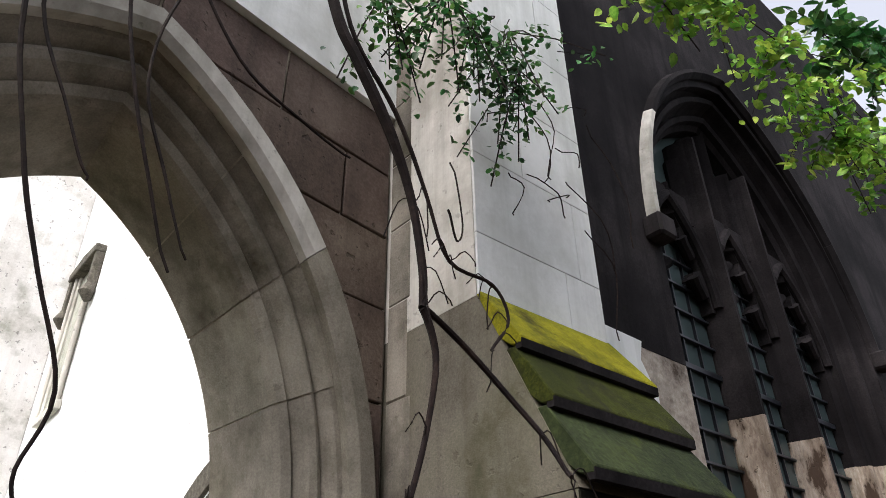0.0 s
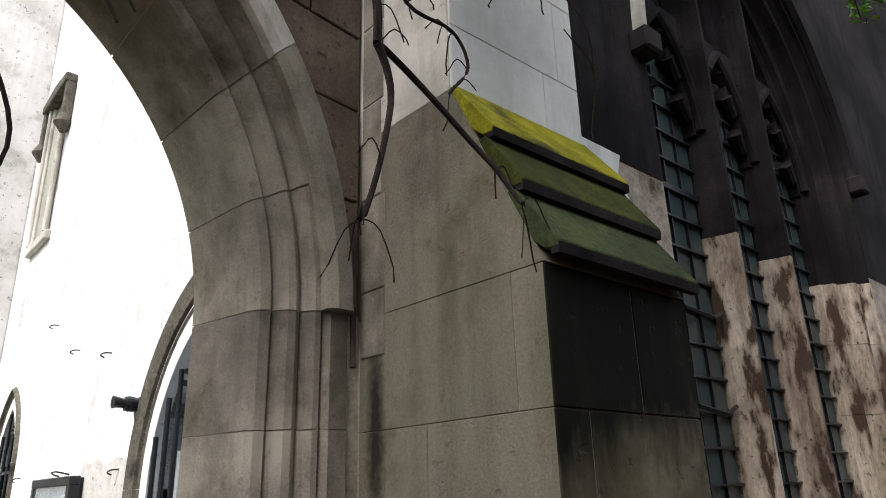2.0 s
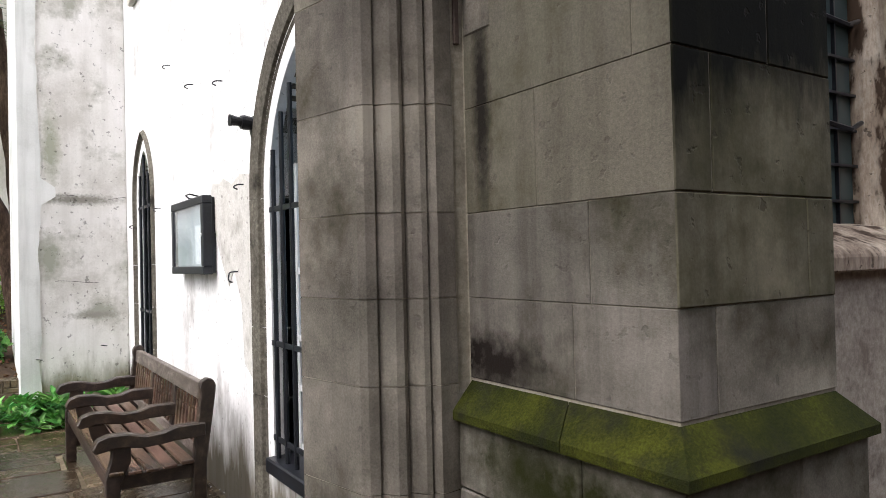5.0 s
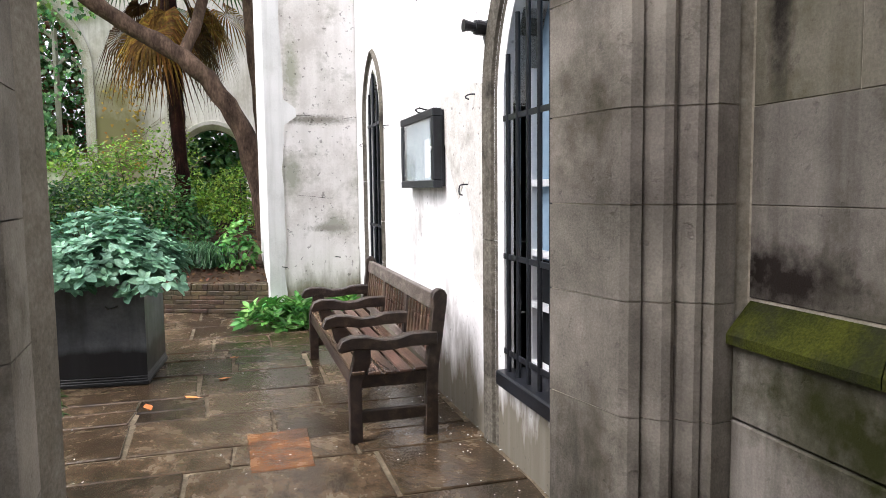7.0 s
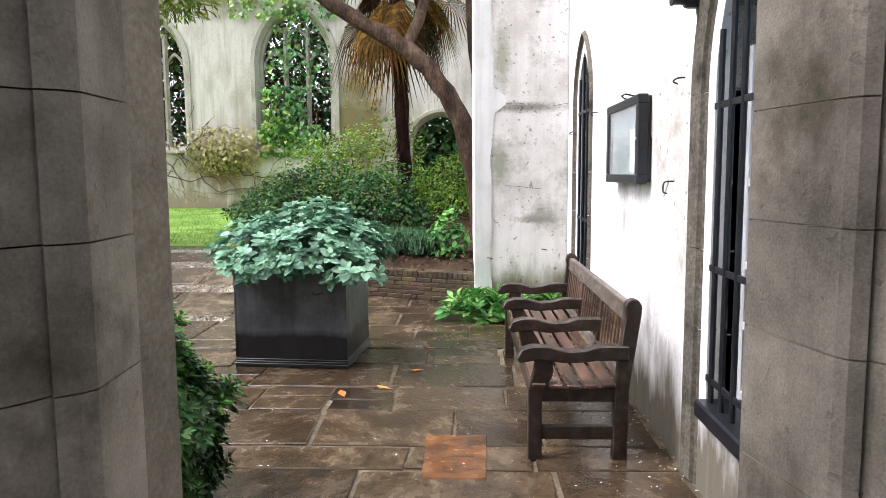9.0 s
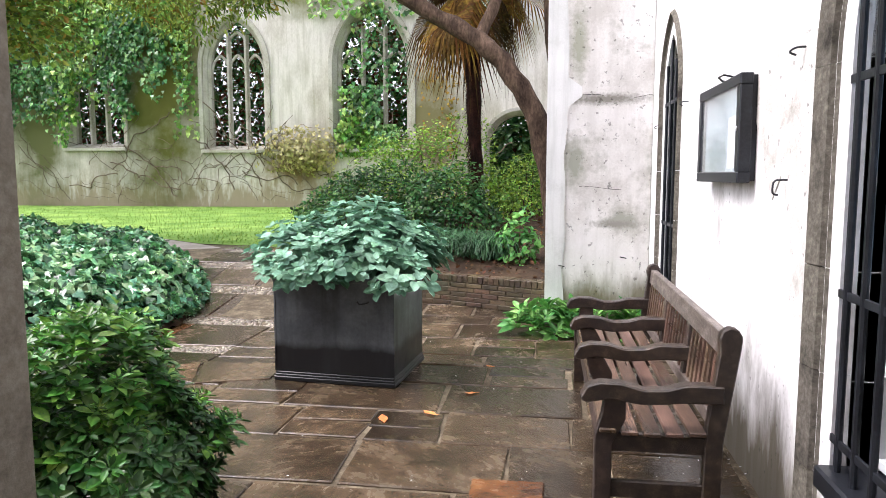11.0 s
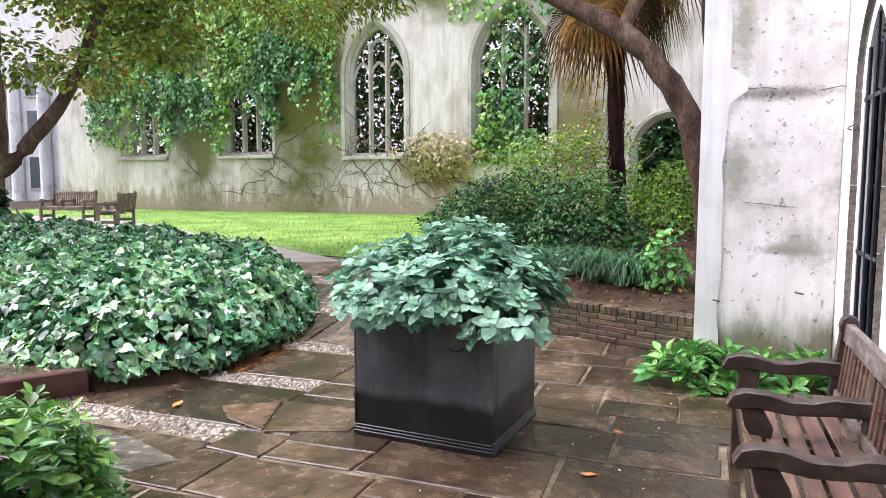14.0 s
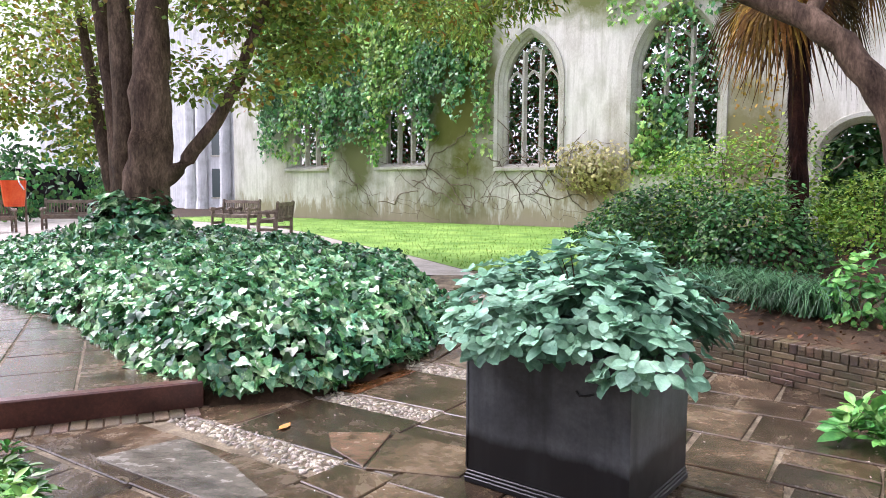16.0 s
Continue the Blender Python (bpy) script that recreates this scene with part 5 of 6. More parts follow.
def far_window(i, win):
    xl, xr, sill, spring, rise = win
    w = thing("window_%d" % (4 + i), "open pointed church window with pale stone mullions, no glass", "window", kind="structure")
    part("sill", prism([(FY - 0.14, sill - 0.16), (FY + 0.7, sill - 0.16), (FY + 0.7, sill + 0.12), (FY + 0.4, sill + 0.1), (FY - 0.14, sill - 0.06)], xl - 0.1, xr + 0.1, "x"), M_TRACERY, w)
    m, h = (xl + xr) / 2, (xr - xl) / 2
    pf = [(-0.2, 0.45), (-0.2, 0.3), (-0.12, 0.22), (-0.1, 0.14), (0.0, 0.02), (0.02, -0.05), (0.16, -0.06), (0.18, 0.03), (0.0, 0.45)]
    for s in (1, -1):
        path = [(Vector((m + s * h, FY, z_)), Vector((s, 0, 0)), Vector((0, 1, 0))) for z_ in (sill, spring)]
        part("jamb", sweep(path, pf), M_TRACERY, w)
        part("arch_moulding", arch_sweep(m, h, spring, rise, pf, s, 0, 1, 14, on_far), M_TRACERY, w)
    inner = 2 * h - 0.4
    for k in (1, 2):
        x = xl + 0.2 + inner * k / 3
        part("mullion", prism([(x - 0.09, FY + 0.42), (x - 0.04, FY + 0.25), (x + 0.04, FY + 0.25), (x + 0.09, FY + 0.42), (x, FY + 0.55)], sill, spring + rise * 0.62, "z"), M_TRACERY, w)
    for k in range(3):
        xa, xb = xl + 0.2 + inner * k / 3, xl + 0.2 + inner * (k + 1) / 3
        for dz, sc in ((0, 1.0), (0.95, 0.8)):
            if dz and k != 1:
                continue
            cr = arch_curve((xb - xa) / 2, 0.62 * sc, 8)
            mm = (xa + xb) / 2
            for s in (1, -1):
                part("tracery_rib", tube([(mm + s * dx, FY + 0.4, spring - 0.15 + dz + dzz) for dx, dzz in cr], 0.055, 6), M_TRACERY, w)
    return w


for i, win in enumerate(FAR[:4]):
    far_window(i, win)
da = thing("door_1", "pointed stone doorway in the far wall, open to dark greenery", "doorway", kind="structure")
xl, xr, sill, spring, rise = FAR[4]
m, h = (xl + xr) / 2, (xr - xl) / 2
pf = [(-0.12, 0.6), (-0.12, 0.2), (0.0, 0.02), (0.02, -0.05), (0.14, -0.06), (0.16, 0.03), (0.0, 0.6)]
for s in (1, -1):
    part("jamb", sweep([(Vector((m + s * h, FY, z_)), Vector((s, 0, 0)), Vector((0, 1, 0))) for z_ in (0.3, spring)], pf), M_TRACERY, da)
    part("arch_moulding", arch_sweep(m, h, spring, rise, pf, s, 0, 1, 14, on_far), M_TRACERY, da)

# ---- lawn ----
bm = bmesh.new()
LAWN = outline = [(-28.0, 21.55), (-4.0, 21.55), (-4.2, 8.0), (-5.5, 7.75), (-7.0, 8.1), (-9.0, 9.5), (-12.5, 11.6), (-15.5, 13.6), (-19, 15.4), (-28, 17.0)]
bm.faces.new([bm.verts.new((x, y_, 0.45)) for x, y_ in outline])
bmesh.ops.triangulate(bm, faces=bm.faces[:])
bmesh.ops.recalc_face_normals(bm, faces=bm.faces[:])
tagged(part("lawn", bm, M_GRASS), "short bright green lawn", "lawn", kind="structure")
bm = bmesh.new()
outline = [(-40, 17.0), (-28, 17.0), (-19, 15.4), (-15.5, 13.6), (-12.5, 11.6), (-9.0, 9.5), (-7.0, 8.1), (-6.3, 7.5), (-8, 6.6), (-16, 4.8), (-40, 3)]
bm.faces.new([bm.verts.new((x, y_, 0.443)) for x, y_ in outline])
bmesh.ops.triangulate(bm, faces=bm.faces[:])
bmesh.ops.recalc_face_normals(bm, faces=bm.faces[:])
tagged(part("gravel_path", bm, M_GRAVEL), "pale gravel path beside the lawn", "path", kind="structure")

# ---- plants ----
def blob(rng_, centre, radii, n, inner=0.55, lower=-0.3):
    """Points in the outer shell of an uneven mound, with outward normals."""
    d = rng_.normal(0, 1, (n * 3, 3))
    d /= np.linalg.norm(d, axis=1, keepdims=True)
    d = d[d[:, 2] > lower][:n]
    u = rng_.uniform(inner, 1.0, (len(d), 1)) ** 0.6
    lump = 1 + 0.16 * np.sin(d[:, :1] * 5 + centre[0]) * np.cos(d[:, 1:2] * 4 + centre[1]) + 0.1 * np.sin(d[:, 2:] * 9)
    return np.array(centre) + d * u * lump * np.array(radii), d


def twigs(name, base, tips, radius, mt, owner):
    """Several thin stems from a base to their tips, each its own piece."""
    for p in tips:
        p = Vector(p)
        mid = (Vector(base) + p) / 2 + Vector((0, 0, 0.08))
        part(name, tube(wobble([base, mid, p], 0.02, 4, p.x), [radius * (1 - 0.1 * k) for k in range(9)], 5), mt, owner)


def rosettes(rng_, centres, axes, big, layers=((4, 1.0, -0.02, 0.15), (4, 0.62, 0.03, 0.6))):
    """Leaf whorls at shoot tips: centres, normals, tip directions and sizes of the leaves."""
    cs, ns, ts, ss = [], [], [], []
    for p, a in zip(centres, axes):
        a = a / np.linalg.norm(a)
        e1 = np.cross(a, (0.3, 0.2, 0.93))
        e1 /= np.linalg.norm(e1)
        e2 = np.cross(a, e1)
        ph, scale = rng_.uniform(0, 6.28), rng_.uniform(*big)
        for count, share, off, rise in layers:
            for k in range(count):
                f = ph + 6.283 * (k + rng_.uniform(-0.15, 0.15)) / count
                u = np.cos(f) * e1 + np.sin(f) * e2
                size = scale * share * rng_.uniform(0.75, 1.15)
                tip = u + a * rise - np.array((0, 0, 0.25))
                cs.append(p + u * size * 0.42 + a * (off + rise * size * 0.3))
                ns.append(a * 1.0 - u * rise + np.array((0, 0, 0.2)))
                ts.append(tip), ss.append(size)
            ph += 0.8
    return np.array(cs), np.array(ns), np.array(ts), np.array(ss)


LEAVES["lance"] = [(0, 0, 0), (0.1, 0.2, 0.03), (0.21, 0.42, 0.05), (0.22, 0.62, 0.02), (0.12, 0.85, -0.05), (0, 1, -0.14), (-0.12, 0.85, -0.05), (-0.22, 0.62, 0.02), (-0.21, 0.42, 0.05), (-0.1, 0.2, 0.03)]
LEAVES["broad"] = [(0, 0, -0.02), (0.22, 0.1, 0.03), (0.36, 0.34, 0.05), (0.33, 0.6, 0.04), (0.18, 0.86, 0.0), (0, 1, -0.08), (-0.18, 0.86, 0.0), (-0.33, 0.6, 0.04), (-0.36, 0.34, 0.05), (-0.22, 0.1, 0.03)]
g = np.random.default_rng(3)
# sage-like plant in the planter
sage = thing("planter_shrub", "bushy plant with downy grey-green leaves filling the planter", "plant", pose(PLX, PLY, 0.835))
c, n = [], []
for cx, cy, cz, rad, k in ((0, 0, 0.2, 0.4, 26), (-0.4, -0.1, 0.12, 0.34, 22), (0.42, -0.08, 0.12, 0.34, 22), (0.16, -0.32, 0.1, 0.32, 22), (-0.2, -0.36, 0.04, 0.32, 20), (0.5, 0.25, 0.1, 0.3, 16), (-0.45, 0.3, 0.1, 0.3, 16), (0.1, 0.3, 0.24, 0.32, 18), (0.28, -0.05, 0.3, 0.24, 12), (-0.48, -0.32, -0.02, 0.24, 14), (0.48, -0.36, -0.02, 0.26, 16)):
    p_, q_ = blob(g, (cx, cy, cz), (rad, rad, rad * 0.85), int(k * 2.1), 0.82, -0.2)
    c.append(p_), n.append(q_)
c, n = np.vstack(c), np.vstack(n)
rc, rn, rt, rsz = rosettes(g, c, n * 0.75 + (0, 0, 0.55), (0.075, 0.118))
leaves("foliage", rc, rn, rsz, M_SAGE, sage, "broad", tips=rt * 2.5, spread=0.16, rng=g)
c2, n2 = blob(g, (0, 0, -0.02), (0.56, 0.46, 0.34), 500, 0.4, -0.1)
leaves("inner_foliage", c2, n2 * 0.6 + (0, 0, 0.5), g.uniform(0.07, 0.12, len(c2)), M_SAGE, sage, "broad", tips=n2 - (0, 0, 0.1), spread=0.5, rng=g)
twigs("stem", (0, 0, -0.05), c[:60:2].tolist(), 0.008, M_BARK, sage)

# dark glossy shrub beside the arch
shrub = thing("shrub", "dense evergreen shrub with pointed bright green leaves", "shrub", pose(-2.88, -0.92, 0))
c, n = blob(g, (0, 0, 0.5), (0.57, 0.53, 0.55), 1500, 0.8, -0.75)
# leaves above about 0.72 m brighter green, lower and inner ones darker
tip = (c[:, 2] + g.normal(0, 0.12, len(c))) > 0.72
for pick_, mt, nm, lb in ((tip, M_SHRUBTOP, "top_foliage", "bright green leaves on the shrub's top"), (~tip, M_DARKSHRUB, "foliage", "")):
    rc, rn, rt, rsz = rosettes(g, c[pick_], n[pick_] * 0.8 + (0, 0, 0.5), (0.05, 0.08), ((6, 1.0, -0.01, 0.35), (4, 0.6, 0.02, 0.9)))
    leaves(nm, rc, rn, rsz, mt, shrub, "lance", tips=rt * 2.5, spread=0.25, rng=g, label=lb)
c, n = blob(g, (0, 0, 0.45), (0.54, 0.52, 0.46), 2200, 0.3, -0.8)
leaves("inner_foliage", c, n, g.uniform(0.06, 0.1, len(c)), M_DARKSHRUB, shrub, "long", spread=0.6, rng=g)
twigs("stem", (0, 0, 0), c[:36:2].tolist(), 0.014, M_BARK, shrub)

# ivy bed
ivy_line = [(-5.55, 2.1), (-5.02, 2.75), (-4.98, 3.7), (-5.15, 4.7), (-5.7, 5.9), (-7.0, 7.2), (-9.4, 8.5), (-13.0, 9.4), (-16.5, 8.2), (-16.5, 4.9), (-11.6, 3.2), (-8.6, 2.65), (-7.2, 2.2), (-6.2, 1.85)]


def inside(px, py, poly):
    odd = np.zeros(len(px), bool)
    for (xa, ya), (xb, yb) in zip(poly, poly[1:] + poly[:1]):
        hit = ((ya > py) != (yb > py)) & (px < (xb - xa) * (py - ya) / (yb - ya + 1e-12) + xa)
        odd ^= hit
    return odd


def edge_distance(px, py, poly):
    best = np.full(len(px), 9.0)
    for (xa, ya), (xb, yb) in zip(poly, poly[1:] + poly[:1]):
        dx, dy = xb - xa, yb - ya
        t = np.clip(((px - xa) * dx + (py - ya) * dy) / (dx * dx + dy * dy), 0, 1)
        best = np.minimum(best, np.hypot(px - xa - t * dx, py - ya - t * dy))
    return best


def mound(px, py):
    d = edge_distance(px, py, ivy_line)
    h = 0.12 + 0.42 * (1 - np.exp(-d / 0.28)) + 0.08 * np.minimum(d, 1.5)
    return h + 0.06 * np.sin(px * 3.1) * np.cos(py * 2.7) + 0.04 * np.sin(px * 7 + py * 5) + 0.14 * np.clip((py - 4.2) / 3, 0, 1)


px, py = g.uniform(-16.6, -4.9, 120000), g.uniform(1.8, 9.5, 120000)
ok = inside(px, py, ivy_line)
px, py = px[ok], py[ok]
keep = g.random(len(px)) < np.clip(1.25 - 0.1 * (py - 2) - 0.06 * (-5 - px), 0.3, 1)
px, py = px[keep][:36000], py[keep][:36000]
e = 0.05
nz = np.stack([-(mound(px + e, py) - mound(px - e, py)) / (2 * e), -(mound(px, py + e) - mound(px, py - e)) / (2 * e), np.ones(len(px))], 1)
nz[:, :2] = np.clip(nz[:, :2], -1.6, 1.6)
pz = mound(px, py) * g.uniform(0.7, 1.1, len(px)) * np.where(edge_distance(px, py, ivy_line) < 0.25, g.uniform(0.25, 1.0, len(px)), 1) + 0.04
ivy = thing("ivy_bed", "dense bed of glossy ivy ground cover", "ivy", kind="stuff")
tips = np.stack([g.normal(0.5, 0.5, len(px)), g.normal(-0.6, 0.5, len(px)), np.full(len(px), -0.5)], 1)
leaves("ivy_leaves", np.stack([px, py, pz], 1), nz, g.uniform(0.07, 0.13, len(px)), M_IVY, ivy, "ivy", tips=tips, spread=0.6, rng=g)
bm = bmesh.new()
sx, sy = np.arange(-16.8, -4.8, 0.2), np.arange(1.8, 9.7, 0.2)
gx, gy = np.meshgrid(sx, sy, indexing="ij")
hh = np.where(inside(gx.ravel(), gy.ravel(), ivy_line), mound(gx.ravel(), gy.ravel()) - 0.16, -0.1).reshape(gx.shape)
vv = [[bm.verts.new((sx[i], sy[j], hh[i, j])) for j in range(len(sy))] for i in range(len(sx))]
for i in range(len(sx) - 1):
    for j in range(len(sy) - 1):
        bm.faces.new((vv[i][j], vv[i + 1][j], vv[i + 1][j + 1], vv[i][j + 1]))
part("earth_mound", bm, M_SOIL, ivy)

# herbs at the pier's foot
herb = thing("herb_clump", "low clump of fresh green leafy plants at the pier's foot", "plant", pose(-0.72, 4.05, 0))
c, n = blob(g, (-0.25, 0, 0.0), (0.46, 0.4, 0.26), 46, 0.5, 0.0)
c2, n2 = blob(g, (0.3, 0.08, 0.0), (0.42, 0.28, 0.24), 26, 0.5, 0.0)
c, n = np.vstack([c, c2]), np.vstack([n, n2])
rc, rn, rt, rsz = rosettes(g, c, n * 0.5 + (0, 0, 0.8), (0.13, 0.22), ((5, 1.0, -0.01, 0.5), (4, 0.7, 0.03, 1.1)))
leaves("foliage", rc, rn, rsz, M_HERB, herb, "lance", tips=rt * 2.5, spread=0.3, rng=g)
twigs("stem", (-0.1, 0, 0), c[:36:2].tolist(), 0.005, M_HERB, herb)

# raised bed soil
bm = bmesh.new()
rows = []
for i in range(13):
    x = -0.4 - 0.38 * i
    yb = 4.9 + (-1.05 - x) * 0.41 if x < -1.05 else 4.95
    rows.append([bm.verts.new((x, yb + (0.0 if k == 0 else 0.55 * k), 0.33 + 0.075 * k + 0.04 * noise.noise(Vector((x * 2, k, 0))))) for k in range(10)])
for r0, r1 in zip(rows, rows[1:]):
    for k in range(9):
        bm.faces.new((r0[k], r0[k + 1], r1[k + 1], r1[k]))
bmesh.ops.recalc_face_normals(bm, faces=bm.faces[:])
tagged(part("raised_bed", bm, M_SOIL), "dark soil of the raised flower bed", "flower bed", kind="structure")


litter = thing("leaf_litter", "brown leaf litter on the soil of the raised bed", "litter", kind="stuff")
lx, lt = g.uniform(-5.0, -0.45, 1500), g.random(1500)
ly = np.where(lx < -1.05, 4.9 + (-1.05 - lx) * 0.41, 4.95) + lt * 4.5
leaves("litter_leaves", np.stack([lx, ly, 0.36 + 0.61 * lt + 0.02], 1), np.tile((0, 0, 1.0), (1500, 1)), g.uniform(0.03, 0.08, 1500), M_BROWNLEAF, litter, "oval", spread=0.4, rng=g)


def bush(centre, radii, count, size, mt, shape, label, upward=0.5):
    b = thing("bush", label, "bush", pose(centre[0], centre[1], 0.45))
    c_, n_ = blob(g, (0, 0, radii[2] * 0.35), radii, count, 0.5, -0.4)
    leaves("foliage", c_, n_ * 0.6 + (0, 0, upward), g.uniform(size * 0.7, size * 1.2, len(c_)), mt, b, shape, tips=n_ + (0, 0, 0.2), spread=0.5, rng=g)
    twigs("stem", (0, 0, 0), c_[:20:2].tolist(), 0.018, M_BARK, b)
    return b


bush((-4.0, 8.9), (1.25, 0.9, 1.0), 5200, 0.075, M_DEEP, "oval", "dark green leafy bush in the raised bed")
bush((-2.75, 8.4), (1.0, 0.8, 0.95), 4400, 0.075, M_DEEP, "oval", "dark green leafy bush in the raised bed")
bush((-3.3, 10.4), (1.9, 1.0, 1.6), 7000, 0.075, M_SHRUB, "oval", "yellow-green bush behind the raised bed")
bush((-1.35, 9.9), (0.85, 0.9, 1.2), 4200, 0.07, M_SHRUB, "oval", "light green bush beside the palm")
bush((-5.2, 10.6), (0.9, 0.8, 0.75), 2600, 0.08, M_DEEP, "oval", "dark green leafy bush in the raised bed")
bush((-1.45, 6.15), (0.3, 0.3, 0.5), 260, 0.1, M_HERB, "oval", "small leafy plant in the raised bed")
# strappy grass
clump = thing("grass_clump", "arching dark green strap-leaved grass clump", "plant", kind="stuff")
bm = bmesh.new()
rg = random.Random(8)
for k in range(1000):
    cx, cy = rg.choice(((-2.1, 6.5), (-2.5, 6.9), (-1.8, 6.3), (-2.9, 7.1)))
    cx, cy = cx + rg.gauss(0, 0.14), cy + rg.gauss(0, 0.14)
    a, l, w_ = rg.uniform(0, 6.28), rg.uniform(0.5, 0.85), 0.009
    dx, dy = math.cos(a), math.sin(a)
    z0 = 0.5
    prev = None
    for i in range(5):
        t = i / 4
        p = Vector((cx + dx * l * t * 0.85, cy + dy * l * t * 0.85, z0 + l * (1.5 * t - 1.35 * t * t)))
        s_ = w_ * (1 - t * 0.9)
        cur = (bm.verts.new(p + Vector((-dy * s_, dx * s_, 0))), bm.verts.new(p - Vector((-dy * s_, dx * s_, 0))))
        if prev:
            bm.faces.new((prev[0], prev[1], cur[1], cur[0]))
        prev = cur
part("blades", bm, M_STRAP, clump)

# palm
palm = thing("palm_tree", "fan palm with a shaggy dark fibrous trunk and drooping dead fronds", "palm tree", pose(-2.35, 9.35, 0.4))
ptop = Vector((-0.12, 0.0, 5.0))
part("trunk", tube(wobble([(0, 0, 0), (0.02, 0, 1.2), (-0.05, 0, 2.8), ptop], 0.02, 6), [0.075, 0.08, 0.085, 0.09, 0.095, 0.1, 0.105, 0.11, 0.115, 0.12, 0.125, 0.13, 0.13, 0.135, 0.135, 0.14, 0.14, 0.14, 0.12], 12, 0.3), M_FIBRE, palm)
bm = bmesh.new()
for k in range(1500):
    z_ = rg.uniform(0.1, 4.3)
    a = rg.uniform(0, 6.28)
    rad = 0.08 + 0.014 * z_
    p = Vector((math.cos(a) * rad - 0.03 * z_ / 2, math.sin(a) * rad, z_))
    q = p + Vector((math.cos(a) * rg.uniform(0.03, 0.1), math.sin(a) * rg.uniform(0.03, 0.1), -rg.uniform(0.08, 0.22)))
    sd = Vector((-math.sin(a), math.cos(a), 0)) * 0.012
    bm.faces.new((bm.verts.new(p + sd), bm.verts.new(p - sd), bm.verts.new(q)))
tagged(part("fibre_shag", bm, M_FIBRE, palm, "loose hanging brown fibre"), kind="stuff")


def frond(direction, droop, length, mt):
    """One fan leaf: a stalk and some thirty folded blades."""
    d = Vector(direction).normalized()
    hub = ptop + d * length * 0.55 + Vector((0, 0, -droop * 0.3))
    bm_ = tube([ptop, ptop + d * length * 0.3 + Vector((0, 0, 0.03)), hub], [0.018, 0.014, 0.01], 5)
    side = d.cross(Vector((0, 0, 1))).normalized()
    up = side.cross(d)
    fwd = (d + Vector((0, 0, -droop * 0.5))).normalized()
    for k in range(30):
        a = math.radians(-120 + 240 * k / 29)
        v = (fwd * math.cos(a) + side * math.sin(a)).normalized()
        ll = length * 0.5 * (0.75 + 0.25 * math.cos(a)) * rg.uniform(0.9, 1.05)
        tip = hub + v * ll + Vector((0, 0, -droop * 0.35 * ll - 0.05))
        mid = hub + v * ll * 0.5 + up * 0.02
        wv = (side * math.cos(a) - fwd * math.sin(a)) * 0.02
        vs = [bm_.verts.new(hub), bm_.verts.new(mid + wv), bm_.verts.new(tip), bm_.verts.new(mid - wv)]
        bm_.faces.new(vs)
    return part("frond", bm_, mt, palm, "" if mt is M_PALM else "dead brown frond")


for k in range(17):
    a = k * 2.4
    frond((math.cos(a), math.sin(a), 0.75 - 0.09 * (k % 13)), 0.5, 1.5 + 0.25 * (k % 3), M_PALM)
for k in range(22):
    a = k * 2.1 + 0.4
    frond((math.cos(a) + rg.uniform(-0.3, 0.3), math.sin(a), -0.35 - 0.25 * (k % 6)), rg.uniform(0.7, 1.9), rg.uniform(1.1, 2.0), M_DEADPALM if k % 2 == 0 else M_BROWNPALM)


# leaning tree behind the pier
def tree(name, base, limbs, label):
    t = thing(name, label, "tree", pose(*base))
    for nm, pts, r0, r1 in limbs:
        w_ = wobble(pts, 0.05, 5, pts[-1][0])
        part(nm, tube(w_, [r0 + (r1 - r0) * i / (len(w_) - 1) for i in range(len(w_))], 12, 0.25), M_BARK, t, smooth=True)
    return t


lean = tree("leaning_tree", (-0.9, 8.1, 0.4), [
    ("trunk", [(0, 0, 0), (-0.1, 0, 1.0), (-0.3, 0, 1.9), (-0.72, 0, 2.75), (-1.3, 0, 3.35), (-2.0, 0, 3.75), (-2.9, -0.2, 4.35), (-4.2, -0.3, 5.4)], 0.2, 0.11),
    ("limb", [(-1.3, 0, 3.35), (-1.0, 0.3, 4.2), (-0.9, 0.5, 5.2), (-1.2, 0.6, 6.6)], 0.11, 0.05),
    ("stem", [(0.0, 0.9, 0), (-0.02, 0.9, 1.5), (-0.1, 0.9, 3), (-0.3, 0.9, 5.5)], 0.13, 0.09),
    ("limb", [(-2.9, -0.2, 4.35), (-3.6, 0.5, 5.0), (-4.6, 0.9, 5.3)], 0.08, 0.03)], "tree with a thick dark leaning trunk")
cl, nl = [], []
for cx, cy, cz, rad, cnt in ((-5.2, 0.2, 5.5, 1.3, 700), (-4.6, 1.0, 5.0, 0.9, 450), (-6.2, 0.6, 5.3, 1.1, 550), (-3.2, 0.2, 5.7, 1.2, 550), (-5.6, 1.2, 4.55, 0.7, 300), (-1.2, 0.5, 6.6, 1.8, 800), (-7.6, 1.6, 5.6, 1.3, 600), (-6.5, 0.9, 4.15, 0.8, 420), (-5.6, 0.8, 4.5, 0.8, 420), (-7.4, 1.2, 4.5, 0.9, 450), (-4.6, 0.5, 4.95, 0.8, 380), (-8.4, 1.6, 4.9, 1.0, 450)):
    c_, n_ = blob(g, (cx, cy, cz), (rad, rad, rad * 0.7), cnt, 0.2, -1)
    cl.append(c_), nl.append(n_)
cl, nl = np.vstack(cl), np.vstack(nl)
leaves("crown", cl, nl * 0.4 + (0, 0, 0.8), g.uniform(0.1, 0.19, len(cl)), M_OLIVE, lean, "long", tips=nl - (0, 0, 0.5), spread=0.5, rng=g)
pick = g.random(len(cl)) < 0.12
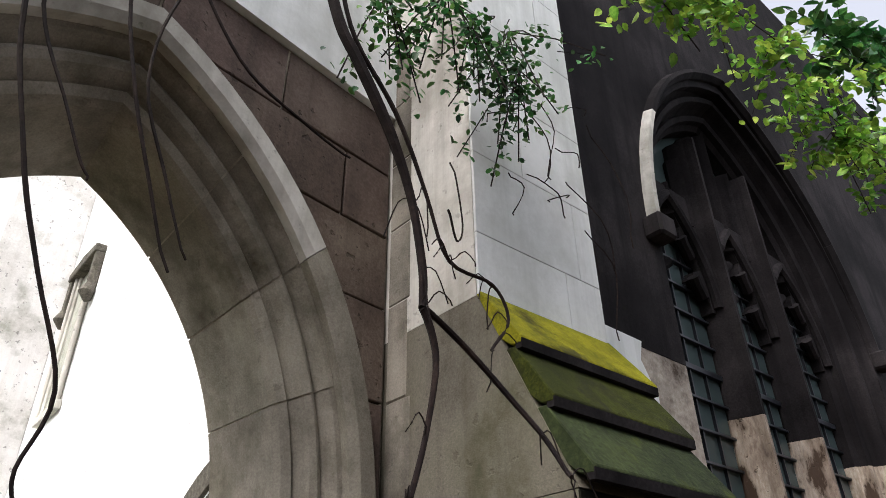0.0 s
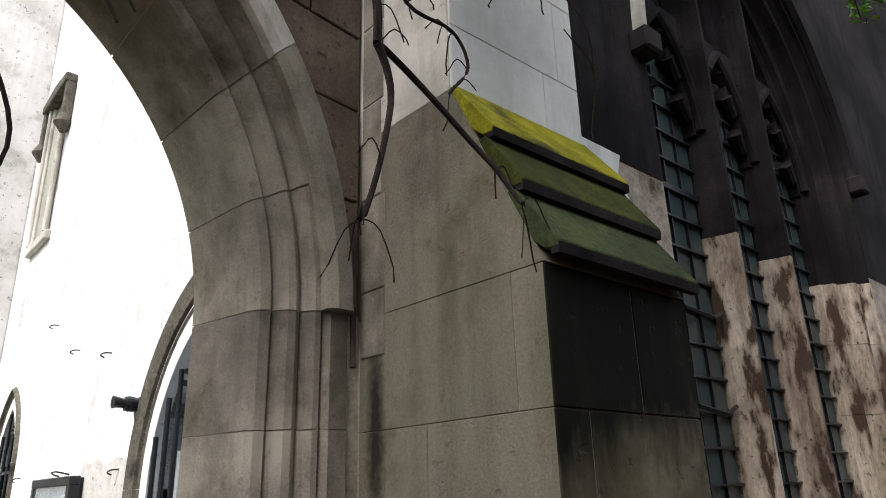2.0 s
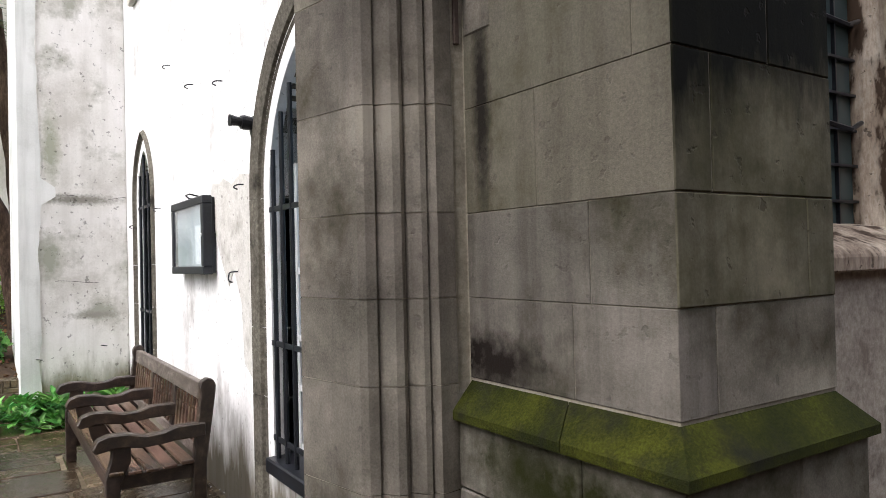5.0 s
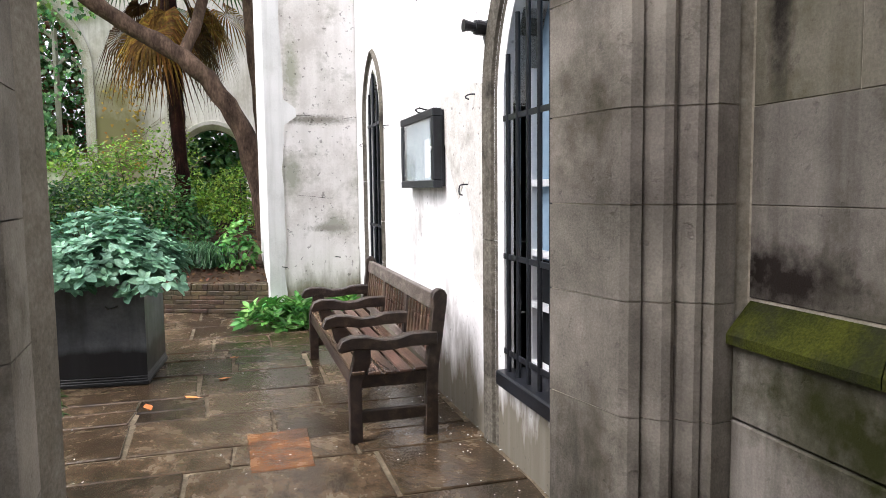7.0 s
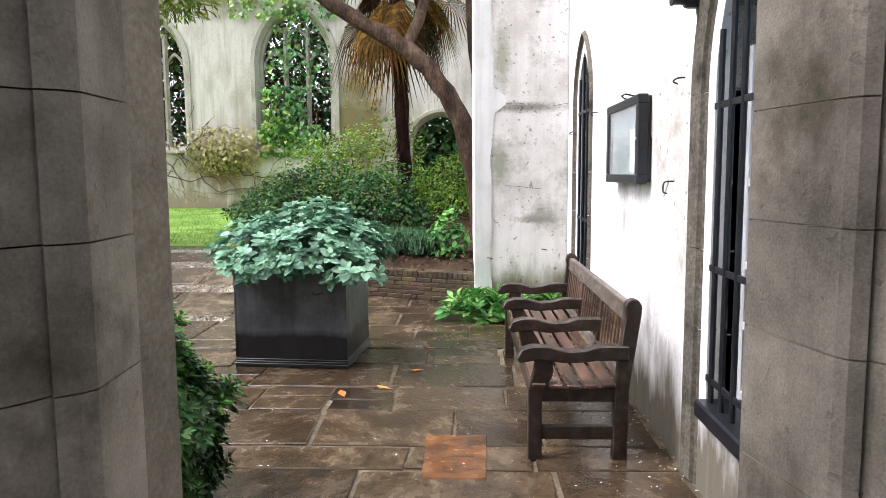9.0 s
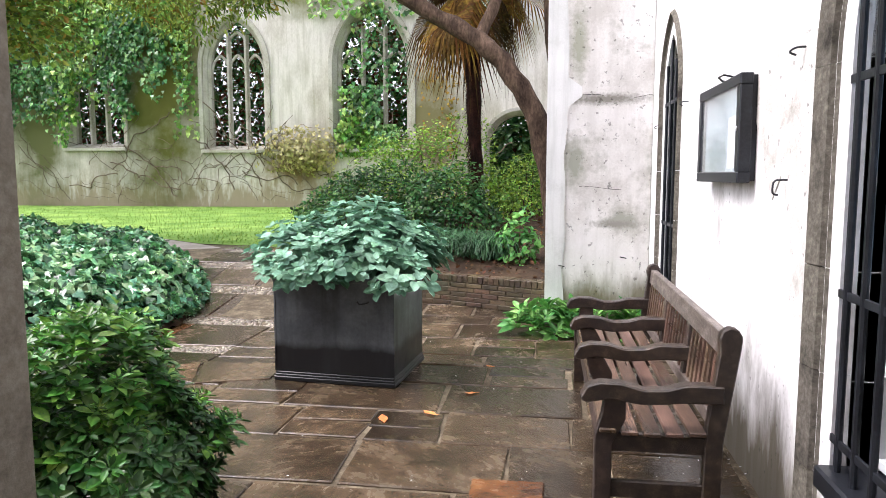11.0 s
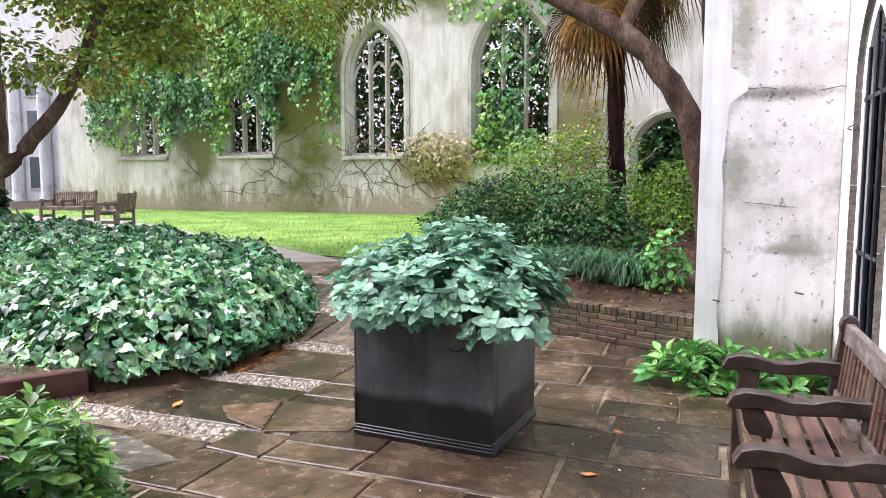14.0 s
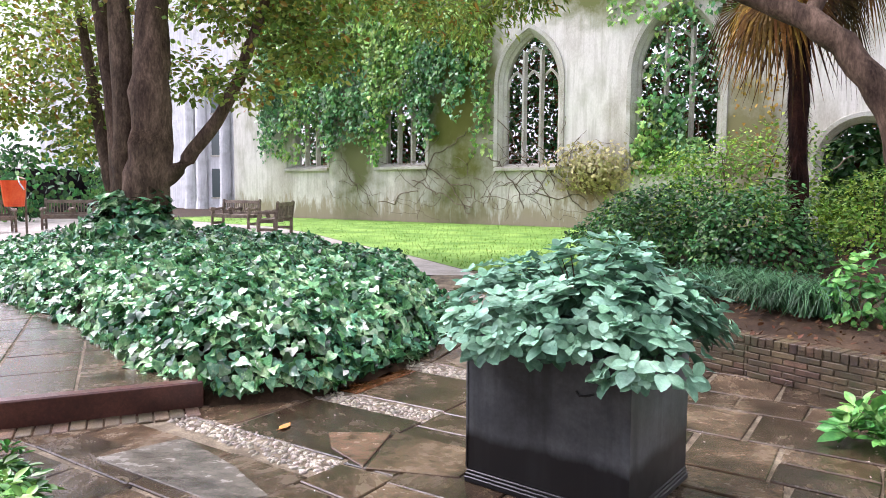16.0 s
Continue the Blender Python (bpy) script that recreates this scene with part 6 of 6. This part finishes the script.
leaves("turning_leaves", cl[pick] + 0.05, nl[pick] + (0, 0, 0.5), g.uniform(0.12, 0.2, pick.sum()), M_AUTUMN, lean, "long", spread=0.6, rng=g, label="yellow turning leaves")

# many-stemmed tree in the ivy
big = tree("multi_stem_tree", (-12.6, 6.2, 0.45), [
    ("trunk", [(0.1, 0, 0), (0.2, 0, 1.2), (0.35, 0, 2.6), (0.3, 0.1, 4.2), (0.5, 0.2, 7)], 0.42, 0.2),
    ("stem", [(-0.05, 0, 0), (-0.15, -0.1, 1.3), (-0.2, -0.1, 2.8), (-0.45, 0, 6.5)], 0.26, 0.13),
    ("stem", [(-0.25, 0.05, 0), (-0.45, 0, 1.4), (-0.62, 0, 3.0), (-1.1, 0, 6.0)], 0.22, 0.1),
    ("stem", [(-0.55, 0.1, 0.1), (-1.0, 0.2, 1.4), (-1.35, 0.2, 2.6), (-1.9, 0.3, 4.6)], 0.16, 0.07),
    ("stem", [(-0.5, 0.1, 0.2), (-0.75, 0.3, 1.6), (-0.95, 0.4, 3.4)], 0.1, 0.05),
    ("limb", [(0.25, 0, 1.1), (0.75, 0.3, 1.75), (1.25, 0.6, 2.6), (1.6, 0.8, 3.6), (2.0, 1.0, 5.0)], 0.14, 0.06)], "large many-stemmed garden tree with ivy round its foot")
big.scale = (1.18, 1.1, 1.0)
cl, nl = [], []
for cx, cy, cz, rad, cnt in ((1.7, 0.7, 3.0, 0.7, 170), (0.2, 0.9, 3.3, 0.8, 200), (-1.7, 0.3, 2.9, 0.9, 300), (-2.4, 0.6, 2.2, 0.8, 240), (1.6, 0.9, 4.6, 1.4, 900), (2.6, 1.6, 5.2, 1.6, 1000), (0.8, 1.2, 5.4, 1.7, 900), (-1.4, 0.4, 5.4, 1.8, 1000), (-2.8, 0.2, 4.2, 1.4, 900), (-3.2, -0.4, 3.0, 0.9, 420), (2.3, 1.4, 3.6, 0.8, 360), (-0.2, 0.2, 7.0, 2.4, 1300), (3.6, 2.6, 6.4, 2.0, 1000)):
    c_, n_ = blob(g, (cx, cy, cz), (rad, rad, rad * 0.75), int(cnt * 2.0), 0.15, -1)
    cl.append(c_), nl.append(n_)
cl, nl = np.vstack(cl), np.vstack(nl)
leaves("crown", cl, nl * 0.3 + (0, 0, 0.8), g.uniform(0.08, 0.15, len(cl)), M_OLIVE, big, "oval", tips=nl - (0, 0, 0.5), spread=0.6, rng=g)
pick = g.random(len(cl)) < 0.18
leaves("turning_leaves", cl[pick] + 0.06, nl[pick] + (0, 0, 0.5), g.uniform(0.07, 0.13, pick.sum()), M_AUTUMN, big, "oval", spread=0.6, rng=g, label="orange turning leaves")
c, n = blob(g, (0, -0.1, 0.35), (0.95, 0.7, 0.85), 1200, 0.6, -0.2)
leaves("ivy_skirt", c, n + (0, 0, 0.3), g.uniform(0.13, 0.2, len(c)), M_IVY, big, "ivy", spread=0.5, rng=g, label="ivy round the tree's foot")

# creeper on the far wall
creeper = thing("wall_creeper", "leafy green creeper hanging over the church wall", "creeper", kind="stuff")
cc = []
for k in range(150):
    x0 = g.uniform(-26.0, -14.4)
    ztop = g.uniform(7.5, 11)
    open_bay = min(abs(x0 + 23.0), abs(x0 + 18.0)) < 0.9
    zlow = min(2.6 + 4.4 * g.random() + (1.6 if open_bay else 0.0) + (1.4 if x0 > -16.4 else 0.0), ztop - 0.6)
    if -21.8 < x0 < -19.6 and k % 3:
        zlow += 1.5
    z_ = ztop
    while z_ > zlow:
        q = int(g.integers(9, 24))
        out = g.uniform(0.05, 0.45)
        cc.append(np.stack([x0 + g.normal(0, 0.17, q), FY - 0.06 - np.abs(g.normal(out, 0.1, q)), z_ + g.normal(0, 0.14, q)], 1))
        z_ -= g.uniform(0.18, 0.62)
        x0 += g.normal(0, 0.07)
for x0, x1, z0_, z1_, m_ in ((-8.7, -6.4, 2.3, 3.4, 700), (-8.5, -7.0, 3.2, 4.8, 380), (-8.3, -6.0, 4.6, 7.6, 200), (-9.6, -5.5, 7.2, 8.6, 700), (-14.9, -13.9, 3.0, 8.0, 420)):
    cc.append(np.stack([g.uniform(x0, x1, m_), FY - g.uniform(-0.3, 0.25, m_), g.uniform(z0_, z1_, m_)], 1))
cc = np.vstack(cc)
dn = np.tile((0.0, -1.0, 0.25), (len(cc), 1))
light = np.sin(cc[:, 0] * 1.3 + 0.7) + np.sin(cc[:, 2] * 0.9) + g.normal(0, 0.5, len(cc)) > -0.3
for pick_, mt in ((light, M_CREEPER), (~light, M_DEEPCREEPER)):
    leaves("creeper_leaves", cc[pick_], dn[pick_], g.uniform(0.11, 0.21, pick_.sum()), mt, creeper, "ivy", tips=np.tile((0, 0, -1.0), (pick_.sum(), 1)), spread=0.45, rng=g)
pale_bush = thing("yellow_creeper", "yellowing creeper mass below the window", "creeper", kind="stuff")
c, n = blob(g, (-9.9, FY - 0.35, 2.45), (1.7, 0.3, 0.95), 1100, 0.1, -1)
leaves("yellow_leaves", c, n + (0, -1, 0), g.uniform(0.07, 0.16, len(c)), material("yellow_green_leaf", [srgb("7d7646"), srgb("aaa366"), srgb("d2c99a")], 0.5, 9, 1, 0.0, vary=0.3, island=True, trans=0.2), pale_bush, "ivy", spread=0.5, rng=g)
for x0, x1 in ((-5.6, -4.2), (-4.6, -4.25)):
    c = np.stack([g.uniform(x0, x1, 60), np.full(60, FY - 0.1), g.uniform(2.2, 5.2, 60)], 1)
    leaves("red_leaves", c, np.tile((0, -1.0, 0.2), (60, 1)), g.uniform(0.07, 0.13, 60), M_AUTUMN, pale_bush, "ivy", spread=0.4, rng=g)
vines = thing("bare_vine", "bare brown creeper stems across the church wall", "creeper", kind="stuff")
for k in range(80):
    x0 = rg.uniform(-20, -4.5)
    pts = [(x0, FY - 0.14, rg.uniform(0.5, 2.2))]
    dirx = rg.choice((-1, 1))
    for q in range(5):
        pts.append((pts[-1][0] + dirx * rg.uniform(0.1, 0.8), FY - 0.06, pts[-1][2] + rg.uniform(-0.15, 0.75)))
    part("vine_stem", tube(wobble(pts, 0.12, 4, k), rg.choice((0.007, 0.01, 0.02)), 5), M_VINE, vines)

# trees behind the church wall, seen through its windows
behind = thing("far_trees", "dark trees behind the church wall", "trees", kind="stuff")
cl = np.stack([g.uniform(-27, 1, 36000), g.uniform(24, 27, 36000), 0.3 + 9.2 * g.random(36000) ** 0.8], 1)
leaves("far_leaves", cl[:22000], np.tile((0, -0.6, 0.6), (22000, 1)), g.uniform(0.15, 0.3, 22000), M_DEEP, behind, "oval", spread=0.7, rng=g)
leaves("far_leaves", cl[22000:], np.tile((0, -0.6, 0.6), (14000, 1)), g.uniform(0.13, 0.26, 14000), M_BROWNLEAF, behind, "oval", spread=0.7, rng=g)

cl = np.stack([g.uniform(-30, 2, 5200), g.uniform(27.5, 29, 5200), 0.3 + 9.4 * g.random(5200)], 1)
leaves("far_leaves", cl, np.tile((0, -0.8, 0.4), (5200, 1)), g.uniform(0.3, 0.55, 5200), M_DARKSHRUB, behind, "oval", spread=0.6, rng=g)
c, n = blob(g, (-2.0, 23.6, 1.6), (1.8, 0.9, 2.4), 1500, 0.2, -0.8)
leaves("far_leaves", c, n, g.uniform(0.2, 0.4, len(c)), M_DEEP, behind, "oval", spread=0.6, rng=g)
# far end of the garden
house = thing("pale_building", "pale stone building front with tall columns beyond the garden", "building")
part("wall", box(-62, -35, 30, 31, 0.0, 16), M_RENDER, house)
for x in (-42.0, -40.8, -38.4):
    part("column", tube([(x, 29.7, 0.3), (x, 29.7, 1.0), (x, 29.7, 9)], [0.45, 0.36, 0.33], 16), M_RENDER, house)
for x in (-39.6, -37.0):
    for z0_ in (1.2, 4.0, 6.8):
        w_ = part("window", box(x - 0.4, x + 0.4, 29.9, 29.99, z0_, z0_ + 1.9), M_LEADED, house)
        part("window_frame", box(x - 0.46, x + 0.46, 29.86, 29.9, z0_ - 0.1, z0_), M_TRACERY, w_)
gw = thing("wall_west", "dark stone garden wall closing the far side", "wall", kind="structure")
part("wall_face", box(-36, -35.2, -12, 22, 0, 2.6), M_SOOTSHADE, gw)
part("wall_run", box(-36, -6.0, -13, -12, 0, 9), M_BROWN, gw)
hedge = thing("evergreen_hedge", "dark evergreen bushes along the garden's end", "hedge", kind="stuff")
for cx, cy, s_ in ((-30.5, 17.5, 1.6), (-30, 14, 2.4), (-29.5, 10.5, 2.6), (-28.5, 7, 2.4), (-27, 3.5, 2.2)):
    c, n = blob(g, (cx, cy, 1.5), (s_, s_, s_ * 1.5), 1000, 0.4, -0.6)
    leaves("hedge_leaves", c, n, g.uniform(0.2, 0.35, len(c)), M_DEEP, hedge, "oval", spread=0.5, rng=g)
BL = "weathered brown garden bench beside the gravel path"
fb = garden_bench(1.6, 2, M_GREYWOOD, M_GREYWOOD, M_GREYWOOD, pose(-18.5, 14.5, 0.445, 0, 0, 96), BL, "benches by the lawn")
copy_thing(fb, pose(-15.2, 12.1, 0.445, 0, 0, 30))
copy_thing(fb, pose(-22.0, 11.2, 0.445, 0, 0, 140))
copy_thing(fb, pose(-22.6, 8.8, 0.445, 0, 0, 165))
copy_thing(fb, pose(-22.9, 13.4, 0.445, 0, 0, 120))
binn = thing("litter_bin", "bright orange plastic litter bin with a wire frame", "bin", pose(-21.2, 8.2, 0.445))
part("bucket", tube([(0, 0, 0.75), (0, 0, 1.0), (0, 0, 1.45)], [0.24, 0.27, 0.31], 14), M_ORANGE, binn)
part("post", tube([(0, 0.3, 0), (0, 0.3, 1.5)], 0.03, 8), M_GREYWOOD, binn)
part("wire_frame", tube([(0, 0.3, 1.5), (0.25, 0, 1.55), (0.5, -0.1, 1.4), (0.55, 0, 1.2)], 0.018, 6), M_WHITEPAINT, binn, "bent white wire handle")

turf = thing("grass_blades", "short green grass of the lawn", "grass", kind="stuff")
m_ = 16000
c = np.stack([-4.2 - 24 * g.random(m_) ** 1.3, 7.8 + 13.6 * g.random(m_) ** 1.4, np.full(m_, 0.475)], 1)
c = c[inside(c[:, 0], c[:, 1], LAWN)]
leaves("grass_leaves", c, np.tile((0, -1.0, 0.3), (len(c), 1)), g.uniform(0.035, 0.07, len(c)), M_GRASS, turf, "long", tips=np.tile((0, 0, 1.0), (len(c), 1)), spread=0.6, rng=g)

# ---- stems and leaves hanging before the arch ----
climber = thing("climbing_stem", "bare twisted climber stems hanging free before the arch", "creeper")
STEMS = [
    ([(-1.23, -3.772, 3.76), (-1.102, -3.743, 3.315), (-1.043, -3.743, 3.181), (-0.955, -3.743, 3.029), (-0.903, -3.743, 2.918), (-0.873, -3.743, 2.783), (-0.873, -3.743, 2.701)], 0.0135),
    ([(-0.873, -3.743, 2.701), (-0.85, -3.743, 2.648), (-0.844, -3.743, 2.59), (-0.868, -3.743, 2.479), (-0.903, -3.743, 2.374)], 0.0082),
    ([(-1.084, -3.731, 3.409), (-1.043, -3.737, 3.245), (-0.944, -3.737, 3.111), (-0.862, -3.737, 2.953), (-0.803, -3.737, 2.824), (-0.698, -3.743, 2.801), (-0.663, -3.743, 2.736), (-0.71, -3.743, 2.666)], 0.0053),
    ([(-0.873, -3.743, 2.701), (-0.768, -3.743, 2.643), (-0.698, -3.772, 2.567), (-0.663, -3.807, 2.502), (-0.657, -3.854, 2.426)], 0.0064),
    ([(-0.803, -3.737, 2.941), (-0.762, -3.714, 2.894), (-0.745, -3.714, 2.941), (-0.774, -3.714, 3.087)], 0.0029),
    ([(-1.6, -3.3, 3.7), (-1.57, -3.3, 3.36), (-1.48, -3.3, 3.02), (-1.39, -3.3, 2.78), (-1.31, -3.3, 2.58), (-1.33, -3.3, 2.45), (-1.32, -3.3, 2.4)], 0.006),
    ([(-1.56, -3.3, 3.6), (-1.54, -3.3, 3.38), (-1.45, -3.3, 3.17), (-1.39, -3.3, 3.04), (-1.36, -3.3, 3.0)], 0.005),
    ([(-1.4, -3.3, 3.8), (-1.38, -3.3, 3.51), (-1.3, -3.3, 3.18), (-1.17, -3.3, 2.86)], 0.006),
    ([(-1.22, -3.3, 3.8), (-1.28, -3.3, 3.6), (-1.3, -3.3, 3.3), (-1.21, -3.3, 3.06), (-1.14, -3.3, 2.9)], 0.005),
    ([(-1.25, -3.2, 3.9), (-1.19, -3.2, 3.76), (-1.04, -3.2, 3.58), (-0.86, -3.2, 3.5), (-0.7, -3.2, 3.46)], 0.006)]
for pts, rad in STEMS:
    w_ = wobble(pts, 0.012, 5, pts[0][0])
    part("stem", tube(w_, [rad * (1 - 0.45 * i / len(w_)) for i in range(len(w_))], 7, 0.25), M_TWIG, climber)
rs = random.Random(21)
for k in range(30):
    a = Vector(rs.choice([p for pts, _ in STEMS[:4] for p in pts[3:]]))
    b_ = a + Vector((rs.uniform(-0.06, 0.07), rs.uniform(-0.03, 0.03), rs.uniform(-0.11, 0.03)))
    part("twig", tube(wobble([a, (a + b_) / 2 + Vector((0, 0, 0.03)), b_], 0.012, 3, k), 0.0014, 4), M_TWIG, climber)
for k in range(40):
    x = rs.uniform(0.0, 1.6)
    a = Vector((x, -3.05 if x < 0.8 else -2.5, rs.uniform(3.6, 5.4)))
    b_ = a + Vector((rs.uniform(-0.3, 0.3), 0, rs.uniform(-0.7, 0.1)))
    part("twig", tube(wobble([a, (a + b_) / 2 + Vector((0.06, -0.02, 0.05)), b_], 0.05, 4, k), 0.003, 4), M_TWIG, climber)


def spray(points, count, size, mt, label, droop, spread_=0.16):
    """Leafy shoots: thin twigs with leaves set along them."""
    s = thing("leaf_spray", label, "branch", group="")
    cl_, tl_ = [], []
    for a in points:
        a = Vector(a)
        for q in range(count):
            b2 = a + Vector((rs.gauss(0, spread_ * 1.6), rs.gauss(0, spread_), -rs.uniform(0.2, 1.0) * droop))
            part("twig", tube([a, (a + b2) / 2 + Vector((0, 0, 0.03)), b2], 0.003, 4), M_TWIG, s)
            for w_ in range(32):
                t = rs.uniform(0.15, 1)
                cl_.append(a.lerp(b2, t) + Vector((rs.gauss(0, 0.035), rs.gauss(0, 0.035), rs.gauss(0, 0.035))))
                tl_.append((rs.gauss(0, 1), rs.gauss(0, 1), -0.7))
    leaves("foliage", [tuple(p) for p in cl_], np.tile((0, -0.5, 0.8), (len(cl_), 1)), g.uniform(size * 0.7, size * 1.2, len(cl_)), mt, s, "oval", tips=tl_, spread=0.6, rng=g)
    return s


spray([(-0.6, -3.2, 4.3), (-0.35, -3.25, 4.45), (-0.15, -3.2, 4.5), (0.05, -3.2, 4.55), (0.1, -3.2, 4.35)], 8, 0.034, M_DEEP, "spray of small dark green leaves hanging from above", 0.55, 0.1)
spray([(0.35, -3.7, 4.65), (0.75, -3.7, 4.95), (1.05, -3.7, 5.1)], 6, 0.06, M_SHRUB, "bright green leafy shoots overhanging the wall", 0.3, 0.16)
spray([(1.9, -3.7, 5.35), (2.3, -3.7, 5.1), (2.6, -3.7, 5.5), (2.3, -3.7, 4.9), (2.9, -3.7, 5.2)], 6, 0.065, M_SHRUB, "bright green leafy shoots overhanging the window", 0.55, 0.22)
spray([(3.2, -3.7, 6.4), (3.9, -3.7, 6.9), (4.8, -3.7, 7.6)], 6, 0.12, M_DEEP, "dark leafy branch end against the sky", 0.6, 0.35)
# unseen tree canopy and closing walls, added to cut sky light in the outer court
court = thing("wall_south", "unseen plain stone wall added to cut light in the outer court", "wall", kind="structure")
part("wall_face", box(-9, 16, -11, -10.4, 0, 6), M_BROWN, court)
part("west_face", box(-9, -8.4, -10.4, -3.4, 0, 5), M_BROWN, court)
over = tree("overhanging_tree", (-5.5, -8.5, 0), [("trunk", [(0, 0, 0), (0.2, 0.1, 2.5), (0.6, 0.3, 5), (1.4, 0.8, 8)], 0.3, 0.14), ("limb", [(0.6, 0.3, 5), (2.5, 1.2, 6.6), (5, 2.4, 7.4)], 0.14, 0.05), ("limb", [(0.6, 0.3, 5.0), (1.8, 2.4, 6.5), (3, 4, 7.2)], 0.12, 0.04)], "unseen tree added to shade the outer court")
cl = np.stack([g.uniform(-5, 6.5, 380), g.uniform(-3, 3.0, 380), g.uniform(7.5, 9.8, 380)], 1)
leaves("crown", cl, np.tile((0, 0, 1.0), (380, 1)), g.uniform(0.3, 0.5, 380), M_DEEP, over, "oval", spread=0.5, rng=g)

# ---- fallen leaves and small litter on the paving ----
FALLEN = [(-2.15, 1.2, 20, 0.14), (-1.86, 1.36, 60, 0.12), (-1.63, 1.84, 110, 0.1), (-4.75, 2.05, 10, 0.14), (-1.55, 2.6, 80, 0.07), (-0.9, 5.5, 15, 0.16), (-6.4, 2.4, 40, 0.12), (-7.1, 2.3, 70, 0.12)]
for x, y_, a, s_ in FALLEN:
    z_ = 0.006 if y_ < 4.5 and x > -5.5 else (0.45 if x > -1 else 0.2)
    bm = bmesh.new()
    vs = [(0, -0.5, 0.0), (0.2, -0.15, 0.05), (0.22, 0.2, 0.03), (0, 0.5, 0.08), (-0.22, 0.2, 0.03), (-0.2, -0.15, 0.05), (0, 0, 0.0), (0.02, -0.75, 0.06)]
    vv = [bm.verts.new((p[0] * s_, p[1] * s_, p[2] * s_)) for p in vs]
    for i in range(6):
        bm.faces.new((vv[i], vv[(i + 1) % 6], vv[6]))
    bm.faces.new((vv[0], vv[7], vv[6]))
    lf = part("fallen_leaf", bm, M_FALLEN)
    lf.matrix_world = pose(x, y_, z_, 0, 0, a)
    tagged(lf, "curled orange fallen leaf on the wet paving", "leaf", "fallen leaves")
specks = thing("petal_litter", "tiny pale petals and crumbs scattered on the paving", "litter", kind="stuff")
pts = np.stack([g.uniform(-5, 0, 260), g.uniform(-1.5, 4.5, 260), np.full(260, 0.009)], 1)
pts[:120, 0], pts[:120, 1] = -0.5 * g.random(120) ** 1.5, g.uniform(-1.6, 2, 120)
leaves("specks", pts, np.tile((0, 0, 1.0), (260, 1)), g.uniform(0.007, 0.018, 260), M_PAPER, specks, "oval", spread=0.15, rng=g)
